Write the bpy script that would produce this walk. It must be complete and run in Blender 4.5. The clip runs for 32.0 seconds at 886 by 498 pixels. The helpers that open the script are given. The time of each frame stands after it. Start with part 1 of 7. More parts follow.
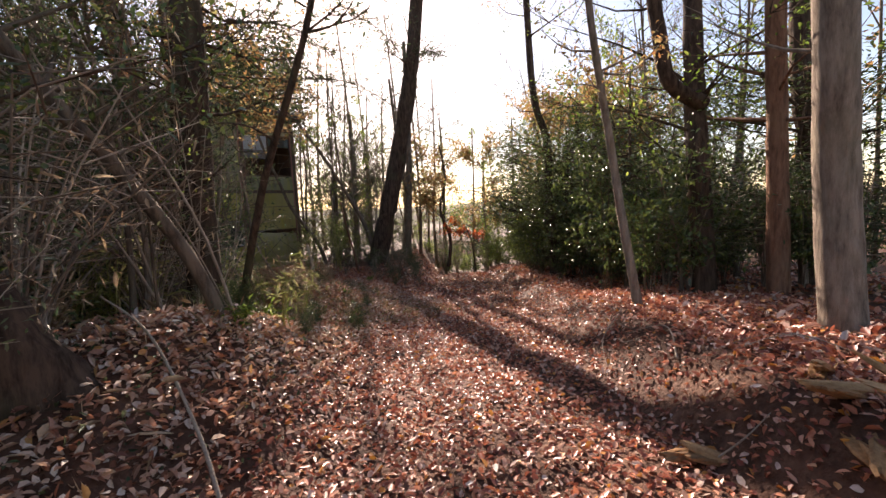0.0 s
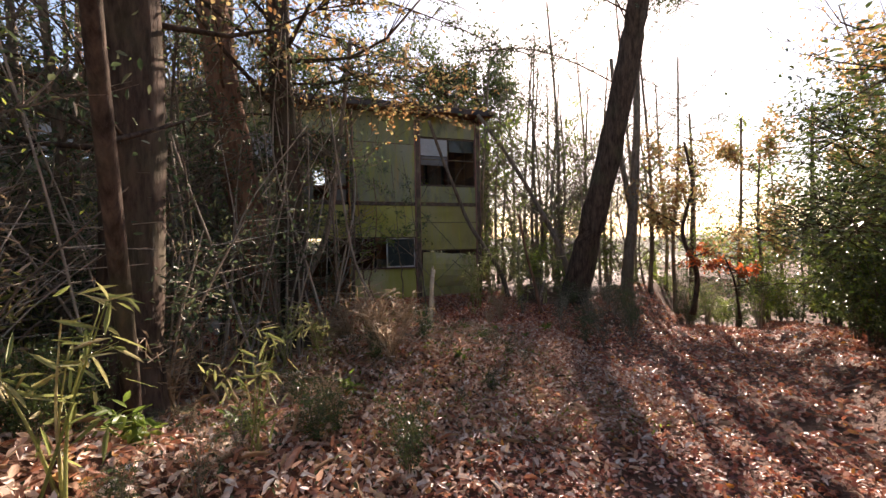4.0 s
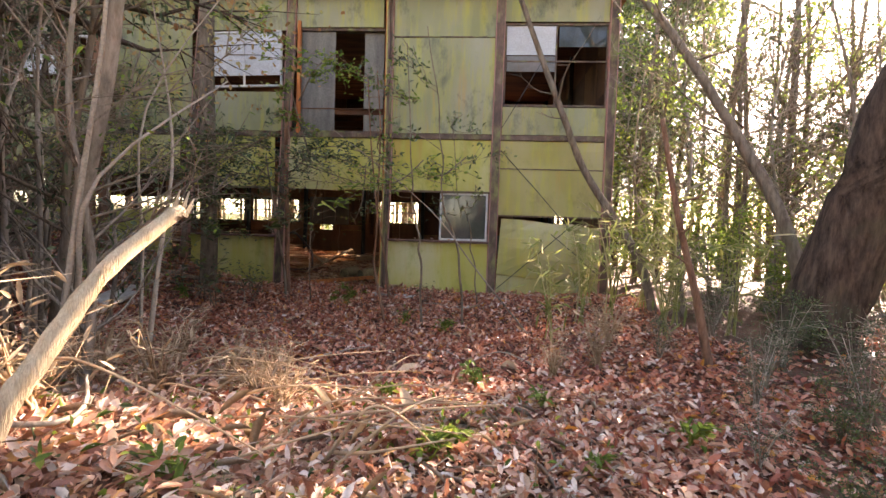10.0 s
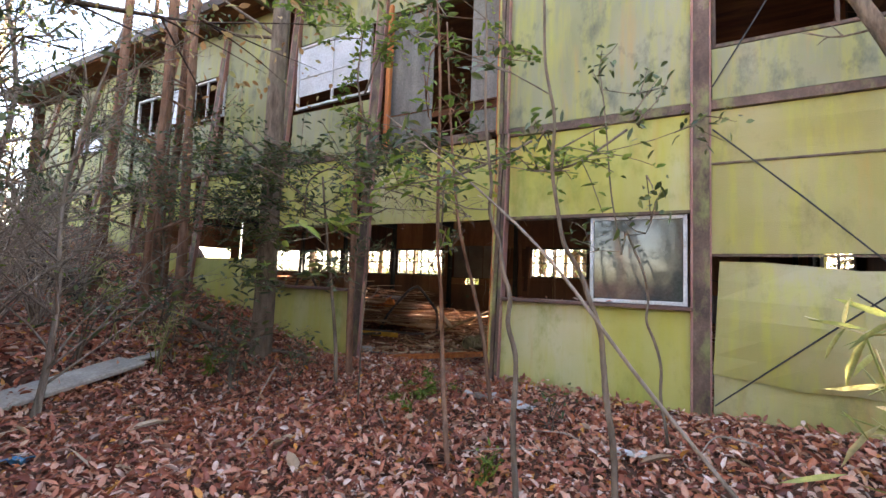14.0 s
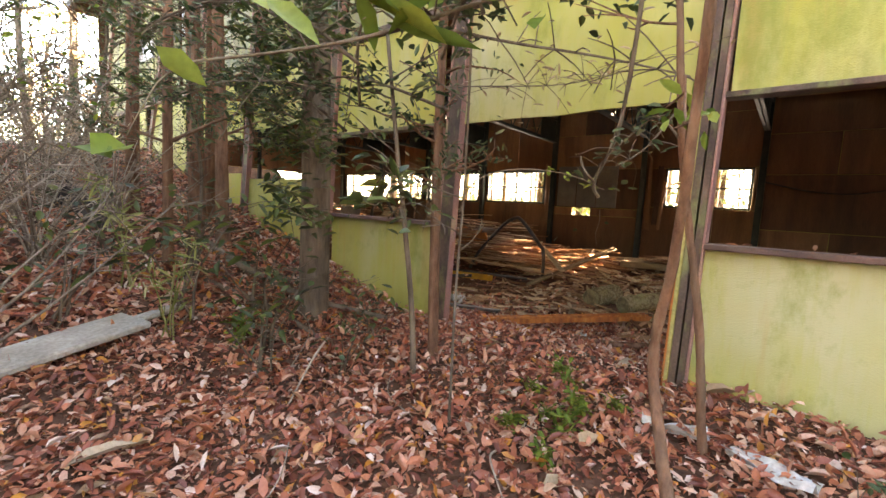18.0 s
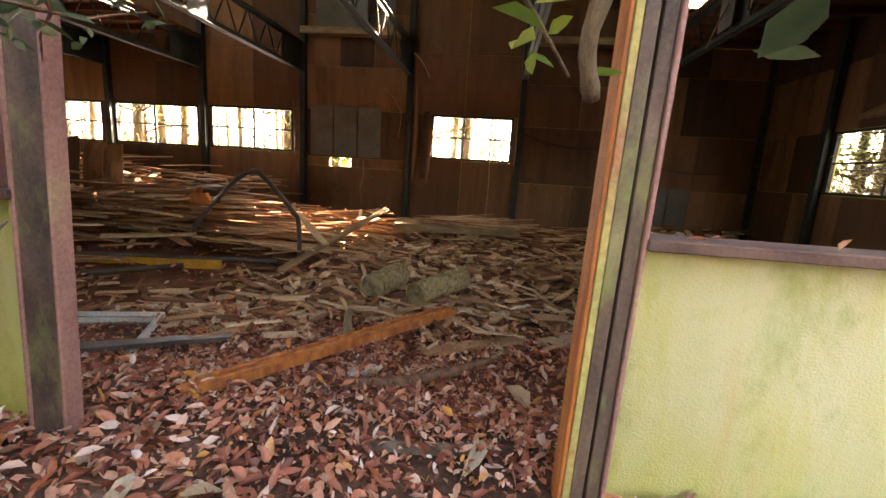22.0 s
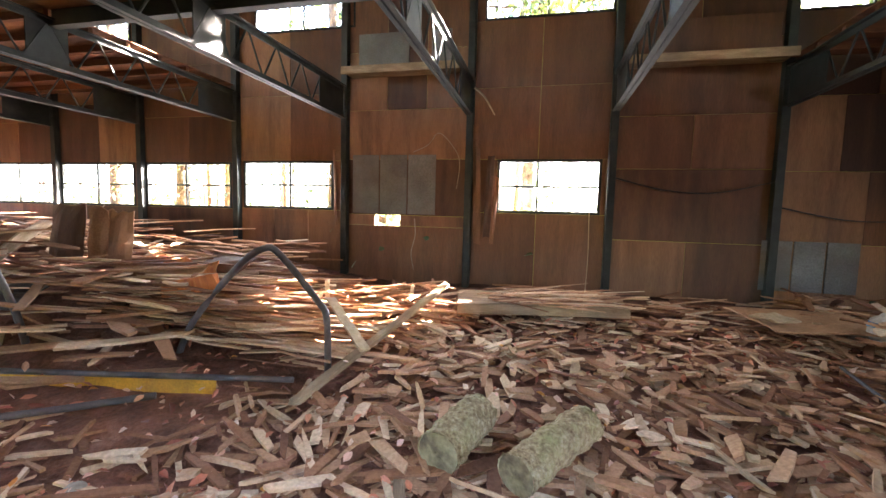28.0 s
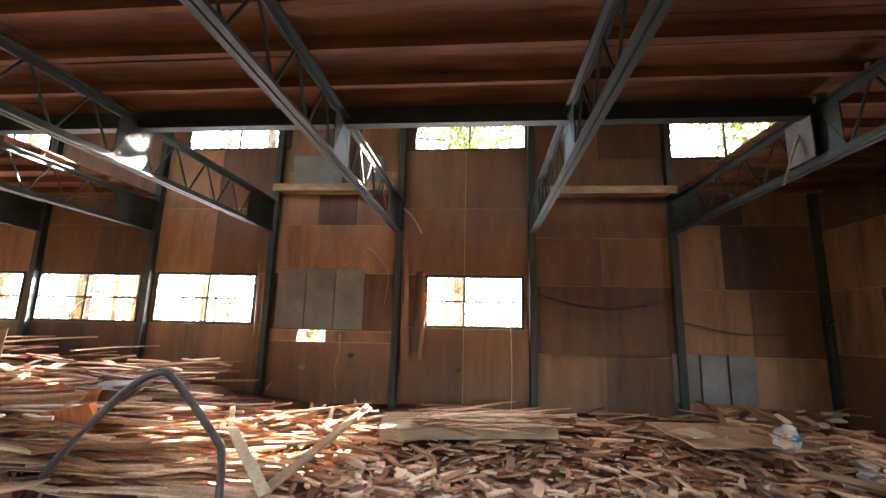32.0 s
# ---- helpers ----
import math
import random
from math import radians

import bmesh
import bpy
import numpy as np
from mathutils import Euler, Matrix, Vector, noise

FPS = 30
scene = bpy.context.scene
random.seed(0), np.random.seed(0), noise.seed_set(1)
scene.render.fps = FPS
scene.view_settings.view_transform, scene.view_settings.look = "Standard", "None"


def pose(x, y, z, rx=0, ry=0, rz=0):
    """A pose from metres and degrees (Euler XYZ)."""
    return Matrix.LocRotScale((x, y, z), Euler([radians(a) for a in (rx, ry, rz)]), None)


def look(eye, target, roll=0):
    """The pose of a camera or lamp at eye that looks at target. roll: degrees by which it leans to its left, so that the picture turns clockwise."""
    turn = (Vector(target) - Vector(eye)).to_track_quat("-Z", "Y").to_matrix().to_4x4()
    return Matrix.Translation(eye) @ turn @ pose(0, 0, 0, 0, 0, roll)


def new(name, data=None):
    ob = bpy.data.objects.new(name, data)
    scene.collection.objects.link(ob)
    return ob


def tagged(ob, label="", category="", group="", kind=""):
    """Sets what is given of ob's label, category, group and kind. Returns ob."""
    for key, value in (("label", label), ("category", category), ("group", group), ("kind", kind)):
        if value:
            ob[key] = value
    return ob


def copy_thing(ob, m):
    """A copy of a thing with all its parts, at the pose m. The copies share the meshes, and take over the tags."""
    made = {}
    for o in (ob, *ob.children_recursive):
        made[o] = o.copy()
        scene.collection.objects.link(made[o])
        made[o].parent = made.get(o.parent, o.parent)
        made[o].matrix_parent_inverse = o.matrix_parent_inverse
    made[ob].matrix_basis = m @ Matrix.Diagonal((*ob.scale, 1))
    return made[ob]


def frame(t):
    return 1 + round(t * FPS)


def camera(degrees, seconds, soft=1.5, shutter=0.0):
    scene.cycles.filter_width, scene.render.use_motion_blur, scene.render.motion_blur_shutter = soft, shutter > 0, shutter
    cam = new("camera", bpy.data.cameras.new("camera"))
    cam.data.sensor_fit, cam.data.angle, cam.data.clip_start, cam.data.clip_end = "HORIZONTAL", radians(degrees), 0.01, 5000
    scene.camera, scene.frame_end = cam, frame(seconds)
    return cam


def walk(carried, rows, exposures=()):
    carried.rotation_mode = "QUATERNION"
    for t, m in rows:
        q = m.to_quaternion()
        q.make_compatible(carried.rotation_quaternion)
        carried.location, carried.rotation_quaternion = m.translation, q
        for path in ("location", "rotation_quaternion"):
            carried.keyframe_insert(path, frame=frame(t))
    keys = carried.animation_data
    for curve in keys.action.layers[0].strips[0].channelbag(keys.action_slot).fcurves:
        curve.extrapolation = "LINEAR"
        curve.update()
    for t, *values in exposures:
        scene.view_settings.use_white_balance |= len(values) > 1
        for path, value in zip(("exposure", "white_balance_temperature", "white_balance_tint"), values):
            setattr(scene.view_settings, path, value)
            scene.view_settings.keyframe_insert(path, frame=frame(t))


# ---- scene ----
cam = camera(92.0, 32.0)
PATH = [
    (0, (-5.208, -14.616, 2.026), (-3.668, -13.353, 1.843), -2.9),
    (0.5, (-4.658, -14.523, 1.976), (-3.415, -12.961, 1.856), -2.5),
    (1, (-4.137, -14.321, 1.920), (-3.120, -12.600, 1.868), -2.2),
    (1.5, (-3.694, -14.077, 1.956), (-2.835, -12.271, 1.953), -1.9),
    (2, (-3.251, -13.808, 1.909), (-2.492, -11.957, 1.923), -1.6),
    (2.5, (-2.807, -13.467, 1.910), (-2.091, -11.600, 1.922), -1.4),
    (3, (-2.367, -13.069, 1.862), (-1.660, -11.198, 1.854), -1.3),
    (3.5, (-1.996, -12.592, 1.794), (-1.280, -10.724, 1.777), -1.3),
    (5.5, (-0.827, -11.049, 1.590), (-0.340, -9.109, 1.571), -0.6),
    (6, (-0.458, -10.614, 1.504), (-0.004, -8.667, 1.474), -0.5),
    (6.5, (-0.206, -10.204, 1.436), (0.248, -8.257, 1.381), -0.2),
    (7, (0.060, -9.858, 1.367), (0.508, -7.911, 1.273), 0.1),
    (7.5, (0.328, -9.478, 1.272), (0.728, -7.523, 1.133), 0.5),
    (8, (0.602, -9.127, 1.289), (0.933, -7.163, 1.106), 1.0),
    (8.5, (0.926, -8.804, 1.296), (1.155, -6.827, 1.099), 1.6),
    (9, (1.181, -8.425, 1.320), (1.289, -6.435, 1.145), 2.2),
    (9.5, (1.416, -8.076, 1.284), (1.396, -6.081, 1.147), 2.0),
    (10, (1.603, -7.710, 1.307), (1.479, -5.716, 1.221), 1.8),
    (10.5, (1.752, -7.400, 1.311), (1.564, -5.409, 1.277), 1.6),
    (11, (1.739, -7.017, 1.347), (1.504, -5.031, 1.345), 1.3),
    (11.5, (1.902, -6.572, 1.397), (1.551, -4.603, 1.429), 1.5),
    (12, (2.017, -6.037, 1.354), (1.523, -4.099, 1.408), 1.9),
    (12.5, (2.045, -5.602, 1.342), (1.397, -3.713, 1.438), 2.1),
    (13, (1.958, -5.126, 1.288), (1.182, -3.287, 1.421), 2.4),
    (13.5, (1.882, -4.778, 1.244), (1.009, -2.983, 1.382), 2.2),
    (15.5, (1.455, -3.908, 1.452), (0.286, -2.296, 1.644), 3.0),
    (16, (1.268, -3.743, 1.418), (0.045, -2.167, 1.568), 2.8),
    (16.5, (0.987, -3.649, 1.312), (-0.257, -2.084, 1.348), 3.0),
    (17, (0.778, -3.487, 1.280), (-0.469, -1.925, 1.189), 3.1),
    (17.5, (0.646, -3.261, 1.280), (-0.612, -1.715, 1.103), 3.0),
    (18, (0.520, -3.034, 1.279), (-0.734, -1.489, 1.077), 2.9),
    (18.5, (0.283, -2.842, 1.268), (-0.949, -1.279, 1.069), 2.6),
    (19, (0.205, -2.616, 1.330), (-0.968, -1.009, 1.126), 2.4),
    (19.5, (0.048, -2.476, 1.350), (-1.028, -0.806, 1.126), 2.9),
    (20, (-0.194, -2.262, 1.262), (-1.127, -0.512, 1.004), 3.3),
    (20.5, (-0.315, -2.120, 1.367), (-1.057, -0.284, 1.086), 3.1),
    (21, (-0.286, -1.887, 1.368), (-0.817, 0.016, 1.056), 3.3),
    (21.5, (-0.297, -1.567, 1.298), (-0.651, 0.370, 0.954), 3.4),
    (22, (-0.320, -1.328, 1.287), (-0.546, 0.626, 0.922), 3.6),
    (22.5, (-0.285, -1.168, 1.266), (-0.464, 0.786, 0.886), 3.8),
    (23, (-0.202, -0.996, 1.242), (-0.412, 0.958, 0.869), 3.9),
    (23.5, (-0.409, -0.822, 1.220), (-0.678, 1.123, 0.833), 3.1),
    (24, (-0.673, -0.509, 1.164), (-1.032, 1.419, 0.777), 2.4),
    (24.5, (-0.759, -0.254, 1.200), (-1.237, 1.660, 0.868), 2.2),
    (25, (-0.773, -0.047, 1.248), (-1.365, 1.846, 0.989), 2.1),
    (25.5, (-0.813, 0.050, 1.280), (-1.544, 1.903, 1.104), 2.2),
    (27.5, (-0.958, 0.158, 1.479), (-1.777, 1.975, 1.316), 1.5),
    (28, (-0.863, 0.207, 1.463), (-1.321, 2.146, 1.289), 1.5),
    (28.5, (-0.761, 0.247, 1.451), (-0.829, 2.239, 1.28), 1.3),
    (29, (-0.684, 0.252, 1.452), (-0.434, 2.229, 1.286), 1.1),
    (29.5, (-0.631, 0.243, 1.469), (-0.202, 2.19, 1.323), 1.0),
    (30, (-0.627, 0.249, 1.467), (-0.181, 2.197, 1.376), 1.0),
    (30.5, (-0.638, 0.244, 1.452), (-0.31, 2.216, 1.452), 0.9),
    (31, (-0.672, 0.237, 1.462), (-0.532, 2.23, 1.568), 1.0),
    (31.5, (-0.706, 0.232, 1.493), (-0.745, 2.218, 1.719), 1.3),
    (32, (-0.742, 0.235, 1.523), (-0.923, 2.197, 1.869), 1.4),
]
EXPOSURES = [(0, 1.65, 7300, 24), (3.5, 1.85, 7300, 24), (6, 2.65, 7200, 24), (9, 3.65, 8000, 26), (10, 4.05, 8200, 26), (12, 4.05, 8300, 25), (13, 4.65, 7200, 26), (16, 4.75, 8800, 20), (17, 5.2, 9100, 21), (18, 5.45, 9400, 22), (19, 5.75, 9300, 20), (23, 5.75, 9000, 22), (24.2, 6.1, 6800, 20), (25, 6.95, 6700, 20), (25.5, 7.05, 6600, 20), (28, 7.1, 6600, 19), (30, 7.25, 6700, 19), (32, 7.25, 6600, 20)]
walk(cam, [(t, look(eye, target, roll)) for t, eye, target, roll in PATH], EXPOSURES)
# ==== place ====
# ---- light ----
SUN_AZ, SUN_EL = 39.0, 25.0
to_sun = Vector((math.sin(radians(SUN_AZ)) * math.cos(radians(SUN_EL)), math.cos(radians(SUN_AZ)) * math.cos(radians(SUN_EL)), math.sin(radians(SUN_EL))))
world = bpy.data.worlds.new("sky")
scene.world = world
world.use_nodes = True
wn = world.node_tree.nodes
sky = wn.new("ShaderNodeTexSky")
sky.sky_type, sky.sun_disc = "NISHITA", False
sky.sun_elevation, sky.sun_rotation = radians(SUN_EL), radians(SUN_AZ)
sky.dust_density, sky.air_density, sky.ozone_density = 0.6, 1.0, 1.0
wn["Background"].inputs["Strength"].default_value = 0.075
world.node_tree.links.new(sky.outputs[0], wn["Background"].inputs["Color"])
sun = new("sun", bpy.data.lights.new("sun", "SUN"))
sun.data.energy, sun.data.angle, sun.data.color = 5.0, radians(0.6), (1.0, 0.93, 0.82)
sun.matrix_world = look(to_sun * 50, (0, 0, 0))


def window_light(name, x, y, z, w, h, aim, power):
    lamp = new(name, bpy.data.lights.new(name, "AREA"))
    lamp.data.shape, lamp.data.size, lamp.data.size_y = "RECTANGLE", w, h
    lamp.data.energy, lamp.data.color = power, (0.97, 0.98, 1.0)
    lamp.matrix_world = look((x, y, z), (x + aim[0], y + aim[1], z + aim[2]))
    return lamp


# ---- materials ----
def tree_of(name):
    m = bpy.data.materials.new(name)
    m.use_nodes = True
    return m, m.node_tree.nodes, m.node_tree.links


def noise_node(ns, ls, scale, detail=4.0, stretch=(1, 1, 1), rough=0.55, shift=True):
    tc, mp, nz = ns.new("ShaderNodeTexCoord"), ns.new("ShaderNodeMapping"), ns.new("ShaderNodeTexNoise")
    mp.inputs["Scale"].default_value = stretch
    ls.new(tc.outputs["Object"], mp.inputs["Vector"])
    if shift:
        oi, mul = ns.new("ShaderNodeObjectInfo"), ns.new("ShaderNodeMath")
        mul.operation = "MULTIPLY"
        mul.inputs[1].default_value = 37.0
        ls.new(oi.outputs["Random"], mul.inputs[0])
        ls.new(mul.outputs[0], mp.inputs["Location"])
    nz.inputs["Scale"].default_value, nz.inputs["Detail"].default_value, nz.inputs["Roughness"].default_value = scale, detail, rough
    ls.new(mp.outputs[0], nz.inputs["Vector"])
    return nz.outputs["Fac"]


def ramp(ns, ls, src, stops):
    r = ns.new("ShaderNodeValToRGB")
    el = r.color_ramp.elements
    while len(el) < len(stops):
        el.new(0.5)
    for e, (p, c) in zip(el, stops):
        e.position, e.color = p, (*c, 1)
    ls.new(src, r.inputs[0])
    return r.outputs["Color"]


def blend(ns, ls, fac, a, b, mode="MIX"):
    mx = ns.new("ShaderNodeMix")
    mx.data_type, mx.blend_type = "RGBA", mode
    for sock, v in ((mx.inputs[0], fac), (mx.inputs[6], a), (mx.inputs[7], b)):
        if isinstance(v, (int, float)):
            sock.default_value = v
        elif isinstance(v, tuple):
            sock.default_value = (*v, 1)
        else:
            ls.new(v, sock)
    return mx.outputs[2]


def step(ns, ls, src, lo, hi, top=1.0):
    r = ns.new("ShaderNodeMapRange")
    r.inputs[1].default_value, r.inputs[2].default_value, r.inputs[4].default_value = lo, hi, top
    ls.new(src, r.inputs[0])
    return r.outputs[0]


def finish(m, ns, ls, color, rough=0.8, bump=None, depth=0.01, metal=0.0, rough_src=None):
    b = ns["Principled BSDF"]
    if isinstance(color, tuple):
        b.inputs["Base Color"].default_value = (*color, 1)
    else:
        ls.new(color, b.inputs["Base Color"])
    b.inputs["Roughness"].default_value, b.inputs["Metallic"].default_value = rough, metal
    b.inputs["Specular IOR Level"].default_value = 0.12 if rough >= 0.8 else 0.4
    if rough_src is not None:
        ls.new(rough_src, b.inputs["Roughness"])
    if bump is not None:
        bp = ns.new("ShaderNodeBump")
        bp.inputs["Strength"].default_value, bp.inputs["Distance"].default_value = 0.8, depth
        ls.new(bump, bp.inputs["Height"])
        ls.new(bp.outputs[0], b.inputs["Normal"])
    return m


def varied(name, stops, scale=6.0, stretch=(1, 1, 1), rough=0.8, depth=0.01, grain=40.0, grain_stretch=(1, 1, 1), per_object=0.0, per_island=False, dirt=None, dirt_scale=1.2, metal=0.0):
    """Colour by a coarse noise, grain by a fine one, stains over both, and a shift from piece to piece."""
    m, ns, ls = tree_of(name)
    coarse = noise_node(ns, ls, scale, 5.0, stretch)
    fine = noise_node(ns, ls, grain, 4.0, grain_stretch)
    if per_object or per_island:
        src = ns.new("ShaderNodeNewGeometry").outputs["Random Per Island"] if per_island else ns.new("ShaderNodeObjectInfo").outputs["Random"]
        mx = ns.new("ShaderNodeMix")
        mx.inputs[0].default_value = per_object or 0.8
        ls.new(coarse, mx.inputs[2])
        ls.new(src, mx.inputs[3])
        coarse = mx.outputs[0]
    col = ramp(ns, ls, coarse, stops)
    col = blend(ns, ls, step(ns, ls, fine, 0.35, 0.75, 0.55), col, (0.35, 0.33, 0.31), "MULTIPLY")
    if dirt:
        st = noise_node(ns, ls, dirt_scale, 6.0, stretch, 0.65)
        col = blend(ns, ls, step(ns, ls, st, 0.5, 0.72, 0.75), col, dirt)
    return finish(m, ns, ls, col, rough, fine, depth, metal)


def leaf_mat(name, stops, through_light=0.45, rough=0.5, gloss=0.2):
    """Thin leaves that let light through, each of its own shade."""
    m, ns, ls = tree_of(name)
    geo = ns.new("ShaderNodeNewGeometry")
    col = ramp(ns, ls, geo.outputs["Random Per Island"], stops)
    nz = noise_node(ns, ls, 60.0, 3.0)
    col = blend(ns, ls, step(ns, ls, nz, 0.4, 0.7, 0.35), col, (0.4, 0.36, 0.3), "MULTIPLY")
    b = ns["Principled BSDF"]
    ls.new(col, b.inputs["Base Color"])
    b.inputs["Roughness"].default_value = rough
    b.inputs["Specular IOR Level"].default_value = gloss
    tr, mx = ns.new("ShaderNodeBsdfTranslucent"), ns.new("ShaderNodeMixShader")
    ls.new(col, tr.inputs["Color"])
    mx.inputs[0].default_value = through_light
    ls.new(b.outputs[0], mx.inputs[1])
    ls.new(tr.outputs[0], mx.inputs[2])
    ls.new(mx.outputs[0], ns["Material Output"].inputs["Surface"])
    return m


def bark(name, dark, light, moss=None):
    m, ns, ls = tree_of(name)
    rough_n = noise_node(ns, ls, 14.0, 6.0, (1, 1, 0.22), 0.7)
    big = noise_node(ns, ls, 1.6, 4.0)
    col = ramp(ns, ls, rough_n, [(0.35, dark), (0.62, light)])
    col = blend(ns, ls, step(ns, ls, big, 0.52, 0.7, 0.6), col, moss or tuple(0.6 * c for c in light))
    return finish(m, ns, ls, col, 0.95, rough_n, 0.03)


def mossy_panel(name, low=(0.31, 0.29, 0.045), mid=(0.385, 0.36, 0.105), high=(0.44, 0.415, 0.23), growth=(0.2, 0.235, 0.04), reach=0.7):
    """Weathered board grown over with yellow-green algae, with streaks, black mould and rusty runs."""
    m, ns, ls = tree_of(name)
    broad = noise_node(ns, ls, 0.9, 4.0, (1, 1, 0.6))
    streak = noise_node(ns, ls, 2.2, 6.0, (3.0, 3.0, 0.35), 0.65)
    spots = noise_node(ns, ls, 9.0, 6.0, (1, 1, 0.7), 0.7)
    fine = noise_node(ns, ls, 120.0, 3.0)
    col = ramp(ns, ls, broad, [(0.3, low), (0.5, mid), (0.7, high)])
    col = blend(ns, ls, step(ns, ls, streak, 0.47, 0.72, 0.7), col, (0.36, 0.35, 0.045))
    col = blend(ns, ls, step(ns, ls, noise_node(ns, ls, 1.7, 5.0, (2.2, 2.2, 0.25)), 0.6, 0.74, 0.6), col, (0.40, 0.22, 0.055))
    col = blend(ns, ls, step(ns, ls, spots, 0.56, 0.78, 0.55), col, (0.22, 0.25, 0.06))
    runs = noise_node(ns, ls, 1.7, 7.0, (1.5, 1.5, 0.8), 0.7)
    col = blend(ns, ls, step(ns, ls, runs, 0.53, 0.68, reach), col, growth)
    return finish(m, ns, ls, col, 0.75, fine, 0.004)


def stained_glass_pane(name, tint, alpha):
    """Dusty window glass: partly clear, partly a thin film of dirt that scatters the light."""
    m, ns, ls = tree_of(name)
    b = ns["Principled BSDF"]
    b.inputs["Base Color"].default_value, b.inputs["Roughness"].default_value = (*tint, 1), 0.12
    clear, mx, nz = ns.new("ShaderNodeBsdfTransparent"), ns.new("ShaderNodeMixShader"), noise_node(ns, ls, 3.0, 5.0)
    ls.new(step(ns, ls, nz, 0.3, 0.8, alpha * 1.6), mx.inputs[0])
    ls.new(clear.outputs[0], mx.inputs[1])
    ls.new(b.outputs[0], mx.inputs[2])
    ls.new(mx.outputs[0], ns["Material Output"].inputs["Surface"])
    return m


M_SOIL = varied("soil", [(0.3, (0.06, 0.03, 0.02)), (0.55, (0.14, 0.07, 0.045)), (0.75, (0.22, 0.125, 0.085))], 3.0, depth=0.05, grain=22.0)
M_FLOOR = varied("trodden_earth", [(0.3, (0.11, 0.05, 0.032)), (0.55, (0.24, 0.11, 0.07)), (0.8, (0.32, 0.17, 0.115))], 4.0, depth=0.04, grain=30.0)
M_DEAD = leaf_mat("dead_leaves", [(0.0, (0.17, 0.05, 0.034)), (0.25, (0.38, 0.115, 0.068)), (0.5, (0.58, 0.205, 0.11)), (0.7, (0.68, 0.33, 0.205)), (0.84, (0.74, 0.48, 0.36)), (0.93, (0.82, 0.66, 0.56)), (0.97, (0.70, 0.30, 0.06))], 0.25, 0.42, 0.5)
M_PALE = leaf_mat("pale_dead_leaves", [(0.0, (0.20, 0.08, 0.05)), (0.2, (0.40, 0.17, 0.10)), (0.42, (0.58, 0.30, 0.19)), (0.62, (0.70, 0.46, 0.33)), (0.78, (0.76, 0.59, 0.47)), (0.9, (0.84, 0.75, 0.66)), (0.97, (0.62, 0.33, 0.12))], 0.3, 0.42, 0.5)
M_GREEN = leaf_mat("evergreen_leaves", [(0.0, (0.035, 0.058, 0.018)), (0.4, (0.06, 0.095, 0.026)), (0.75, (0.105, 0.145, 0.038)), (1.0, (0.19, 0.225, 0.055))], 0.3, 0.3, 0.5)
M_BRIGHT = leaf_mat("bright_green_leaves", [(0.0, (0.095, 0.15, 0.03)), (0.5, (0.17, 0.255, 0.045)), (1.0, (0.34, 0.38, 0.08))], 0.5, 0.4)
M_DULL = leaf_mat("grey_green_leaves", [(0.0, (0.04, 0.065, 0.03)), (0.6, (0.09, 0.125, 0.06)), (1.0, (0.18, 0.19, 0.10))], 0.35, 0.45)
M_AUTUMN = leaf_mat("autumn_leaves", [(0.0, (0.30, 0.14, 0.055)), (0.35, (0.40, 0.23, 0.095)), (0.7, (0.46, 0.34, 0.15)), (1.0, (0.33, 0.34, 0.13))], 0.5, 0.5)
M_RED = leaf_mat("red_leaves", [(0.0, (0.50, 0.07, 0.02)), (1.0, (0.60, 0.20, 0.05))], 0.5, 0.5)
M_SASA = leaf_mat("bamboo_leaves", [(0.0, (0.20, 0.24, 0.07)), (0.5, (0.36, 0.38, 0.13)), (0.8, (0.50, 0.46, 0.20)), (1.0, (0.60, 0.52, 0.32))], 0.45, 0.45)
M_DRY = leaf_mat("dry_grass", [(0.0, (0.34, 0.225, 0.14)), (0.6, (0.52, 0.38, 0.24)), (1.0, (0.66, 0.54, 0.39))], 0.3, 0.6)
M_BARK = bark("dark_bark", (0.028, 0.018, 0.013), (0.115, 0.078, 0.056), (0.085, 0.08, 0.045))
M_BARK_G = bark("grey_bark", (0.085, 0.062, 0.045), (0.215, 0.165, 0.12), (0.15, 0.135, 0.085))
M_BARK_P = bark("pale_bark", (0.13, 0.10, 0.075), (0.31, 0.25, 0.195), (0.20, 0.175, 0.12))
M_BARK_R = bark("reddish_bark", (0.11, 0.055, 0.035), (0.27, 0.15, 0.095), (0.18, 0.12, 0.08))
M_TWIG = varied("dead_twigs", [(0.3, (0.22, 0.17, 0.13)), (0.6, (0.40, 0.33, 0.26)), (0.8, (0.54, 0.47, 0.38))], 5.0, per_island=True, grain=60.0)
M_ROTTEN = varied("crumbling_wood", [(0.2, (0.16, 0.085, 0.045)), (0.45, (0.34, 0.19, 0.09)), (0.7, (0.50, 0.31, 0.16)), (0.9, (0.58, 0.44, 0.28))], 6.0, (1, 6, 6), 0.9, 0.004, 60.0, per_object=0.4)
M_BROKEN = varied("split_wood", [(0.3, (0.42, 0.32, 0.20)), (0.6, (0.55, 0.44, 0.30)), (0.8, (0.30, 0.22, 0.14))], 5.0, (4, 4, 0.5), grain=50.0, grain_stretch=(4, 4, 0.4))
M_PANEL = mossy_panel("mossy_wall_board")
M_PANEL_TAN = mossy_panel("tan_stained_wall_board", (0.28, 0.25, 0.08), (0.33, 0.29, 0.135), (0.355, 0.32, 0.20), (0.17, 0.16, 0.06))
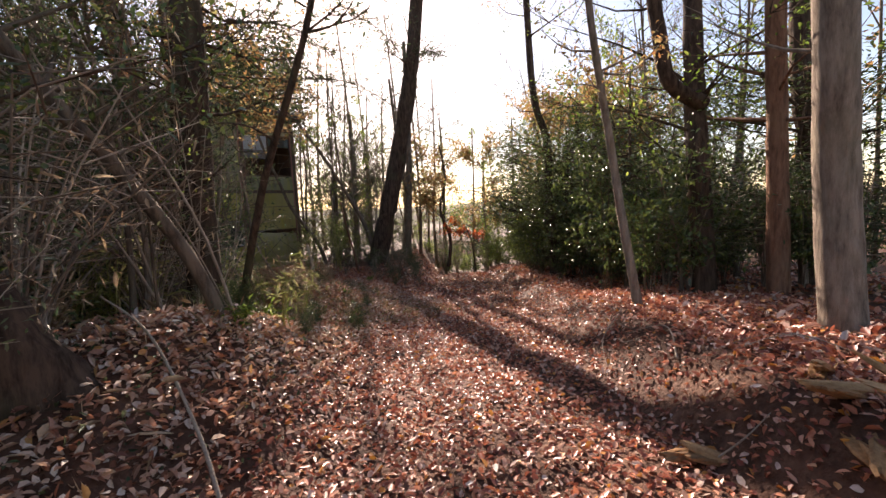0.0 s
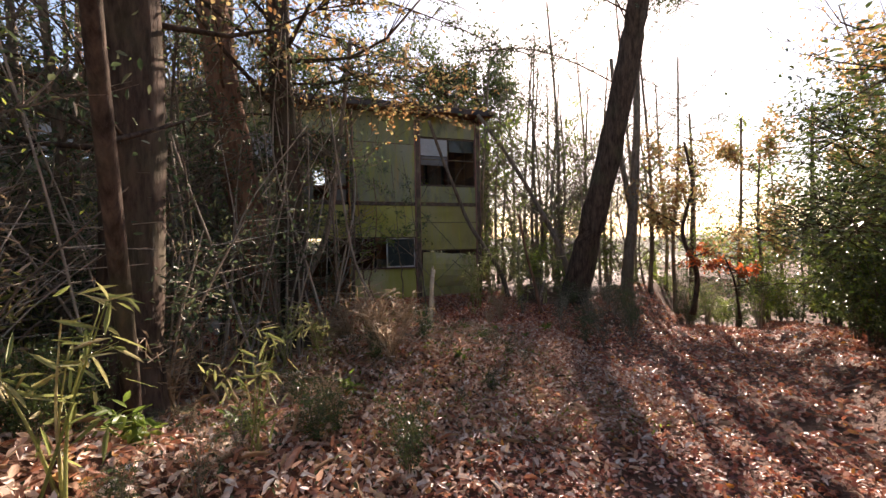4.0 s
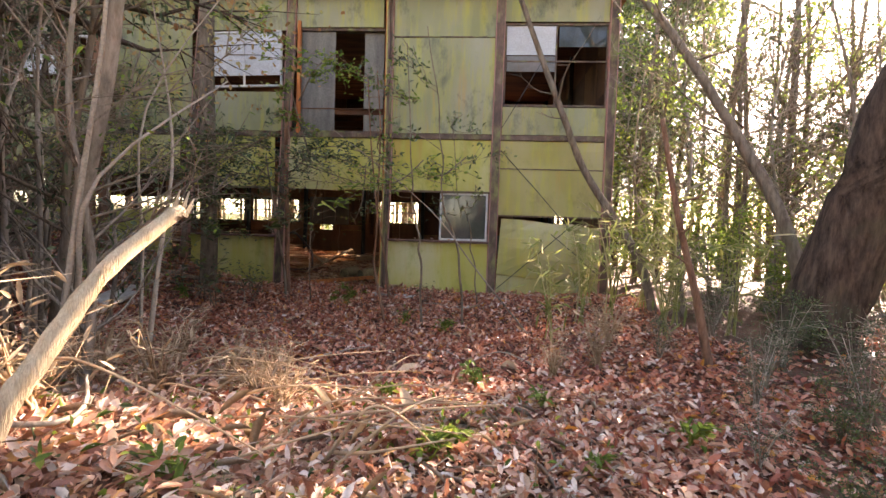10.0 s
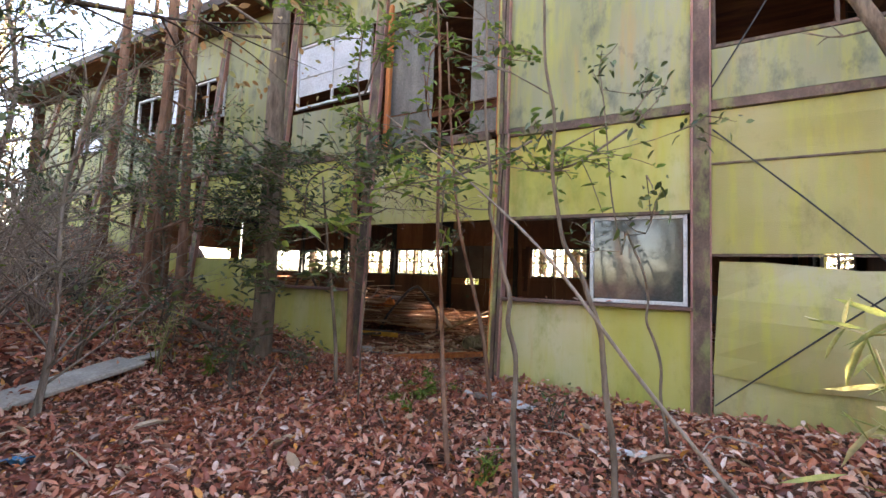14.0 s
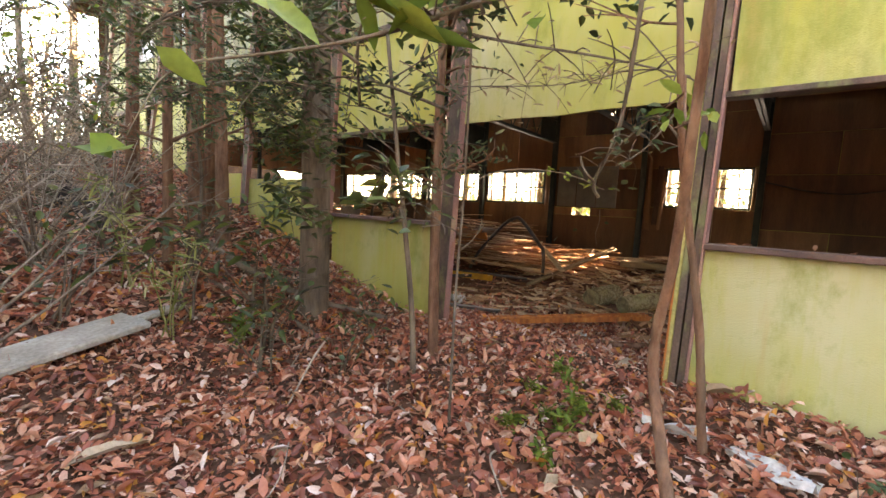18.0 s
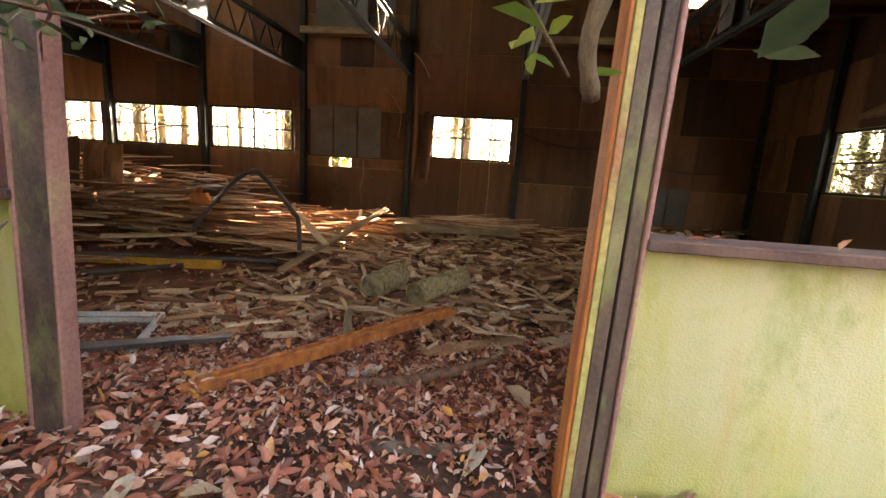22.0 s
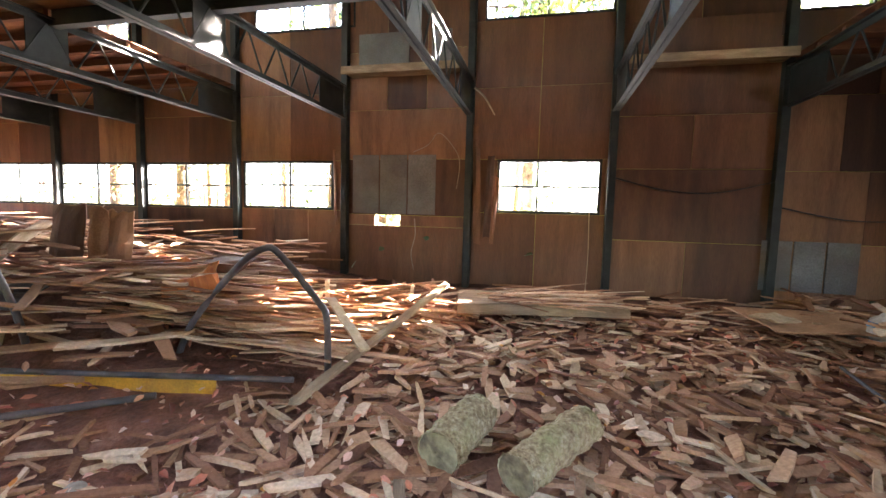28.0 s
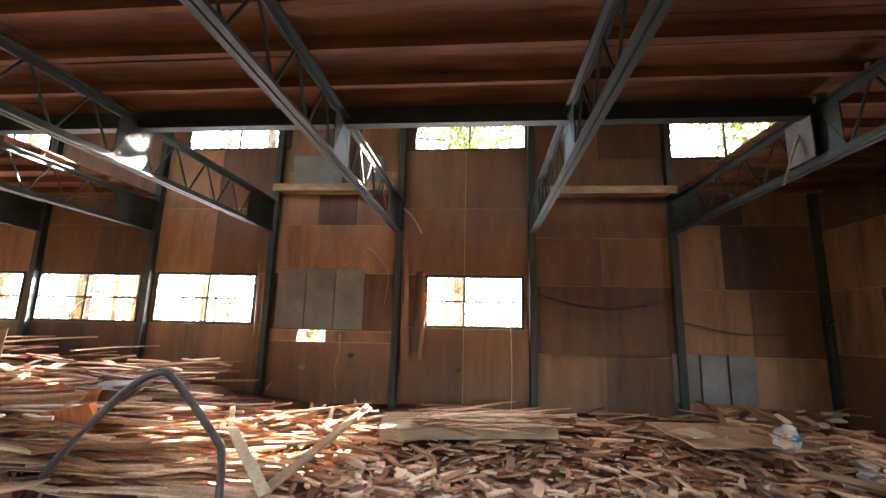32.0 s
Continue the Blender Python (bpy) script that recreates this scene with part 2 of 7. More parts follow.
# Upper boards: greyer by weathering, and darkened for the shade under the eaves.
M_PANEL_GREY_SHADED = mossy_panel("greyer_mossy_shaded_wall_board", (0.19, 0.195, 0.08), (0.24, 0.24, 0.14), (0.285, 0.28, 0.20), (0.085, 0.09, 0.065), 0.85)
M_POST = varied("flaking_brown_paint", [(0.35, (0.07, 0.042, 0.03)), (0.6, (0.145, 0.09, 0.062)), (0.75, (0.24, 0.17, 0.12))], 7.0, (1, 1, 0.5), 0.7, 0.006, 60.0, dirt=(0.24, 0.27, 0.08), dirt_scale=5.0)
M_FLAKE = varied("flaking_yellow_green_paint", [(0.3, (0.36, 0.17, 0.08)), (0.5, (0.42, 0.36, 0.12)), (0.7, (0.46, 0.44, 0.12)), (0.85, (0.52, 0.30, 0.20))], 9.0, (1, 1, 0.35), 0.75, 0.004, 70.0, dirt=(0.13, 0.09, 0.05), dirt_scale=9.0)
M_EDGE = varied("faded_pink_batten", [(0.35, (0.28, 0.13, 0.11)), (0.6, (0.38, 0.20, 0.16)), (0.8, (0.40, 0.33, 0.15))], 6.0, (1, 1, 0.4), 0.75, 0.004, 70.0)
M_SILL = varied("worn_dark_red_paint", [(0.3, (0.07, 0.034, 0.026)), (0.6, (0.155, 0.08, 0.062)), (0.8, (0.24, 0.14, 0.11))], 7.0, (0.5, 1, 1), 0.7, 0.005, 60.0, dirt=(0.13, 0.09, 0.06), dirt_scale=5.0)
M_ORANGE = varied("rusty_orange_timber", [(0.3, (0.34, 0.085, 0.025)), (0.55, (0.58, 0.18, 0.04)), (0.75, (0.66, 0.31, 0.09))], 4.0, (5, 5, 0.6), 0.7, 0.006, 60.0, (4, 0.4, 4), dirt=(0.16, 0.06, 0.03), dirt_scale=3.0)
M_PLY = varied("stained_plywood", [(0.2, (0.06, 0.028, 0.016)), (0.45, (0.15, 0.07, 0.035)), (0.65, (0.235, 0.118, 0.058)), (0.9, (0.37, 0.20, 0.10))], 2.5, (2.5, 2.5, 0.4), 0.7, 0.003, 40.0, (5, 5, 0.3), per_object=0.6, dirt=(0.055, 0.03, 0.02), dirt_scale=1.1)
M_DECK = varied("underside_boards", [(0.3, (0.10, 0.04, 0.022)), (0.6, (0.20, 0.085, 0.04)), (0.8, (0.28, 0.13, 0.06))], 2.0, (0.5, 3, 3), 0.8, 0.004, 30.0, (0.3, 5, 5), dirt=(0.04, 0.022, 0.015))
M_WOOD = varied("rotten_timber", [(0.1, (0.13, 0.055, 0.03)), (0.35, (0.31, 0.155, 0.08)), (0.6, (0.48, 0.305, 0.175)), (0.85, (0.64, 0.48, 0.31))], 3.0, (1, 1, 1), 0.85, 0.004, 45.0, per_object=0.75)
M_CHIPS = varied("splintered_timber", [(0.1, (0.15, 0.066, 0.038)), (0.35, (0.33, 0.165, 0.09)), (0.6, (0.50, 0.30, 0.175)), (0.88, (0.68, 0.51, 0.35))], 3.0, (1, 1, 1), 0.85, 0.004, 45.0, per_island=True)
M_GREYWOOD = varied("grey_board", [(0.3, (0.16, 0.105, 0.06)), (0.6, (0.33, 0.235, 0.145)), (0.8, (0.46, 0.36, 0.24))], 3.0, (1, 4, 4), 0.85, 0.004, 45.0, (0.4, 5, 5), per_object=0.15, dirt=(0.2, 0.145, 0.095))
M_STEEL = varied("dark_green_steel", [(0.3, (0.010, 0.015, 0.013)), (0.6, (0.022, 0.030, 0.026)), (0.8, (0.05, 0.042, 0.035))], 6.0, rough=0.62, depth=0.002, grain=80.0)
M_RUST = varied("rusty_pipe", [(0.3, (0.05, 0.04, 0.038)), (0.6, (0.10, 0.085, 0.08)), (0.8, (0.20, 0.14, 0.10))], 6.0, rough=0.5, depth=0.002, grain=80.0)
M_ALU = varied("weathered_white_frame", [(0.3, (0.42, 0.42, 0.40)), (0.6, (0.62, 0.62, 0.60)), (0.8, (0.70, 0.70, 0.68))], 5.0, rough=0.5, depth=0.001, grain=60.0, dirt=(0.25, 0.24, 0.19))
M_GREY = varied("grey_sheet", [(0.3, (0.13, 0.13, 0.125)), (0.6, (0.20, 0.20, 0.195)), (0.8, (0.27, 0.265, 0.25))], 1.8, rough=0.8, depth=0.002, grain=60.0, dirt=(0.15, 0.12, 0.09))
M_DOOR = varied("grey_weathered_door", [(0.3, (0.12, 0.115, 0.10)), (0.6, (0.20, 0.19, 0.165)), (0.8, (0.27, 0.25, 0.21))], 2.5, (3, 3, 0.5), 0.8, 0.003, 60.0)
M_ROOF = varied("rusted_roof_sheet", [(0.3, (0.035, 0.03, 0.028)), (0.6, (0.08, 0.06, 0.05)), (0.8, (0.13, 0.09, 0.06))], 2.0, rough=0.7, depth=0.004, grain=50.0)
M_YELLOW = varied("yellow_paint", [(0.3, (0.48, 0.21, 0.015)), (0.6, (0.68, 0.34, 0.025)), (0.8, (0.56, 0.29, 0.05))], 6.0, rough=0.6, depth=0.002, grain=70.0, dirt=(0.12, 0.075, 0.04))
M_LOG = varied("lichened_log_bark", [(0.25, (0.17, 0.12, 0.065)), (0.48, (0.38, 0.30, 0.17)), (0.75, (0.54, 0.46, 0.30))], 34.0, (1, 1, 1), 0.95, 0.03, 60.0, dirt=(0.36, 0.34, 0.15), dirt_scale=5.0)
M_LOGEND = varied("log_end", [(0.3, (0.10, 0.08, 0.05)), (0.6, (0.26, 0.22, 0.12)), (0.8, (0.34, 0.30, 0.18))], 9.0, rough=0.95, depth=0.006)
M_PAPER = varied("dirty_paper", [(0.3, (0.45, 0.43, 0.39)), (0.6, (0.66, 0.65, 0.62)), (0.8, (0.74, 0.73, 0.70))], 4.0, rough=0.85, depth=0.001, dirt=(0.30, 0.24, 0.17))
M_BLUE = varied("blue_plastic", [(0.3, (0.03, 0.17, 0.33)), (0.7, (0.07, 0.30, 0.48))], 5.0, rough=0.45, depth=0.001)
M_BLACK = varied("black_cable", [(0.3, (0.012, 0.012, 0.013)), (0.7, (0.035, 0.034, 0.034))], 8.0, rough=0.5, depth=0.001)
M_DARKGLASS = varied("dark_film_glass", [(0.3, (0.03, 0.04, 0.04)), (0.7, (0.06, 0.07, 0.065))], 2.0, rough=0.03, depth=0.0002)
M_FROST = varied("frosted_glass", [(0.3, (0.42, 0.44, 0.45)), (0.7, (0.56, 0.58, 0.59))], 3.0, rough=0.3, depth=0.001, dirt=(0.35, 0.34, 0.30))
M_GLASS = stained_glass_pane("dusty_glass", (0.75, 0.76, 0.74), 0.14)
M_CONC = varied("pale_concrete", [(0.3, (0.34, 0.31, 0.26)), (0.6, (0.48, 0.44, 0.37)), (0.8, (0.55, 0.51, 0.44))], 4.0, rough=0.9, depth=0.006, dirt=(0.26, 0.22, 0.16))
M_FAR = varied("far_woods", [(0.3, (0.05, 0.06, 0.03)), (0.55, (0.11, 0.10, 0.05)), (0.8, (0.20, 0.13, 0.06))], 0.25, depth=0.5, grain=1.2)


# ---- mesh tools ----
def mesh_of(name, verts, faces, smooth=False):
    me = bpy.data.meshes.new(name)
    me.from_pydata([tuple(v) for v in verts], [], faces)
    if smooth:
        me.polygons.foreach_set("use_smooth", [True] * len(me.polygons))
    me.update()
    return me


def as_part(name, me, material, parent=None, label="", m=None):
    if material and not me.materials:
        me.materials.append(material)
    ob = new(name, me)
    if parent is not None:
        ob.parent = parent
    if m is not None:
        ob.matrix_basis = m
    return tagged(ob, label)


def part(name, bm, material, parent, label="", m=None):
    me = bpy.data.meshes.new(name)
    bm.to_mesh(me)
    bm.free()
    return as_part(name, me, material, parent, label, m)


def thing(name, label, category, m=None, group="", kind=""):
    ob = new(name)
    ob.empty_display_size = 0.1
    if m is not None:
        ob.matrix_basis = m
    return tagged(ob, label, category, group, kind)


def block(x0, x1, y0, y1, z0, z1, bevel=0.004):
    """A box with its edges taken off."""
    bm = bmesh.new()
    bmesh.ops.create_cube(bm, size=1.0, matrix=Matrix.Translation(((x0 + x1) / 2, (y0 + y1) / 2, (z0 + z1) / 2)) @ Matrix.Diagonal((x1 - x0, y1 - y0, z1 - z0, 1)))
    if bevel:
        bmesh.ops.bevel(bm, geom=bm.edges[:], offset=bevel, segments=1, affect="EDGES")
    return bm


def bent_sheet(w, h, th, nx, nz, bow=0.0, rough=0.0, ragged=0.0, seed=0):
    """An upright sheet from (0,0,0) to (w,th,h), bowed outwards to -y and dented, with worn edges."""
    rnd = random.Random(seed)
    verts, faces = [], []
    for side in (0, 1):
        for j in range(nz + 1):
            for i in range(nx + 1):
                u, v = i / nx, j / nz
                n = noise.noise(Vector((u * 2.1 + seed * 3.7, v * 2.3, seed))) * rough
                y = -bow * math.sin(math.pi * u) * math.sin(math.pi * v) + n
                edge = ragged * (rnd.random() - 0.5) if j in (0, nz) and side == 0 else 0.0
                if side == 1:
                    x0, _, z0 = verts[j * (nx + 1) + i]
                    verts.append((x0, verts[j * (nx + 1) + i][1] + th, z0))
                else:
                    verts.append((u * w, y, v * h + edge))
    n1 = (nx + 1) * (nz + 1)
    at = lambda s, i, j: s * n1 + j * (nx + 1) + i  # noqa: E731
    for j in range(nz):
        for i in range(nx):
            faces.append((at(0, i, j), at(0, i + 1, j), at(0, i + 1, j + 1), at(0, i, j + 1)))
            faces.append((at(1, i, j), at(1, i, j + 1), at(1, i + 1, j + 1), at(1, i + 1, j)))
    for i in range(nx):
        faces.append((at(0, i, 0), at(1, i, 0), at(1, i + 1, 0), at(0, i + 1, 0)))
        faces.append((at(0, i, nz), at(0, i + 1, nz), at(1, i + 1, nz), at(1, i, nz)))
    for j in range(nz):
        faces.append((at(0, 0, j), at(0, 0, j + 1), at(1, 0, j + 1), at(1, 0, j)))
        faces.append((at(0, nx, j), at(1, nx, j), at(1, nx, j + 1), at(0, nx, j + 1)))
    return mesh_of("sheet", verts, faces)


def spline(pts, n):
    """n + 1 points on a smooth line through pts."""
    p = np.array([pts[0], *pts, pts[-1]], float)
    out = []
    for k in np.linspace(0, len(pts) - 1 - 1e-9, n + 1):
        i, t = int(k), k - int(k)
        a, b, c, d = p[i : i + 4]
        out.append(0.5 * (2 * b + (c - a) * t + (2 * a - 5 * b + 4 * c - d) * t * t + (3 * b - a - 3 * c + d) * t**3))
    return np.array(out)


def tube(pts, radii, sides=8, wobble=0.0, cap=True, base=0):
    """Vertices and faces of a tapered tube along pts."""
    pts = np.asarray(pts, float)
    verts, faces = [], []
    ref = np.array([0.31, 0.17, 0.93])
    for k, (p, r) in enumerate(zip(pts, radii)):
        d = pts[min(k + 1, len(pts) - 1)] - pts[max(k - 1, 0)]
        d = d / (np.linalg.norm(d) + 1e-9)
        a = np.cross(d, ref if abs(d @ ref) < 0.9 else np.array([1.0, 0, 0]))
        a /= np.linalg.norm(a) + 1e-9
        b = np.cross(d, a)
        for s in range(sides):
            w = 2 * math.pi * s / sides
            rr = r * (1 + (wobble * noise.noise(Vector((math.cos(w) * 1.3 + k * 0.35, math.sin(w) * 1.3, k * 0.6 + float(p[0])))) if wobble else 0))
            verts.append(tuple(p + rr * (math.cos(w) * a + math.sin(w) * b)))
    for k in range(len(pts) - 1):
        for s in range(sides):
            t = (s + 1) % sides
            faces.append((base + k * sides + s, base + k * sides + t, base + (k + 1) * sides + t, base + (k + 1) * sides + s))
    if cap:
        faces.append(tuple(base + s for s in range(sides))[::-1])
        faces.append(tuple(base + (len(pts) - 1) * sides + s for s in range(sides)))
    return verts, faces


def tube_mesh(name, pts, r0, r1, sides=8, n=None, wobble=0.0):
    line = spline(pts, n or 6 * (len(pts) - 1))
    v, f = tube(line, np.linspace(r0, r1, len(line)), sides, wobble)
    return mesh_of(name, v, f, True)


def leaves_mesh(name, places, normals_up, length, width, droop=0.25, rng=None, spread=1.0):
    """Many small folded leaves, one at each place. normals_up: 1 lies flat, 0 turned any way."""
    rng = rng or np.random.default_rng(1)
    n = len(places)
    yaw = rng.uniform(0, 2 * np.pi, n)
    tilt = rng.normal(0, 1, n) * (1 - normals_up) * spread + rng.normal(0, 0.25, n)
    roll = rng.normal(0, 1, n) * (1 - normals_up) * spread + rng.normal(0, 0.3, n)
    ln = length * rng.uniform(0.5, 1.45, n)
    wd = width * rng.uniform(0.7, 1.25, n)
    cu = rng.uniform(-0.2, 1.0, n) * droop
    base = np.zeros((n, 6, 3))
    base[:, 1] = np.stack([0.33 * ln, 0.5 * wd, 0.18 * wd + cu * ln * 0.10], 1)
    base[:, 2] = np.stack([0.70 * ln, 0.40 * wd, 0.15 * wd - cu * ln * 0.05], 1)
    base[:, 3] = np.stack([ln, 0 * ln, -cu * ln * 0.45], 1)
    base[:, 4] = base[:, 2] * (1, -1, 1)
    base[:, 5] = base[:, 1] * (1, -1, 1)
    cy, sy, ct, st, cr, sr = np.cos(yaw), np.sin(yaw), np.cos(tilt), np.sin(tilt), np.cos(roll), np.sin(roll)
    x, y, z = base[..., 0], base[..., 1], base[..., 2]
    y, z = y * cr[:, None] - z * sr[:, None], y * sr[:, None] + z * cr[:, None]
    x, z = x * ct[:, None] + z * st[:, None], -x * st[:, None] + z * ct[:, None]
    x, y = x * cy[:, None] - y * sy[:, None], x * sy[:, None] + y * cy[:, None]
    v = np.stack([x, y, z], -1) + np.asarray(places)[:, None]
    o = np.arange(n)[:, None] * 6
    faces = np.concatenate([o + [0, 1, 2, 3], o + [0, 3, 4, 5]]).reshape(-1)
    me = bpy.data.meshes.new(name)
    me.vertices.add(n * 6)
    me.vertices.foreach_set("co", v.reshape(-1).astype(np.float32))
    me.loops.add(n * 8)
    me.loops.foreach_set("vertex_index", faces.astype(np.int32))
    me.polygons.add(n * 2)
    me.polygons.foreach_set("loop_start", np.arange(0, n * 8, 4, dtype=np.int32))
    me.polygons.foreach_set("loop_total", np.full(n * 2, 4, dtype=np.int32))
    me.update(calc_edges=True)
    return me


# ---- the lie of the land ----
BACK, LEFT_END, RIGHT_END = 6.6, -13.5, 4.0


def bump_at(x, y, cx, cy, sx, sy):
    return np.exp(-(((x - cx) / sx) ** 2) - ((y - cy) / sy) ** 2)


def ease(a, b, v):
    t = np.clip((v - a) / (b - a), 0, 1)
    return t * t * (3 - 2 * t)


def land(x, y):
    """Height of the ground: a track that runs down past the house, a bank beside it, level ground before the wall."""
    x, y = np.asarray(x, float), np.asarray(y, float)
    u, v = (x + 4.9) * 0.79 + (y + 14.5) * 0.61, -(x + 4.9) * 0.61 + (y + 14.5) * 0.79
    track = 0.52 - 0.078 * np.clip(u, -8, 26) - 0.02 * bump_at(v, 0, 0.45, 0, 0.25, 1) - 0.02 * bump_at(v, 0, -0.55, 0, 0.25, 1)
    flat = 0.0 + 1.25 * bump_at(x, y, -4.2, -10.8, 2.8, 2.8) + 0.6 * bump_at(x, y, -0.3, -6.7, 1.35, 1.35) + 0.2 * bump_at(x, y, 5.2, -3.0, 1.1, 1.0)
    flat = flat + 0.25 * np.clip(-x - 2.3, 0, 8) * ease(-9, -4, y) * (1 - ease(5.0, 6.5, y)) + 0.2 * ease(-2.4, -0.05, y)
    inside = 0.03 + 0.06 * np.clip(y - 1.6, 0, 5.0) + 0.035 * np.clip(-x - 3.5, 0, 9) + 0.17 * (1 - ease(0.0, 1.2, y)) + 0.3 * ease(-3.4, -5.4, x) * ease(2.2, 3.8, y)
    flat = np.where((y > 0.05), np.where((y < 6.7) & (x < 4.05) & (x > -13.6), inside, flat + 0.03 * np.clip(y, 0, 30)), flat)
    far = -0.02 * np.clip(x - 12, 0, 60) - 0.05 * np.clip(u - 18, 0, 60)
    left = ease(1.0, 2.5, v)
    right = (0.34 + 0.22 * (1 - ease(5.0, 9.0, u))) * ease(-1.35, -2.0, v)
    z = track * (1 - left) + flat * left + right * (1 - left) + np.where(left > 0, far * left, far)
    return z


def land_at(x, y):
    return float(land(x, y))


def ground_sheet():
    ax = np.concatenate([np.linspace(-400, -30, 14), np.linspace(-28, -10, 19), np.linspace(-9.6, 10, 99), np.linspace(10.6, 30, 30), np.linspace(34, 400, 16)])
    ay = np.concatenate([np.linspace(-400, -34, 14), np.linspace(-30, -18, 12), np.linspace(-17.5, 7.3, 125), np.linspace(8, 30, 20), np.linspace(36, 400, 16)])
    gx, gy = np.meshgrid(ax, ay)
    gz = land(gx, gy)
    gz = gz + np.array([[0.05 * noise.noise(Vector((a * 0.9, b * 0.9, 0))) + 0.03 * noise.noise(Vector((a * 2.7, b * 2.7, 5))) for a in ax] for b in ay])
    nx, ny = len(ax), len(ay)
    faces = [(j * nx + i, j * nx + i + 1, (j + 1) * nx + i + 1, (j + 1) * nx + i) for j in range(ny - 1) for i in range(nx - 1)]
    me = mesh_of("ground", np.stack([gx, gy, gz], -1).reshape(-1, 3), faces, True)
    ob = as_part("ground", me, M_SOIL)
    me.materials.append(M_FLOOR)
    for p in me.polygons:
        p.material_index = int(LEFT_END < p.center.x < RIGHT_END and 0.6 < p.center.y < BACK)
    return tagged(ob, "dark forest soil under brown fallen leaves", "ground", kind="structure")


ground_sheet()
# ---- the house: front wall ----
rng = np.random.default_rng(7)
wall_front = thing("wall_front", "two-storey front wall of mossy yellow-green boards between dark brown posts", "wall", kind="structure")


def panel(x0, x1, z0, z1, bow=0.0, dent=0.012, ragged=0.0, lean=0.0, tilt=0.0, y=0.0, label=""):
    me = bent_sheet(x1 - x0, z1 - z0, 0.02, 6, 6, bow, dent, ragged, int(abs(x0 * 31 + z0 * 17)) % 97 + 1)
    return as_part("wall_board", me, M_PANEL_GREY_SHADED if z0 > 3.0 else M_PANEL_TAN if x0 > 2.0 else M_PANEL, wall_front, label, pose(x0, y, z0, tilt, lean, 0))


def post(x0, z0, x1, z1, w=0.12, y0=-0.05, y1=0.09):
    """An upright from (x0, z0) to (x1, z1): a broad board with two narrower battens on it."""
    for name, a, b, ya, mat in (("post", -w / 2, w / 2, y0, M_POST), ("batten", -w / 2 - 0.02, -w / 2, y0 - 0.004, M_EDGE), ("batten", w / 2, w / 2 + 0.014, y0 - 0.004, M_EDGE)):
        v = [(x0 + a, ya, z0), (x0 + b, ya, z0), (x0 + b, y1, z0), (x0 + a, y1, z0), (x1 + a, ya, z1), (x1 + b, ya, z1), (x1 + b, y1, z1), (x1 + a, y1, z1)]
        bm = bmesh.new()
        vs = [bm.verts.new(p) for p in v]
        for f in ((0, 1, 2, 3), (7, 6, 5, 4), (0, 4, 5, 1), (1, 5, 6, 2), (2, 6, 7, 3), (3, 7, 4, 0)):
            bm.faces.new([vs[i] for i in f])
        bmesh.ops.recalc_face_normals(bm, faces=bm.faces[:])
        bmesh.ops.bevel(bm, geom=bm.edges[:], offset=0.004, segments=1, affect="EDGES")
        part(name, bm, mat, wall_front)


def girt(x0, x1, z, h=0.09, y0=-0.03, mat=None):
    part("girt", block(x0, x1, y0, 0.07, z - h / 2, z + h / 2), mat or M_POST, wall_front)


# Posts, which lean to the right the more the farther left they stand.
for xb, xt in ((3.97, 3.97), (2.0, 2.02), (-1.94, -1.7), (-3.78, -3.35), (-5.75, -5.08), (-7.8, -6.65), (-9.8, -8.15), (-11.6, -9.5), (-13.4, -11.6)):
    post(xb, land_at(xb, -0.3) - 0.3, xt, 5.65, 0.13 if xb > -3 else 0.11, -0.05, 0.02 if xb < 0 else 0.09)
# The post beside the doorway: two boards with a gap, edged with pale battens.
for nm, a, b, ya, mat in (("batten", -0.094, -0.08, -0.05, M_ORANGE), ("batten", -0.079, -0.056, -0.055, M_FLAKE), ("post", -0.054, -0.014, -0.05, M_POST), ("post", -0.004, 0.036, -0.045, M_POST), ("batten", 0.038, 0.052, -0.06, M_EDGE)):
    for z0, z1, x0, x1 in ((-0.1, 2.97, 0.046, 0.106), (2.975, 5.6, 0.09, 0.08)):
        bm = bmesh.new()
        vs = [bm.verts.new(p) for p in ((x0 + a, ya, z0), (x0 + b, ya, z0), (x0 + b, 0.07, z0), (x0 + a, 0.07, z0), (x1 + a, ya, z1), (x1 + b, ya, z1), (x1 + b, 0.07, z1), (x1 + a, 0.07, z1))]
        for f in ((0, 1, 2, 3), (7, 6, 5, 4), (0, 4, 5, 1), (1, 5, 6, 2), (2, 6, 7, 3), (3, 7, 4, 0)):
            bm.faces.new([vs[i] for i in f])
        bmesh.ops.recalc_face_normals(bm, faces=bm.faces[:])
        bmesh.ops.bevel(bm, geom=bm.edges[:], offset=0.003, segments=1, affect="EDGES")
        part(nm, bm, mat, wall_front)
for a, b in ((2.08, 3.9), (0.1, 1.92), (-1.85, -0.1), (-3.6, -1.95), (-5.5, -3.7), (-7.4, -5.6), (-9.3, -7.5), (-12.8, -9.5)):
    girt(a, b, 2.98)

# Bay of the corner: a bowed board that has come away below, a band of boards above it.
panel(2.08, 3.92, 2.44, 2.93)
panel(2.08, 3.92, 1.62, 2.43, 0.01)
panel(2.09, 3.95, 0.56, 1.55, 0.16, 0.03, 0.05, 3.5, -4, -0.03, "board bowed outwards and come away from its frame")
panel(2.08, 3.92, -0.05, 0.53, 0.03, 0.02, 0.06, 2.0)
# Second bay: sill board, sliding window, board above.
panel(0.1, 1.92, 0.05, 1.09, 0.0)
panel(0.16, 1.92, 2.02, 2.93, 0.02)
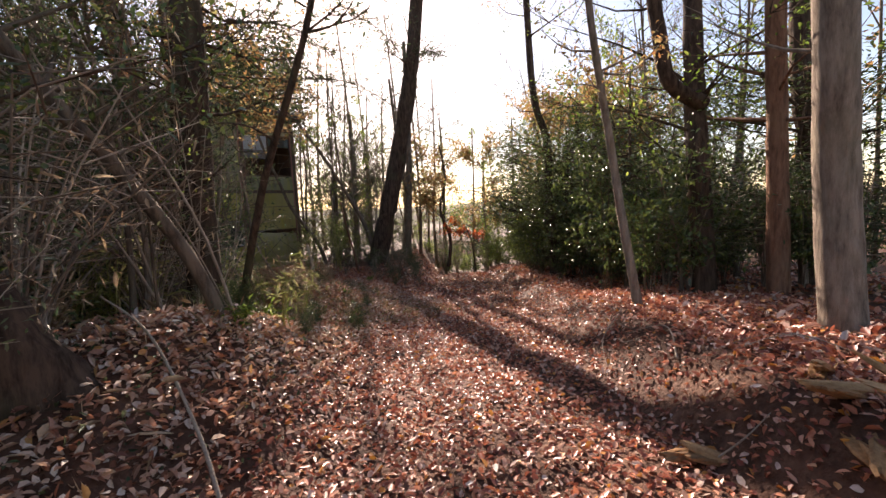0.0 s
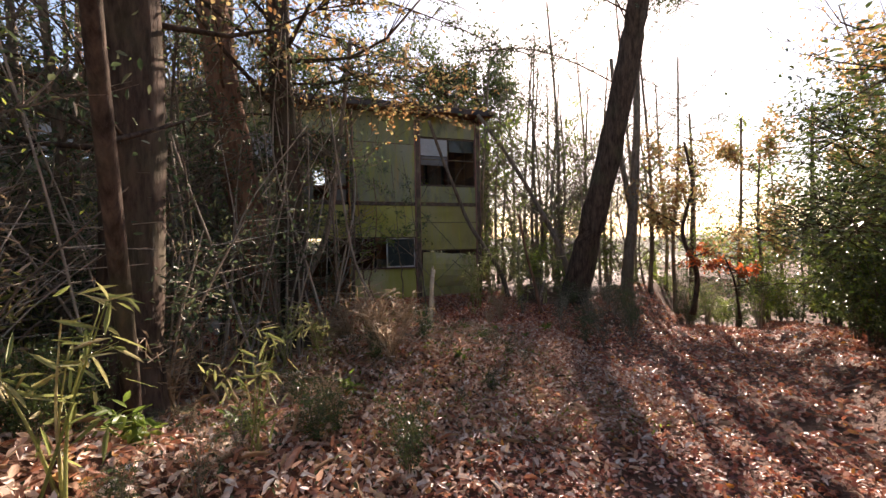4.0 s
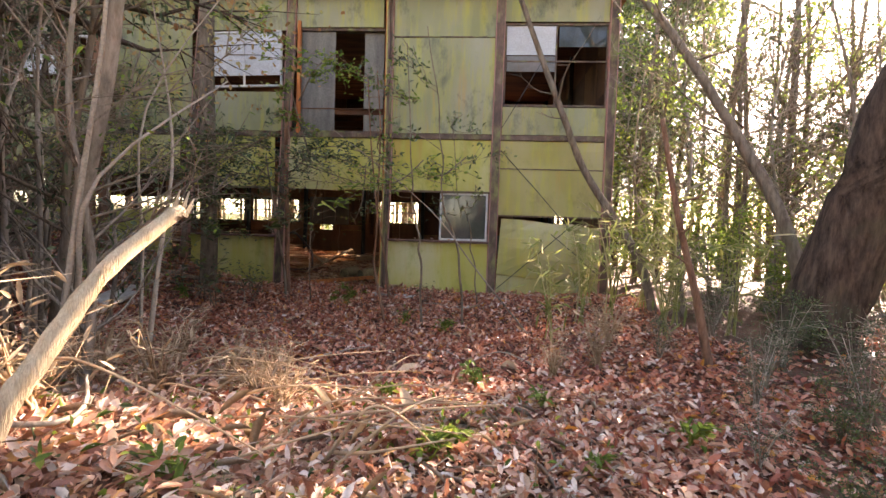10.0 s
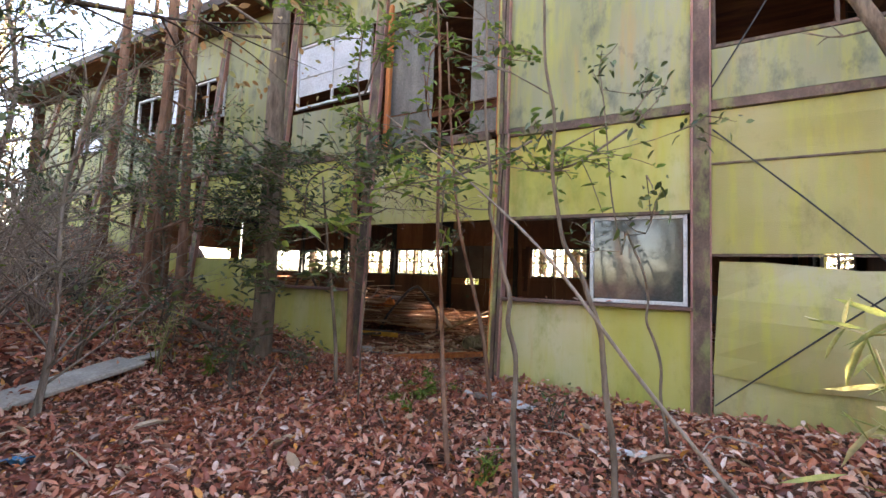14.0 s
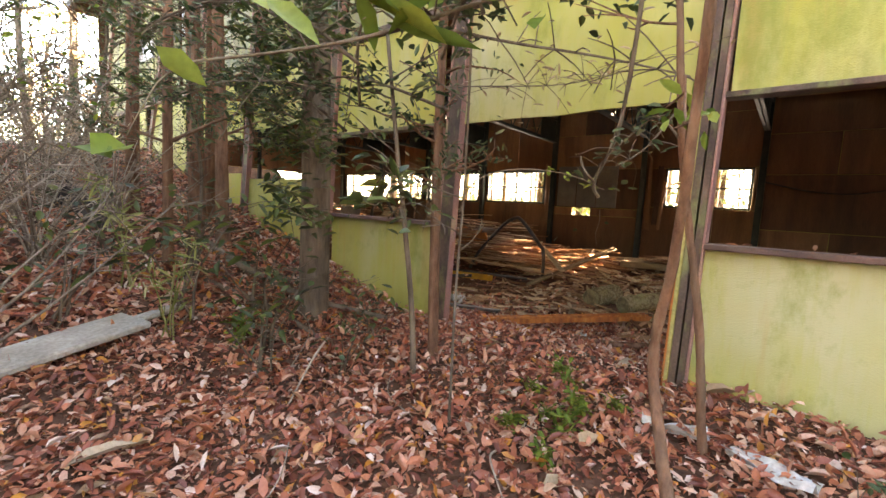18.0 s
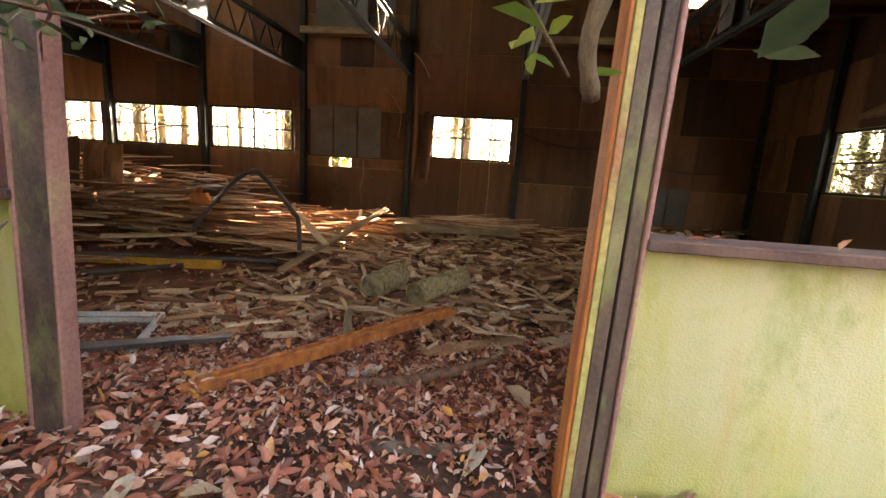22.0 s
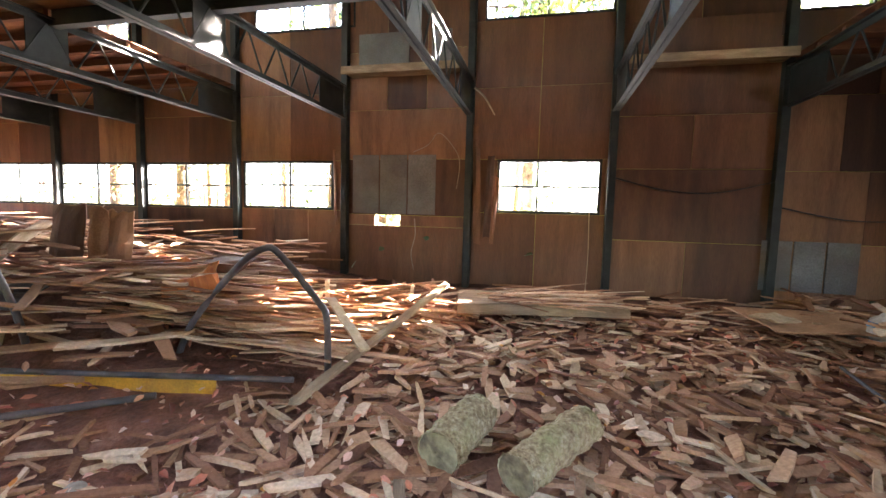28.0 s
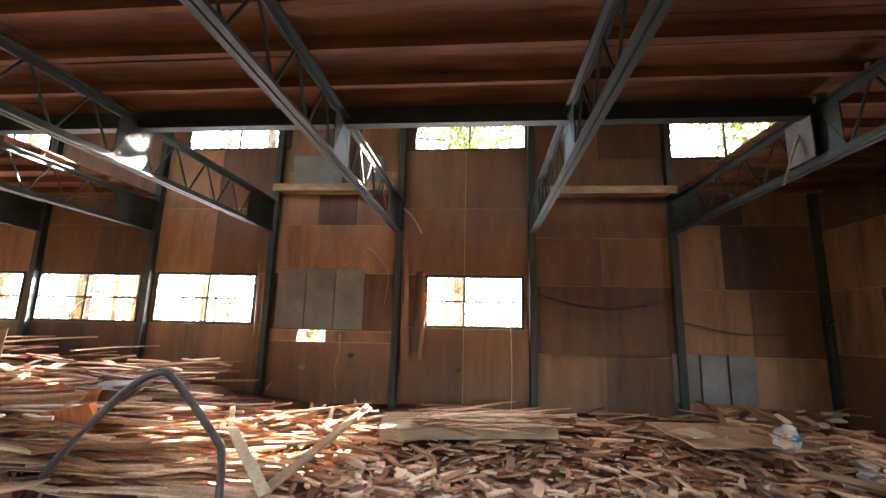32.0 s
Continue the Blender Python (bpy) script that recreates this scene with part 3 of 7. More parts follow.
# Doorway bay: only the board above remains.
panel(-1.83, -0.02, 1.985, 2.93, 0.02, 0.015, 0.02, -0.5)
# Next bays to the left.
panel(-3.62, -2.03, 0.12, 1.09, 0.0)
panel(-3.62, -2.03, 2.02, 2.93, 0.02)
panel(-5.62, -4.0, 0.3, 1.52, 0.04)
panel(-5.55, -3.85, 2.2, 2.93, 0.02)
panel(-7.6, -5.85, 0.8, 1.6, 0.05)
panel(-7.5, -5.8, 2.1, 2.93)
panel(-9.6, -7.9, 0.9, 2.93)
panel(-11.4, -9.9, 1.2, 2.93, 0.08, 0.04)
panel(-13.3, -11.7, 1.4, 2.93, 0.05)
# Upper floor.
panel(2.1, 3.9, 3.04, 3.52)
panel(2.1, 3.9, 5.0, 5.62)
panel(0.12, 1.94, 3.04, 4.72, 0.01)
panel(0.12, 1.94, 4.74, 5.62)
panel(-1.66, -0.06, 4.9, 5.62)
panel(-3.4, -1.9, 3.04, 3.74)
panel(-3.3, -1.84, 4.84, 5.62)
panel(-5.1, -3.62, 3.04, 5.6)
panel(-8.0, -5.35, 3.04, 3.93)
panel(-7.6, -5.2, 4.78, 5.55)
panel(-9.35, -8.15, 3.04, 5.5)
panel(-10.9, -9.45, 3.04, 3.85)
panel(-10.6, -9.4, 4.55, 5.45)
panel(-12.6, -10.95, 3.04, 5.4)


def window(name, x0, x1, z0, z1, y, bars, panes, frame_mat, label, tilt=0.0, depth=0.05, bar=0.035, along="x"):
    """A window: four frame members, glazing bars and panes. bars: fractions (across, up). panes: (u0, u1, v0, v1, material)."""
    w, h = x1 - x0, z1 - z0
    base = pose(x0, y, z0, 0, tilt, 0) if along == "x" else pose(y, x0, z0, tilt, 0, 90)
    win = thing(name, label, "window", base, kind="structure")
    for a, b, c, d in ((0, bar, 0, h), (w - bar, w, 0, h), (bar, w - bar, 0, bar), (bar, w - bar, h - bar, h)):
        part("window_frame", block(a, b, 0, depth, c, d, 0.003), frame_mat, win)
    for f in bars[0]:
        part("glazing_bar", block(f * w - bar * 0.4, f * w + bar * 0.4, 0.008, depth - 0.008, bar, h - bar, 0.002), frame_mat, win)
    for f in bars[1]:
        part("glazing_bar", block(bar, w - bar, 0.012, depth - 0.012, f * h - bar * 0.35, f * h + bar * 0.35, 0.002), frame_mat, win)
    for u0, u1, v0, v1, mat in panes:
        p = part("pane", block(u0 * w + 0.01, u1 * w - 0.01, depth * 0.45, depth * 0.45 + 0.005, v0 * h + 0.01, v1 * h - 0.01, 0), mat, win)
        p.visible_shadow = mat not in (M_GLASS,)
    return win


part("sill", block(0.118, 1.94, -0.075, 0.09, 1.095, 1.13), M_SILL, wall_front)
part("sill", block(-3.66, -1.96, -0.075, 0.09, 1.095, 1.13), M_SILL, wall_front)
part("lintel", block(0.12, 1.93, -0.03, 0.08, 1.985, 2.02), M_POST, wall_front)
part("lintel", block(-3.66, -2.0, -0.03, 0.08, 1.985, 2.02), M_POST, wall_front)
part("jamb", block(-2.04, -2.01, -0.06, 0.08, 1.132, 1.98), M_EDGE, wall_front)
window("window_1", 1.04, 1.9, 1.135, 1.985, 0.0, ((), ()), ((0, 1, 0, 1, M_DARKGLASS),), M_ALU, "dark glazed sliding sash in a white frame, half open")
window("window_2", 2.1, 3.9, 3.54, 4.98, 0.02, ((0.5,), (0.55,)), ((0.0, 0.5, 0.62, 1.0, M_FROST), (0.52, 1.0, 0.72, 1.0, M_DARKGLASS), (0.02, 0.5, 0.42, 0.62, M_GREY)), M_POST, "broken upper window with one frosted pane left hanging")
window("window_3", -3.33, -1.9, 3.8, 4.8, -0.02, ((0.5,), (0.5,)), ((0, 0.5, 0.2, 0.5, M_FROST), (0.5, 1, 0.2, 0.5, M_FROST), (0, 0.5, 0.5, 1, M_FROST), (0.5, 1, 0.5, 1, M_FROST)), M_ALU, "upper window with frosted panes hanging skew in its frame", -1.5)
window("window_4", -8.0, -6.55, 3.98, 4.75, 0.0, ((0.33, 0.66), ()), ((0.66, 1.0, 0.1, 1, M_FROST),), M_ALU, "upper window with white sashes, most panes gone")
window("window_5", -6.45, -5.15, 4.02, 4.75, 0.0, ((0.3, 0.6), ()), ((0.0, 0.3, 0, 0.5, M_FROST),), M_ALU, "upper window with white sashes, most panes gone")
window("window_6", -10.75, -9.5, 3.88, 4.52, 0.0, ((0.5,), (0.5,)), ((0, 0.5, 0, 0.5, M_FROST), (0, 0.5, 0.5, 1, M_FROST), (0.5, 1, 0, 0.5, M_FROST)), M_ALU, "upper window with frosted panes")

# Upper doorway with its sliding doors pushed aside.
door = thing("door_1", "grey weathered sliding doors, pushed half open above the entrance", "door", kind="structure")
part("door_leaf", block(-1.66, -0.95, 0.07, 0.1, 3.06, 4.85), M_DOOR, door)
part("door_leaf", block(-0.42, -0.06, 0.11, 0.14, 3.06, 4.85), M_DOOR, door)
part("door_rail", block(-1.7, -0.04, 0.03, 0.16, 4.85, 4.9), M_POST, door)
part("door_rail", block(-1.7, -0.04, 0.0, 0.16, 3.03, 3.06), M_POST, door)
for a, b in (((2.1, -0.03, 2.75), (3.35, -0.19, 1.35)), ((3.3, -0.22, 1.42), (2.1, -0.06, 0.3)), ((2.1, -0.03, 3.15), (2.75, -0.03, 4.3)), ((3.0, -0.2, 1.3), (3.85, -0.12, 0.6))):
    v, f = tube([a, tuple((p + q) / 2 + 0.01 for p, q in zip(a, b)), b], [0.007, 0.007, 0.006], 6)
    as_part("brace_wire", mesh_of("brace_wire", v, f), M_BLACK, wall_front, "thin dark wire slung slantwise over the boards")
for x0, x1, z in ((2.09, 3.9, 2.435), (2.09, 3.9, 1.6), (0.13, 1.92, 4.73)):
    part("seam_strip", block(x0, x1, -0.012, 0.0, z - 0.008, z + 0.012, 0.002), M_POST, wall_front)
part("stud", block(-1.62, -1.56, -0.04, 0.03, 3.0, 5.0), M_ORANGE, wall_front, "bare orange stud beside the skew window")

# ---- roof ----
def roof_sheet(y0, z0, y1, z1, x0, x1, n):
    """Corrugated sheet between two level edges, with its ridges up the slope."""
    verts, faces = [], []
    for i in range(n + 1):
        x = x0 + (x1 - x0) * i / n
        lift = 0.018 * (i % 2)
        sag = 0.05 * noise.noise(Vector((x * 0.3, 0, 3)))
        for y, z in ((y0, z0), ((y0 + y1) / 2, (z0 + z1) / 2), (y1, z1)):
            verts.append((x, y, z + lift + sag))
        for y, z in ((y0, z0), ((y0 + y1) / 2, (z0 + z1) / 2), (y1, z1)):
            verts.append((x, y, z + lift + sag + 0.012))
    for i in range(n):
        a, b = i * 6, (i + 1) * 6
        for k in (0, 1):
            faces += [(a + k, a + k + 1, b + k + 1, b + k), (a + 3 + k, b + 3 + k, b + 4 + k, a + 4 + k)]
        faces += [(a, b, b + 3, a + 3), (a + 2, a + 5, b + 5, b + 2)]
    return mesh_of("roof_sheet", verts, faces)


roof = thing("roof", "low roof of rusted dark corrugated sheets over a plank soffit", "roof", kind="structure")
as_part("roof_sheet", roof_sheet(-0.5, 5.76, 3.3, 6.75, LEFT_END - 0.3, RIGHT_END + 0.3, 240), M_ROOF, roof)
as_part("roof_sheet", roof_sheet(7.1, 5.76, 3.3, 6.75, LEFT_END - 0.3, RIGHT_END + 0.3, 240), M_ROOF, roof)
part("fascia", block(LEFT_END - 0.3, RIGHT_END + 0.3, -0.5, -0.47, 5.62, 5.76), M_ROOF, roof)
part("fascia", block(LEFT_END - 0.3, RIGHT_END + 0.3, 7.07, 7.1, 5.62, 5.76), M_ROOF, roof)
part("soffit", block(LEFT_END - 0.3, RIGHT_END + 0.3, -0.47, 7.07, 5.6, 5.63, 0), M_DECK, roof)
for k in range(12):
    x = -13.2 + 1.55 * k
    part("rafter_end", block(x - 0.03, x + 0.03, -0.5, -0.02, 5.5, 5.6), M_POST, roof)
part("rafter_end", block(4.15, 4.3, -0.62, 0.3, 5.66, 5.74), M_GREYWOOD, roof, "torn plank end at the gable")

# ---- back and end walls, lined with plywood ----
wall_back = thing("wall_back", "inner back wall of stained brown plywood sheets between dark steel posts", "wall", kind="structure")
wall_right = thing("wall_right", "gable wall of stained brown plywood sheets", "wall", kind="structure")
wall_left = thing("wall_left", "far gable wall of stained brown plywood sheets", "wall", kind="structure")


def plywood(parent, rects, place, seed):
    """Cuts each rectangle into sheets of about a metre; place(u, v) puts them upright on the wall."""
    r = random.Random(seed)
    for u0, u1, v0, v1 in rects:
        if u1 - u0 < 0.03 or v1 - v0 < 0.03:
            continue
        nv = max(1, round((v1 - v0) / 0.85))
        cuts = [v0 + (v1 - v0) * (k + (r.uniform(-0.12, 0.12) if 0 < k < nv else 0)) / nv for k in range(nv + 1)]
        for a, b in zip(cuts, cuts[1:]):
            nu = max(1, round((u1 - u0) / r.choice((0.6, 0.9, 0.95, 1.9))))
            for i in range(nu):
                p, q = u0 + (u1 - u0) * i / nu, u0 + (u1 - u0) * (i + 1) / nu
                me = bent_sheet(q - p - 0.006, b - a - 0.006, 0.012, 2, 2, r.choice((0, 0, 0.012)), 0.006, 0, r.randint(1, 99))
                as_part("plywood_sheet", me, M_PLY, parent, "", place(p + 0.003, a + 0.003))


def bay_rects(u0, u1, z0, z1, holes):
    """The rectangles left of a bay when its holes (u0, u1, v0, v1), one above another, are cut out."""
    out, low = [], z0
    for a, b, c, d in sorted(holes, key=lambda h: h[2]):
        out += [(u0, u1, low, c), (u0, a, c, d), (b, u1, c, d)]
        low = d
    return out + [(u0, u1, low, z1)]


LOW = {-1: (-1.58, -0.12, 1.465, 2.25), -3: (-5.9, -4.22, 1.44, 2.235), -4: (-7.95, -6.14, 1.42, 2.215), -5: (-9.95, -8.2, 1.41, 2.215), -6: (-11.85, -10.15, 1.41, 2.215)}
HIGH = {-3: (-5.65, -3.86, 4.28, 5.25), -1: (-1.83, -0.06, 4.22, 5.25), 1: (1.98, 3.75, 4.05, 5.2), -5: (-9.7, -8.2, 4.3, 5.2)}
BAR = {-1: 0.4, -3: 0.53, -4: 0.48, -5: 0.5, -6: 0.47}
HOLE = {-2: (-3.5, -3.08, 1.22, 1.39)}
for k in range(-7, 2):
    x0, x1 = max(2.0 * k, LEFT_END) + 0.05, 2.0 * k + 1.95
    holes = [h[k] for h in (LOW, HIGH, HOLE) if k in h]
    holes = [(max(a, x0), min(b, x1), c, d) for a, b, c, d in holes]
    plywood(wall_back, bay_rects(x0, x1, 0.25, 5.6, holes), lambda p, q: pose(p, BACK, q), 40 + k)
    for a, b, c, d in bay_rects(x0 - 0.05, x1 + 0.05, 0.0, 5.6, holes):
        if b - a > 0.01 and d - c > 0.01:
            part("outer_board", block(a, b, BACK + 0.055, BACK + 0.08, c, d, 0), M_PANEL, wall_back)
for k in range(-6, 3):
    part("steel_post", block(2.0 * k - 0.05, 2.0 * k + 0.05, BACK - 0.1, BACK + 0.02, 0.0, 5.6, 0.003), M_STEEL, wall_back)
part("corner_post", block(3.9, 3.98, BACK - 0.08, BACK, 0.0, 5.6, 0.003), M_STEEL, wall_back)
for n, (k, (a, b, c, d)) in enumerate(sorted(LOW.items())):
    window(f"window_{7 + n}", a, b, c, d, BACK - 0.01, ((BAR[k],), (0.5,)), ((0, BAR[k], 0, 0.5, M_GLASS), (BAR[k], 1, 0, 0.5, M_GLASS), (0, BAR[k], 0.5, 1, M_GLASS)), M_STEEL, "small-paned window in a thin dark frame, dusty glass", 0, 0.05, 0.042)
for n, (k, (a, b, c, d)) in enumerate(sorted(HIGH.items())):
    window(f"window_{12 + n}", a, b, c, d, BACK - 0.01, ((0.5,), (0.5,)), (), M_STEEL, "upper back window without glass in a thin frame", 0, 0.05, 0.032)

plywood(wall_right, [(0.05, 6.5, 0.2, 1.26), (0.05, 3.14, 1.26, 2.085), (4.98, 6.5, 1.26, 2.085), (0.05, 6.5, 2.085, 5.6)], lambda p, q: pose(RIGHT_END - 0.015, p, q, 0, 0, 90), 5)
for a, b, c, d in ((0.05, 6.6, 0.0, 1.27), (0.05, 3.15, 1.27, 2.075), (4.97, 6.6, 1.27, 2.075), (0.05, 6.6, 2.075, 5.6)):
    part("outer_board", block(4.02, 4.05, a, b, c, d, 0), M_PANEL, wall_right)
for y in (3.03, 5.07):
    part("steel_post", block(3.88, 3.97, y - 0.05, y + 0.05, 0.0, 5.6, 0.003), M_STEEL, wall_right)
window("window_20", 3.15, 4.97, 1.27, 2.075, RIGHT_END + 0.01, ((0.52,), (0.5,)), ((0, 0.52, 0, 0.5, M_GLASS), (0, 0.52, 0.5, 1, M_GLASS), (0.52, 1, 0, 0.5, M_GLASS)), M_STEEL, "gable window with dusty panes in a dark frame", 0, 0.05, 0.034, "y")
plywood(wall_left, [(0.05, 6.5, 0.3, 1.2), (0.05, 2.2, 1.2, 2.2), (6.2, 6.5, 1.2, 2.2), (0.05, 6.5, 2.2, 5.6)], lambda p, q: pose(LEFT_END, p, q, 0, 0, 90), 9)
for a, b, c, d in ((0.05, 6.6, 0.0, 1.2), (0.05, 2.2, 1.2, 2.2), (6.2, 6.6, 1.2, 2.2), (0.05, 6.6, 2.2, 5.6)):
    part("outer_board", block(LEFT_END - 0.05, LEFT_END - 0.03, a, b, c, d, 0), M_PANEL, wall_left)
part("steel_post", block(LEFT_END, LEFT_END + 0.09, 4.2, 4.3, 0.0, 5.6, 0.003), M_STEEL, wall_left)

# ---- upper floor seen from below, on lattice trusses ----
def ceiling_mesh():
    verts, faces = [], []

    def box(x0, x1, y0, y1, z0, z1):
        o = len(verts)
        verts.extend([(x, y, z) for z in (z0, z1) for y in (y0, y1) for x in (x0, x1)])
        faces.extend([tuple(o + i for i in f) for f in ((0, 2, 3, 1), (4, 5, 7, 6), (0, 1, 5, 4), (2, 6, 7, 3), (0, 4, 6, 2), (1, 3, 7, 5))])

    r = random.Random(3)
    for x0, x1, y1 in ((2.0, 4.0, 6.5), (-6.0, 2.0, 3.8), (LEFT_END, -6.0, 6.5)):
        y = 0.06
        while y < y1 - 0.005:
            step_y = r.choice((0.28, 0.3, 0.32))
            step_y = y1 - y if y1 - y < step_y + 0.08 else step_y
            n = max(1, int((x1 - x0) / 1.9))
            for i in range(n):
                a, b = x0 + (x1 - x0) * i / n, x0 + (x1 - x0) * (i + 1) / n
                dz = r.uniform(0, 0.008)
                box(a + 0.002, b - 0.002, y + 0.002, y + step_y - 0.004, 3.46 + dz, 3.475 + dz)
            y += step_y
        for k in range(int(y1 / 0.455) + 1):
            yj = 0.12 + 0.455 * k
            if yj < y1 - 0.05:
                box(x0 + 0.02, x1 - 0.02, yj - 0.025, yj + 0.025, 3.375, 3.46)
    return mesh_of("ceiling", verts, faces)


tagged(as_part("ceiling", ceiling_mesh(), M_DECK), "dark brown board floor on joists, seen from below, partly fallen away", "ceiling", kind="structure")
edge = thing("floor_beam", "dark steel beam along the broken edge of the upper floor", "beam")
part("web", block(-6.0, 2.0, 3.8, 3.815, 3.3, 3.5, 0), M_STEEL, edge)
part("flange", block(-6.0, 2.0, 3.76, 3.86, 3.285, 3.3, 0), M_STEEL, edge)


def lattice_truss():
    t = thing("lattice_truss", "dark green steel lattice truss spanning from front to back wall", "truss", pose(2.0, 0, 0), "trusses under the upper floor")
    for s in (-1, 1):
        part("bottom_chord", block(s * 0.008 if s > 0 else -0.05, 0.05 if s > 0 else -0.008, 0.08, 6.48, 2.87, 2.885, 0), M_STEEL, t)
        part("bottom_chord_leg", block(0.008 * s - 0.003, 0.008 * s + 0.003, 0.08, 6.48, 2.885, 2.94, 0), M_STEEL, t)
        part("top_chord", block(0.008 if s > 0 else -0.05, 0.05 if s > 0 else -0.008, 0.08, 6.48, 3.355, 3.37, 0), M_STEEL, t)
        part("top_chord_leg", block(0.008 * s - 0.003, 0.008 * s + 0.003, 0.08, 6.48, 3.3, 3.355, 0), M_STEEL, t)
    n = 22
    for k in range(n):
        a, b = 0.2 + 5.6 * k / n, 0.2 + 5.6 * (k + 1) / n
        za, zb = (2.9, 3.34) if k % 2 else (3.34, 2.9)
        v, f = tube([(0, a, za), (0, b, zb)], [0.011, 0.011], 6)
        as_part("web_bar", mesh_of("web_bar", v, f), M_STEEL, t)
    part("gusset", block(-0.006, 0.006, 5.75, 6.48, 2.885, 3.355, 0), M_STEEL, t)
    part("gusset", block(-0.006, 0.006, 3.55, 3.95, 2.885, 3.355, 0), M_STEEL, t)
    return t


truss = lattice_truss()
for k in range(-6, 1):
    copy_thing(truss, pose(2.0 * k, 0, 0))
plate = thing("steel_plate", "bluish galvanised plate bolted to a truss", "plate")
part("plate_body", block(1.93, 1.945, 3.75, 4.05, 2.93, 3.3, 0.002), M_GREY, plate)

# Narrow remains of the floor along the back wall, with boxes on them.
for x0, x1, z in ((-3.9, -2.05, 3.5), (0.08, 1.95, 3.44)):
    ledge = thing("floor_ledge", "pale plank ledge remaining along the back wall", "ledge")
    part("plank", block(x0, x1, 6.22, 6.59, z, z + 0.035), M_GREYWOOD, ledge)
    part("edge_board", block(x0, x1, 6.19, 6.22, z - 0.05, z + 0.06), M_GREYWOOD, ledge)
for x0, x1 in ((-3.75, -2.95), (-2.6, -2.3)):
    board = thing("grey_board", "plain grey sheet leaning on the wall above the ledge", "board")
    part("sheet", block(x0, x1, 6.5, 6.53, 3.55, 4.12), M_GREY, board)
board = thing("fallen_sheet", "pale brown plywood sheet leaning above the ledge", "board")
part("sheet", block(0.15, 1.85, 6.45, 6.47, 3.49, 4.0), M_PLY, board)

# Grey sheets over the plywood.
for x0, x1, z0, z1, n in ((-3.88, -2.5, 1.41, 2.32, 3), (1.88, 2.98, 0.55, 1.2, 3)):
    for i in range(n):
        g = thing("wall_sheet", "dull grey sheet fixed over the plywood wall", "sheet", group="grey sheets on the back wall")
        a, b = x0 + (x1 - x0) * i / n, x0 + (x1 - x0) * (i + 1) / n
        part("sheet", block(a + 0.01, b - 0.01, BACK - 0.035, BACK - 0.02, z0, z1), M_GREY, g)

# Daylight through the openings of the back and gable walls.
for k, (a, b, c, d) in sorted(LOW.items()):
    window_light("window_daylight", (a + b) / 2, BACK + 0.25, (c + d) / 2, b - a, d - c, (0, -1, -0.4), 1.2 if k > -4 else 0.4)
window_light("window_daylight", 4.3, 4.06, 1.67, 1.8, 0.8, (-1, 0, -0.3), 0.4)
# ---- woodland ----
def grow(name, pts, r0, r1, bark_mat, label, category="tree", limbs=6, limb_len=1.2, limb_from=0.4, leaf_n=0, leaf_mat=None, leaf_len=0.07, leaf_wid=0.03, seed=1, sides=10, rise=0.35, twigs=3, group="", flare=1.35, wobble=0.12, sag=0.0, parent_pose=None, flat=0.3):
    """A tree along pts: tapered trunk with limbs and twigs as one part, loose foliage as another."""
    r = np.random.default_rng(seed)
    line = spline(pts, 7 * (len(pts) - 1))
    rad = np.linspace(r0, r1, len(line))
    rad[:3] *= np.linspace(flare, 1.05, 3)
    stem_v, stem_f = tube(line, rad, sides, wobble)
    verts, faces, spots = [], [], []
    for _ in range(limbs):
        s = r.uniform(limb_from, 0.98)
        i = int(s * (len(line) - 1))
        start, rr = line[i], rad[i]
        az = r.uniform(0, 2 * np.pi)
        ln = limb_len * r.uniform(0.5, 1.25)
        d = np.array([np.cos(az), np.sin(az), rise + r.uniform(-0.25, 0.35)])
        d /= np.linalg.norm(d)
        mid = start + d * ln * 0.5 + r.normal(0, 0.07 * ln, 3)
        end = start + d * ln + np.array([0, 0, r.uniform(-0.1, 0.25) - sag]) * ln
        lb = spline([start, mid, end], 5)
        v, f = tube(lb, np.linspace(min(rr * 0.5, 0.014 * ln + 0.007), 0.003, len(lb)), 4, 0.15, cap=False, base=len(verts))
        verts += v
        faces += f
        tips = [(lb, 0.45)]
        for _ in range(twigs):
            j = r.integers(2, len(lb))
            td = d + r.normal(0, 0.6, 3)
            td /= np.linalg.norm(td)
            tl = ln * r.uniform(0.25, 0.55)
            tw = spline([lb[j], lb[j] + td * tl * 0.5 + r.normal(0, 0.04 * tl, 3), lb[j] + td * tl], 2)
            v, f = tube(tw, np.linspace(0.005 + 0.002 * ln, 0.002, len(tw)), 3, cap=False, base=len(verts))
            verts += v
            faces += f
            tips.append((tw, 0.1))
        spots.append(tips)
    tree = thing(name, label, category, parent_pose, group)
    as_part("trunk", mesh_of("trunk", stem_v, stem_f, True), bark_mat, tree)
    if verts:
        tagged(as_part("branchwork", mesh_of("branchwork", verts, faces, True), bark_mat, tree), "limbs and fine twigs", kind="stuff")
    if leaf_n and spots:
        places = []
        flat_tips = [t for tips in spots for t in tips]
        for k in range(leaf_n):
            tw, lo = flat_tips[k % len(flat_tips)]
            t = r.uniform(lo, 1.0) * (len(tw) - 1)
            i = min(int(t), len(tw) - 2)
            p = tw[i] + (tw[i + 1] - tw[i]) * (t - i)
            places.append(p + r.normal(0, 0.03 + (0.085 if limb_len > 1.25 else 0.035) * limb_len, 3))
        tagged(as_part("crown", leaves_mesh("crown", places, flat, leaf_len, leaf_wid, 0.3, r), leaf_mat, tree), "loose small leaves", kind="stuff")
    return tree


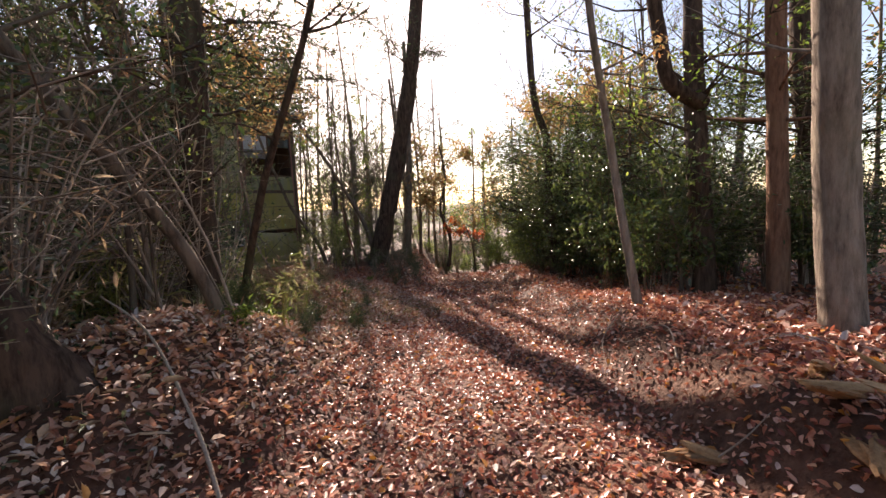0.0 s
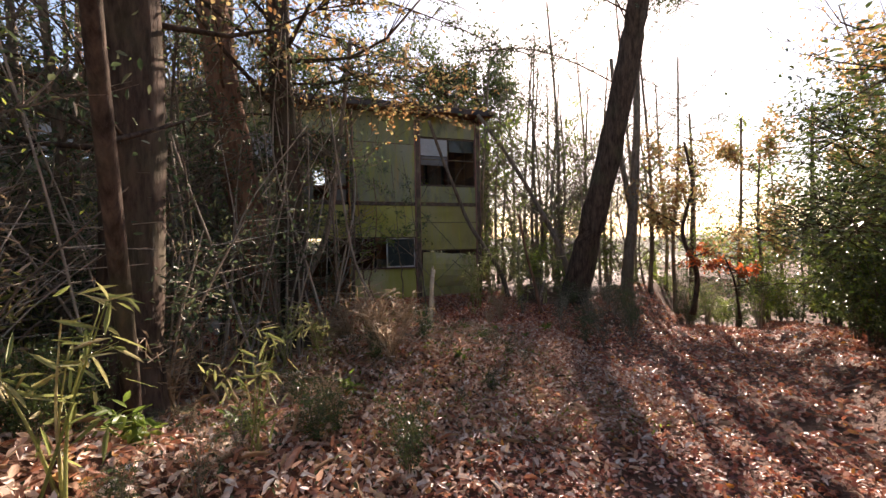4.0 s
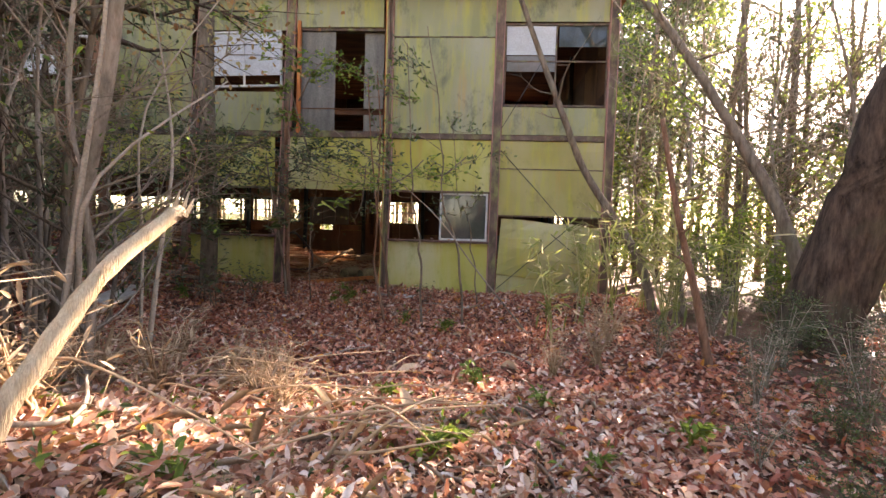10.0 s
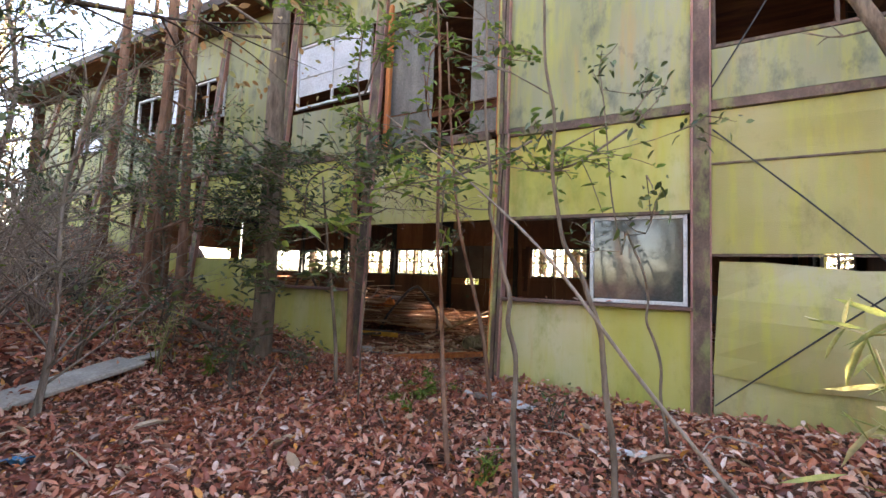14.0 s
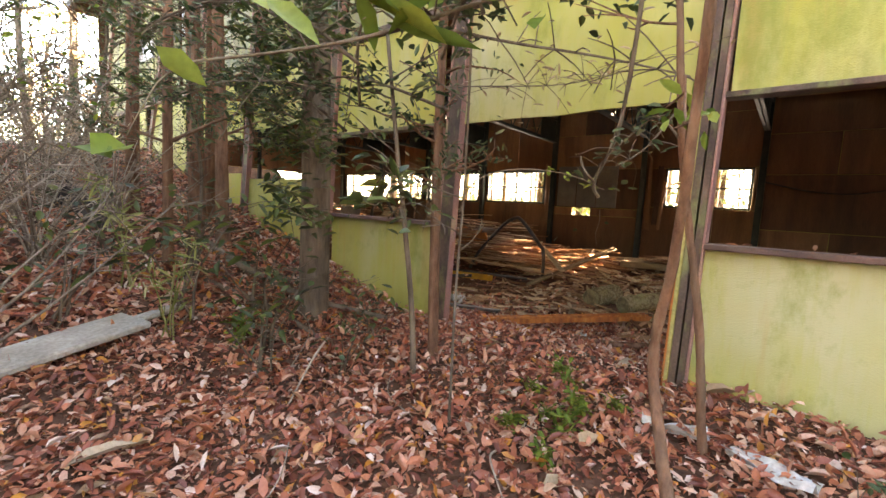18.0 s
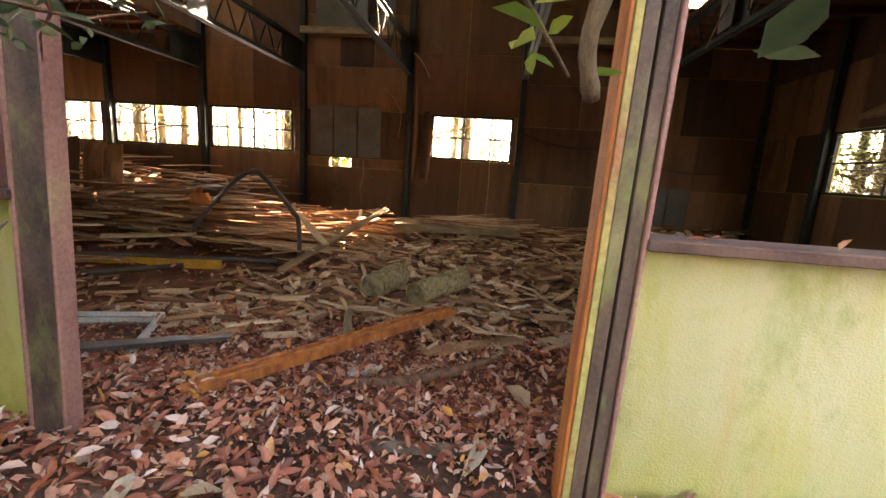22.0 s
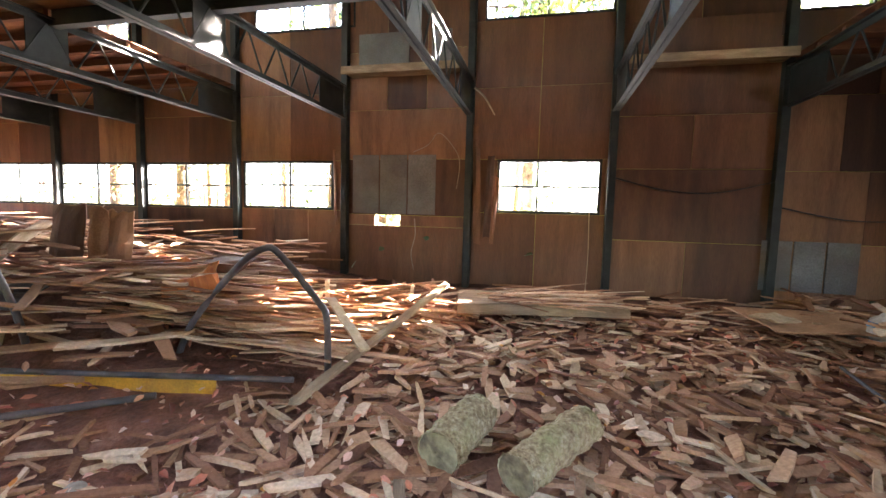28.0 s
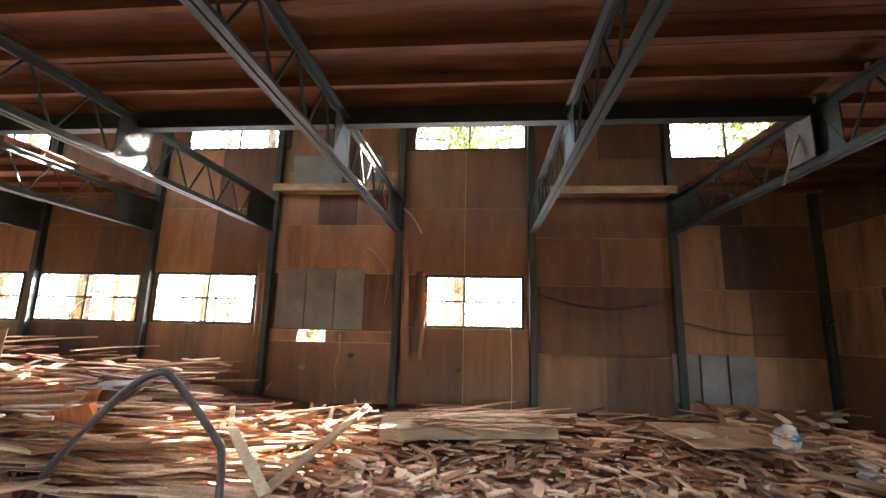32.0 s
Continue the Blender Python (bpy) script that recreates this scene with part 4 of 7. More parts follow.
def kinked(pts, amp, seed):
    """The same line with small bends put in, as of a stem that grew from bud to bud."""
    q = np.random.default_rng(seed)
    line = spline(pts, 3 * (len(pts) - 1))
    line[1:-1] += q.normal(0, amp, (len(line) - 2, 3)) * (1, 1, 0.3)
    return [tuple(p) for p in line]


def bush(name, label, stems, height, radius, leaf_n, leaf_mat, leaf_len, leaf_wid, seed, bark_mat, group, category="shrub", flat=0.3, m=None, splay=0.8):
    """A shrub: thin stems out of one foot, and leaves in loose layers along them."""
    r = np.random.default_rng(seed)
    verts, faces, lines = [], [], []
    for _ in range(stems):
        az, h = r.uniform(0, 2 * np.pi), height * r.uniform(0.6, 1.1)
        out = radius * r.uniform(0.2, 1.0) * splay
        pts = [np.zeros(3) + r.normal(0, 0.05, 3) * (1, 1, 0), np.array([np.cos(az) * out * 0.35, np.sin(az) * out * 0.35, h * 0.5]), np.array([np.cos(az) * out, np.sin(az) * out, h])]
        line = spline(pts, 7)
        v, f = tube(line, np.linspace(0.013, 0.004, len(line)), 4, cap=False, base=len(verts))
        verts += v
        faces += f
        lines.append(line)
        for _ in range(5):
            i = r.integers(3, len(line))
            td = np.array([np.cos(a := r.uniform(0, 6.28)), np.sin(a), r.uniform(-0.1, 0.5)])
            tw = spline([line[i], line[i] + td * radius * 0.25, line[i] + td * radius * r.uniform(0.3, 0.7)], 3)
            v, f = tube(tw, np.linspace(0.005, 0.002, len(tw)), 3, cap=False, base=len(verts))
            verts += v
            faces += f
            lines.append(tw)
    ob = thing(name, label, category, m, group)
    tagged(as_part("branchwork", mesh_of("branchwork", verts, faces, True), bark_mat, ob), "thin stems and twigs", kind="stuff")
    if leaf_n:
        places = []
        for k in range(leaf_n):
            ln = lines[k % len(lines)]
            i = r.integers(len(ln) // 3, len(ln))
            places.append(ln[i] + r.normal(0, 0.08 * radius + 0.02, 3) * (1, 1, 0.6))
        tagged(as_part("foliage", leaves_mesh("foliage", places, flat, leaf_len, leaf_wid, 0.35, r), leaf_mat, ob), "loose small leaves", kind="stuff")
    return ob


def on_land(x, y, turn=0.0, size=1.0, dz=-0.03):
    return pose(x, y, land_at(x, y) + dz, 0, 0, turn) @ Matrix.Diagonal((size, size, size, 1))


def scatter(ob, spots, seed=1):
    """Copies of ob at (x, y, size), each turned its own way."""
    r = random.Random(seed)
    for x, y, s in spots:
        c = copy_thing(ob, on_land(x, y, r.uniform(0, 360)))
        c.scale = (s, s, s * r.uniform(0.9, 1.15))


# The trees that stand beside the way, each where it stands.
grow("pine_tree", [(5.2, -2.95, -0.15), (5.45, -3.15, 1.4), (5.8, -3.85, 4.3), (6.05, -4.5, 7.4), (6.2, -4.9, 11)], 0.36, 0.2, M_BARK, "thick dark trunk leaning over the track, furrowed bark", limbs=7, limb_from=0.7, limb_len=2.2, leaf_n=700, leaf_mat=M_DULL, leaf_len=0.09, leaf_wid=0.03, seed=11, sides=16, flare=1.5, wobble=0.2)
t2 = land_at(8.9, -0.9) - 0.1
grow("forked_tree", [(8.9, -0.9, t2), (9.1, -0.9, 1.6), (9.5, -0.7, 3.3), (9.9, -0.5, 6.5), (10.2, -0.2, 10)], 0.2, 0.09, M_BARK_G, "grey forked trunk beside the leaning pine", limbs=5, limb_from=0.5, limb_len=2.0, seed=12)
grow("forked_tree", [(9.35, -0.8, 2.8), (9.1, -0.6, 4.5), (8.9, -0.4, 8)], 0.12, 0.06, M_BARK_G, "bare grey fork rising from a double trunk", limbs=3, limb_len=1.6, seed=13, flare=1.0)
grow("oak_tree", [(-2.82, -8.4, 0.3), (-2.75, -8.35, 2.5), (-2.72, -8.5, 4.4), (-2.75, -8.5, 8.5)], 0.23, 0.15, M_BARK, "straight dark trunk on the bank, dead side branches", limbs=30, limb_from=0.32, limb_len=1.5, rise=0.15, twigs=7, seed=14, sides=12, leaf_n=2600, leaf_mat=M_DULL, leaf_len=0.06, leaf_wid=0.025)
grow("oak_tree", [(-1.58, -5.25, -0.1), (-1.6, -5.25, 2.0), (-1.72, -5.2, 4.6), (-1.7, -5.1, 8.0)], 0.21, 0.15, M_BARK, "dark straight trunk before the house", limbs=22, limb_from=0.45, limb_len=2.5, rise=0.2, twigs=6, seed=15, sides=12, leaf_n=3200, leaf_mat=M_AUTUMN, leaf_len=0.07, leaf_wid=0.04)
grow("cedar_tree", [(-2.05, -5.3, -0.1), (-2.15, -5.3, 1.8), (-2.42, -5.29, 3.6), (-2.8, -5.2, 7.0)], 0.27, 0.2, M_BARK_R, "thick reddish fibrous trunk leaning a little", limbs=8, limb_from=0.5, limb_len=1.3, seed=16, sides=14, wobble=0.2)
grow("leaning_tree", [(-3.36, -10.4, 0.75), (-3.6, -10.3, 1.6), (-4.04, -10.27, 2.4), (-4.62, -10.35, 3.2), (-5.5, -10.3, 4.7)], 0.068, 0.045, M_BARK_G, "slender mottled grey trunk leaning far over the bank", limbs=9, limb_len=1.3, seed=17, leaf_n=900, leaf_mat=M_GREEN)
grow("leaning_tree", [(-4.75, -11.35, 0.8), (-5.05, -11.3, 1.5), (-5.6, -11.15, 2.5), (-6.5, -10.9, 4.2)], 0.26, 0.18, M_BARK, "thick dark trunk leaning away from the track", limbs=12, limb_len=1.7, seed=18, sides=16, wobble=0.3, twigs=5, flare=1.1, leaf_n=2200, leaf_mat=M_GREEN)
grow("beech_tree", [(-0.35, -15.0, 0.3), (-0.25, -14.9, 2.1), (-0.42, -14.85, 3.5), (-0.5, -14.7, 8.0)], 0.17, 0.14, M_BARK_P, "smooth pale grey trunk beside the track", limbs=3, limb_from=0.6, seed=19, sides=14, flare=1.5, wobble=0.06)
grow("birch_tree", [(0.48, -13.2, 0.2), (0.52, -12.95, 1.6), (0.45, -12.8, 2.8), (0.0, -12.72, 4.4), (-0.1, -12.5, 7.5)], 0.065, 0.035, M_BARK_P, "slim pale curving trunk beside the track", limbs=6, limb_from=0.5, limb_len=0.9, seed=20, leaf_n=200, leaf_mat=M_AUTUMN)
grow("oak_tree", [(2.3, -13.6, 0.1), (2.35, -13.5, 2.3), (2.55, -13.4, 4.0), (2.9, -13.3, 7.0)], 0.19, 0.12, M_BARK, "dark crooked oak trunk with a bent limb", limbs=16, limb_from=0.4, limb_len=2.2, twigs=5, seed=21, leaf_n=1300, leaf_mat=M_BRIGHT, leaf_len=0.07, leaf_wid=0.035)
grow("oak_tree", [(2.4, -13.55, 3.4), (1.9, -13.2, 3.7), (1.75, -13.1, 4.3), (1.6, -13.0, 5.2)], 0.12, 0.09, M_BARK, "thick bent dark limb of an oak", limbs=2, limb_len=1.0, seed=22, flare=1.0)
grow("oak_tree", [(2.0, -14.5, 0.1), (2.05, -14.45, 2.4), (1.85, -14.4, 4.5), (1.7, -14.3, 8.0)], 0.14, 0.1, M_BARK_R, "straight brown trunk behind the ditch", limbs=12, limb_from=0.4, limb_len=1.9, seed=23, leaf_n=220, leaf_mat=M_BRIGHT)
grow("oak_tree", [(4.2, -15.0, 0.1), (4.3, -14.9, 2.4), (4.0, -14.7, 3.8), (4.4, -14.6, 7.0)], 0.2, 0.13, M_BARK, "dark trunk forking above head height", limbs=7, limb_from=0.4, limb_len=2.3, seed=24, twigs=5, leaf_n=260, leaf_mat=M_GREEN)
grow("crooked_tree", [(6.6, -9.2, -0.4), (6.5, -9.1, 2.0), (6.7, -9.0, 3.8), (6.1, -8.9, 5.2), (6.0, -8.8, 8.5)], 0.13, 0.09, M_BARK, "thin dark trunk that snakes upwards", limbs=5, limb_from=0.6, limb_len=2.2, seed=25, leaf_n=800, leaf_mat=M_AUTUMN)
grow("maple_tree", [(11.3, -1.4, -0.8), (11.4, -1.5, 0.6), (11.0, -1.3, 2.0), (11.6, -1.2, 3.6), (11.5, -1.0, 5.2)], 0.09, 0.04, M_BARK, "small maple in orange autumn leaf", limbs=14, limb_from=0.35, limb_len=1.7, rise=0.25, twigs=5, leaf_n=3000, leaf_mat=M_AUTUMN, leaf_len=0.11, leaf_wid=0.075, seed=26)
grow("maple_tree", [(11.9, -2.6, -0.8), (11.8, -2.5, 0.4), (11.5, -2.4, 1.2)], 0.04, 0.02, M_BARK, "low red maple beside the track", limbs=8, limb_from=0.5, limb_len=0.9, rise=0.05, leaf_n=900, leaf_mat=M_RED, leaf_len=0.1, leaf_wid=0.07, seed=27)

# Before the house.
grow("curved_tree", [(4.5, -0.98, -0.05), (4.26, -0.88, 0.9), (3.86, -0.66, 1.65), (3.42, -0.5, 2.4), (3.08, -0.5, 3.2), (2.68, -0.45, 4.2), (2.2, -0.6, 5.3)], 0.075, 0.04, M_BARK_G, "grey trunk that curves across the front wall", limbs=4, limb_from=0.6, limb_len=0.8, seed=30)
grow("leaning_tree", [(5.75, -2.4, 0.0), (5.53, -2.09, 1.5), (5.09, -1.64, 2.8), (4.43, -1.24, 4.2), (3.6, -0.9, 5.5)], 0.085, 0.05, M_BARK_G, "grey trunk leaning across the gable end", limbs=8, limb_from=0.4, limb_len=1.2, seed=31, leaf_n=500, leaf_mat=M_BRIGHT)
grow("bare_sapling", [(4.02, -3.4, -0.1), (3.84, -3.4, 0.7), (3.62, -3.4, 1.5), (3.42, -3.4, 2.45)], 0.045, 0.022, M_BARK_R, "bare reddish sapling beside the gable", limbs=3, limb_len=0.4, seed=32)
grow("chestnut_tree", [(-2.78, -0.8, 0.0), (-2.74, -0.82, 1.5), (-2.82, -0.8, 3.9), (-2.85, -0.75, 8.0)], 0.135, 0.1, M_BARK_G, "smooth straight grey-brown trunk close to the wall", limbs=6, limb_from=0.55, limb_len=1.3, seed=33, sides=14, flare=1.3, wobble=0.05, leaf_n=400, leaf_mat=M_GREEN)
grow("bare_sapling", [(-1.41, -0.7, -0.05), (-1.46, -0.68, 0.7), (-1.46, -0.7, 1.4), (-1.53, -0.63, 2.2), (-1.55, -0.6, 3.4)], 0.041, 0.03, M_BARK_R, "slim reddish trunk beside the doorway", limbs=16, limb_from=0.5, limb_len=0.42, seed=34, leaf_n=420, leaf_mat=M_DULL, leaf_len=0.06, leaf_wid=0.02)
grow("knobbly_sapling", [(0.32, -0.7, -0.05), (0.27, -0.74, 0.4), (0.24, -0.8, 0.75), (0.17, -0.93, 1.25), (0.14, -1.1, 1.6), (0.13, -1.22, 1.9), (0.05, -1.25, 2.7), (0.0, -1.3, 3.6)], 0.022, 0.008, M_BARK_R, "knobbly brown sapling before the sill board", limbs=5, limb_from=0.7, limb_len=0.6, seed=36, flare=1.1, leaf_n=60, leaf_mat=M_GREEN, wobble=0.3)
grow("crooked_sapling", [(0.46, -1.85, -0.05), (0.36, -1.75, 0.35), (0.22, -1.57, 0.8), (0.27, -1.7, 1.15), (0.32, -1.88, 1.6), (0.36, -2.0, 2.6), (0.3, -2.0, 3.4)], 0.022, 0.007, M_BARK_R, "thin crooked sapling standing clear of the wall", limbs=5, limb_from=0.62, limb_len=0.5, seed=38, flare=1.1, leaf_n=60, leaf_mat=M_BRIGHT, wobble=0.3)
for k, (x, y, h, dx) in enumerate(((1.55, -2.08, 2.5, -0.36), (1.75, -0.9, 1.6, -0.3), (1.0, -2.03, 2.3, -0.18))):
    grow("thin_sapling", kinked([(x, y, land_at(x, y) - 0.05), (x - 0.05, y, 0.7), (x + dx * 0.4, y - 0.05, 1.2), (x + dx * 0.9, y - 0.12, 1.7), (x + dx, y - 0.2, h), (x + dx * 1.6, y - 0.1, h + 1.4)], 0.014, 300 + k), 0.012 if k == 1 else 0.019, 0.005, M_BARK_G, "thin bare sapling before the wall", limbs=5, limb_from=0.6, limb_len=0.6, seed=40 + k, leaf_n=120, leaf_mat=M_GREEN, group="saplings before the wall")
for k, (x, y, r0, dx) in enumerate(((-5.2, -0.85, 0.1, -0.1), (-5.45, -0.6, 0.07, 0.1), (-4.6, -0.8, 0.075, -0.15), (-5.8, -1.35, 0.08, 0.15), (-4.2, -1.5, 0.05, 0.1))):
    z = land_at(x, y)
    grow("cedar_tree", [(x, y, z - 0.1), (x + dx * 0.3, y, z + 1.2), (x + dx, y, z + 3.0), (x + dx * 1.5, y, z + 6.0)], r0, r0 * 0.7, M_BARK_R, "reddish peeling trunk in a close row by the wall", limbs=8, limb_from=0.3, limb_len=0.9, seed=50 + k, leaf_n=500, leaf_mat=M_DULL, leaf_len=0.06, leaf_wid=0.02, group="trunks by the wall")
grow("thin_sapling", [(-0.8, -1.28, -0.05), (-0.88, -1.18, 0.5), (-0.9, -1.15, 0.9), (-0.86, -1.18, 1.4), (-0.7, -1.4, 2.0)], 0.009, 0.006, M_BARK_G, "thin grey stem close beside a reddish trunk", limbs=4, limb_from=0.55, limb_len=0.35, seed=44)
grow("thin_sapling", [(-1.33, -1.0, -0.05), (-1.36, -1.0, 0.5), (-1.46, -1.0, 1.1), (-1.56, -1.0, 1.6), (-1.7, -1.0, 2.4)], 0.022, 0.012, M_BARK_G, "thin sapling leaning away from the doorway", limbs=6, limb_from=0.5, limb_len=0.45, seed=45, leaf_n=60, leaf_mat=M_GREEN)
# The sapling that has fallen across the front of the house.
pole = thing("fallen_sapling", "long thin pale sapling fallen slantwise against the bushes", "fallen tree")
as_part("stem", tube_mesh("stem", [(2.4, -2.3, 0.0), (1.72, -2.36, 0.8), (1.25, -2.35, 1.4), (0.75, -2.2, 1.85), (0.15, -1.9, 2.3), (-0.4, -1.6, 2.7)], 0.011, 0.004, 7), M_BARK_P, pole)
# Broken stump.
stump = thing("broken_stump", "pale splintered stump of a snapped trunk", "stump")
as_part("stem", tube_mesh("stem", [(0.11, -6.62, 0.3), (0.17, -6.5, 0.68), (0.215, -6.43, 0.83), (0.29, -6.25, 1.12), (0.4, -6.0, 1.36)], 0.04, 0.03, 9, wobble=0.2), M_BROKEN, stump)
for k in range(7):
    a = 0.9 * k
    v, f = tube([(0.395 + 0.026 * math.cos(a), -6.01 + 0.026 * math.sin(a), 1.33), (0.41 + 0.03 * math.cos(a), -5.98 + 0.03 * math.sin(a), 1.38 + 0.03 * (k % 3))], [0.014, 0.003], 4)
    as_part("splinter", mesh_of("splinter", v, f), M_BROKEN, stump)

# Whippy pale dead stems on the bank.
r9 = np.random.default_rng(90)
for k in range(34):
    x, y = r9.uniform(-2.5, -0.85), r9.uniform(-6.3, -4.0)
    if k > 28:
        x, y = r9.uniform(-2.6, -1.9), r9.uniform(-7.3, -6.6)
    z, h = land_at(x, y), r9.uniform(2.2, 4.6)
    b = r9.normal(0, 0.3, 4)
    st = thing("dead_sapling", "pale bare dead sapling standing on the bank", "sapling", group="dead saplings on the bank")
    as_part("stem", tube_mesh("stem", [(x, y, z - 0.05), (x + b[0] * 0.5, y + b[1] * 0.4, z + h * 0.3), (x + b[0], y + b[1] * 0.8, z + h * 0.62), (x + b[0] + b[2], y + b[3], z + h)], r9.uniform(0.012, 0.03), 0.005, 6, 12), M_TWIG, st)

# Trees and stems that lean across the bank.
grow("leaning_tree", [(-2.64, -8.9, 0.4), (-2.6, -9.1, 1.1), (-2.51, -9.69, 2.5), (-2.35, -10.5, 4.0), (-2.25, -11.0, 5.4)], 0.06, 0.03, M_BARK, "thin dark trunk leaning out towards the track", limbs=9, limb_from=0.45, limb_len=1.0, seed=200, leaf_n=160, leaf_mat=M_DULL, twigs=5)
grow("grey_sapling", [(-1.75, -4.5, -0.05), (-1.46, -4.64, 1.0), (-1.05, -4.8, 2.0), (-0.85, -4.82, 3.2), (-0.6, -4.9, 5.2)], 0.065, 0.035, M_BARK_P, "pale fluted trunk leaning before the house", limbs=8, limb_from=0.4, limb_len=1.1, seed=201, twigs=4, wobble=0.25)
grow("grey_sapling", [(-0.3, -6.12, 0.3), (-0.37, -6.09, 0.6), (-0.75, -5.91, 1.5), (-0.94, -6.04, 2.5), (-1.1, -6.1, 3.8)], 0.028, 0.012, M_BARK_P, "pale bare stem rising from the mound", limbs=5, limb_from=0.4, limb_len=0.6, seed=202)
r19 = np.random.default_rng(19)
for k in range(40):
    x, y = r19.uniform(-5.4, -2.3), r19.uniform(-10.4, -5.6)
    h, lean, side = r19.uniform(2.2, 4.2), r19.normal(-0.9, 0.7), r19.normal(-0.1, 0.5)
    z = land_at(x, y)
    st = thing("leaning_sapling", "thin dead stem leaning aslant on the shady bank", "sapling", group="leaning stems on the bank")
    as_part("stem", tube_mesh("stem", [(x, y, z - 0.05), (x + lean * 0.25, y + side * 0.3, z + h * 0.36), (x + lean * 0.62, y + side * 0.6, z + h * 0.7), (x + lean, y + side, z + h)], r19.uniform(0.007, 0.018), 0.004, 6, 10), M_TWIG if k % 3 else M_BARK_G, st)

# Bushes and bamboo grass, copied about.
ever = [bush("evergreen_shrub", "dark glossy evergreen shrub", 9, 1.7, 0.85, 1500, M_GREEN, 0.075, 0.032, 60 + k, M_BARK_G, "undergrowth shrubs", m=on_land(7.0 + 0.9 * k, -11.0 - 0.8 * k)) for k in range(3)]
dull = [bush("scrub_shrub", "dry grey-green shrub with fine twigs", 12, 1.5, 0.8, 900, M_DULL, 0.05, 0.02, 70 + k, M_TWIG, "undergrowth shrubs", m=on_land(-5.2 - 1.0 * k, -8.0 + 0.6 * k)) for k in range(2)]
light = [bush("leafy_shrub", "light green broad-leaved shrub", 8, 2.2, 1.0, 1300, M_BRIGHT, 0.085, 0.04, 80 + k, M_BARK_G, "undergrowth shrubs", m=on_land(7.6 + 1.4 * k, -8.2 - 1.6 * k)) for k in range(2)]
tall = [bush("tall_thicket", "tall brown and grey-green thicket of whippy stems", 18, 3.0, 1.5, 1500, M_DULL, 0.07, 0.022, 170 + k, M_TWIG, "thicket on the bank", m=on_land(-4.6 - 0.9 * k, -7.4 - 0.7 * k), splay=1.0) for k in range(2)]
sasa = [bush("bamboo_grass", "clump of bamboo grass with long pale-edged leaves", 5, 1.25, 0.45, 75, M_SASA, 0.2, 0.026, 95 + k, M_SASA, "bamboo grass", category="bamboo", m=on_land(3.2 + 0.8 * k, -1.7 - 0.7 * k)) for k in range(2)]
dry = bush("dry_weeds", "tangle of dry straw-coloured weeds", 16, 0.55, 0.4, 60, M_DRY, 0.09, 0.018, 99, M_DRY, "dry weeds", category="weeds", m=on_land(-0.6, -6.2))
low = bush("low_green_plant", "low green seedling with broad leaves", 5, 0.22, 0.18, 40, M_BRIGHT, 0.07, 0.03, 101, M_BRIGHT, "seedlings", category="plant", m=on_land(1.5, -5.3), flat=0.7)
autumn = grow("young_maple", [(0, 0, 0), (0.05, 0, 1.6), (-0.1, 0.1, 3.4), (0.1, 0, 5.6)], 0.06, 0.025, M_BARK_G, "slender tree in yellow and orange leaf", limbs=14, limb_from=0.3, limb_len=1.4, rise=0.4, leaf_n=2400, leaf_mat=M_AUTUMN, leaf_len=0.12, leaf_wid=0.075, seed=110, group="slender trees", parent_pose=on_land(9.5, -10.5))
slim = grow("slender_tree", [(0, 0, 0), (0.1, 0, 2.6), (0.0, 0.15, 5.4), (0.25, 0.1, 9.0)], 0.09, 0.04, M_BARK_G, "slender tree with thin light green foliage", limbs=16, limb_from=0.3, limb_len=1.7, rise=0.5, leaf_n=2000, leaf_mat=M_BRIGHT, leaf_len=0.12, leaf_wid=0.065, seed=111, group="slender trees", parent_pose=on_land(12.5, -9.5))
bare = grow("bare_tree", [(0, 0, 0), (-0.1, 0, 2.2), (0.05, 0.1, 4.6), (0.3, 0, 8.0)], 0.07, 0.025, M_BARK_G, "thin tree with upswept twigs and few small leaves", limbs=20, limb_from=0.25, limb_len=1.5, rise=0.7, twigs=8, seed=112, group="slender trees", parent_pose=on_land(7.0, 1.6), leaf_n=800, leaf_mat=M_DULL, leaf_len=0.07, leaf_wid=0.035)
fir = grow("fir_tree", [(0, 0, 0), (0.0, 0, 3.0), (0.05, 0.1, 7.0), (0.0, 0, 11.0)], 0.16, 0.05, M_BARK, "dark fir with drooping sprays", limbs=34, limb_from=0.18, limb_len=2.0, rise=0.05, sag=0.12, twigs=5, leaf_n=2600, leaf_mat=M_DULL, leaf_len=0.14, leaf_wid=0.04, seed=113, group="slender trees", parent_pose=on_land(-6.2, -7.6))

under = [grow("understory_tree", [(0, 0, 0), (0.1, 0, 1.0), (0.0, 0.15, 2.2), (0.3, 0.1, 3.6)], 0.045, 0.015, M_BARK, "small evergreen tree with layered green sprays", limbs=24, limb_from=0.25, limb_len=1.5, rise=0.12, twigs=6, leaf_n=3000, leaf_mat=M_GREEN, leaf_len=0.075, leaf_wid=0.035, seed=114 + k, group="understory trees", parent_pose=on_land(6.2 + 3.0 * k, -9.9 + 1.0 * k), flat=0.75) for k in range(2)]
lacy = grow("bare_tree", [(0, 0, 0), (0.15, 0, 1.4), (0.0, 0.1, 3.2), (0.5, 0.2, 5.5)], 0.05, 0.012, M_BARK_P, "thin leafless tree with a haze of pale twigs", limbs=30, limb_from=0.15, limb_len=1.6, rise=0.8, twigs=9, seed=117, group="slender trees", parent_pose=on_land(6.6, -0.2), leaf_n=260, leaf_mat=M_BRIGHT, leaf_len=0.06, leaf_wid=0.03)

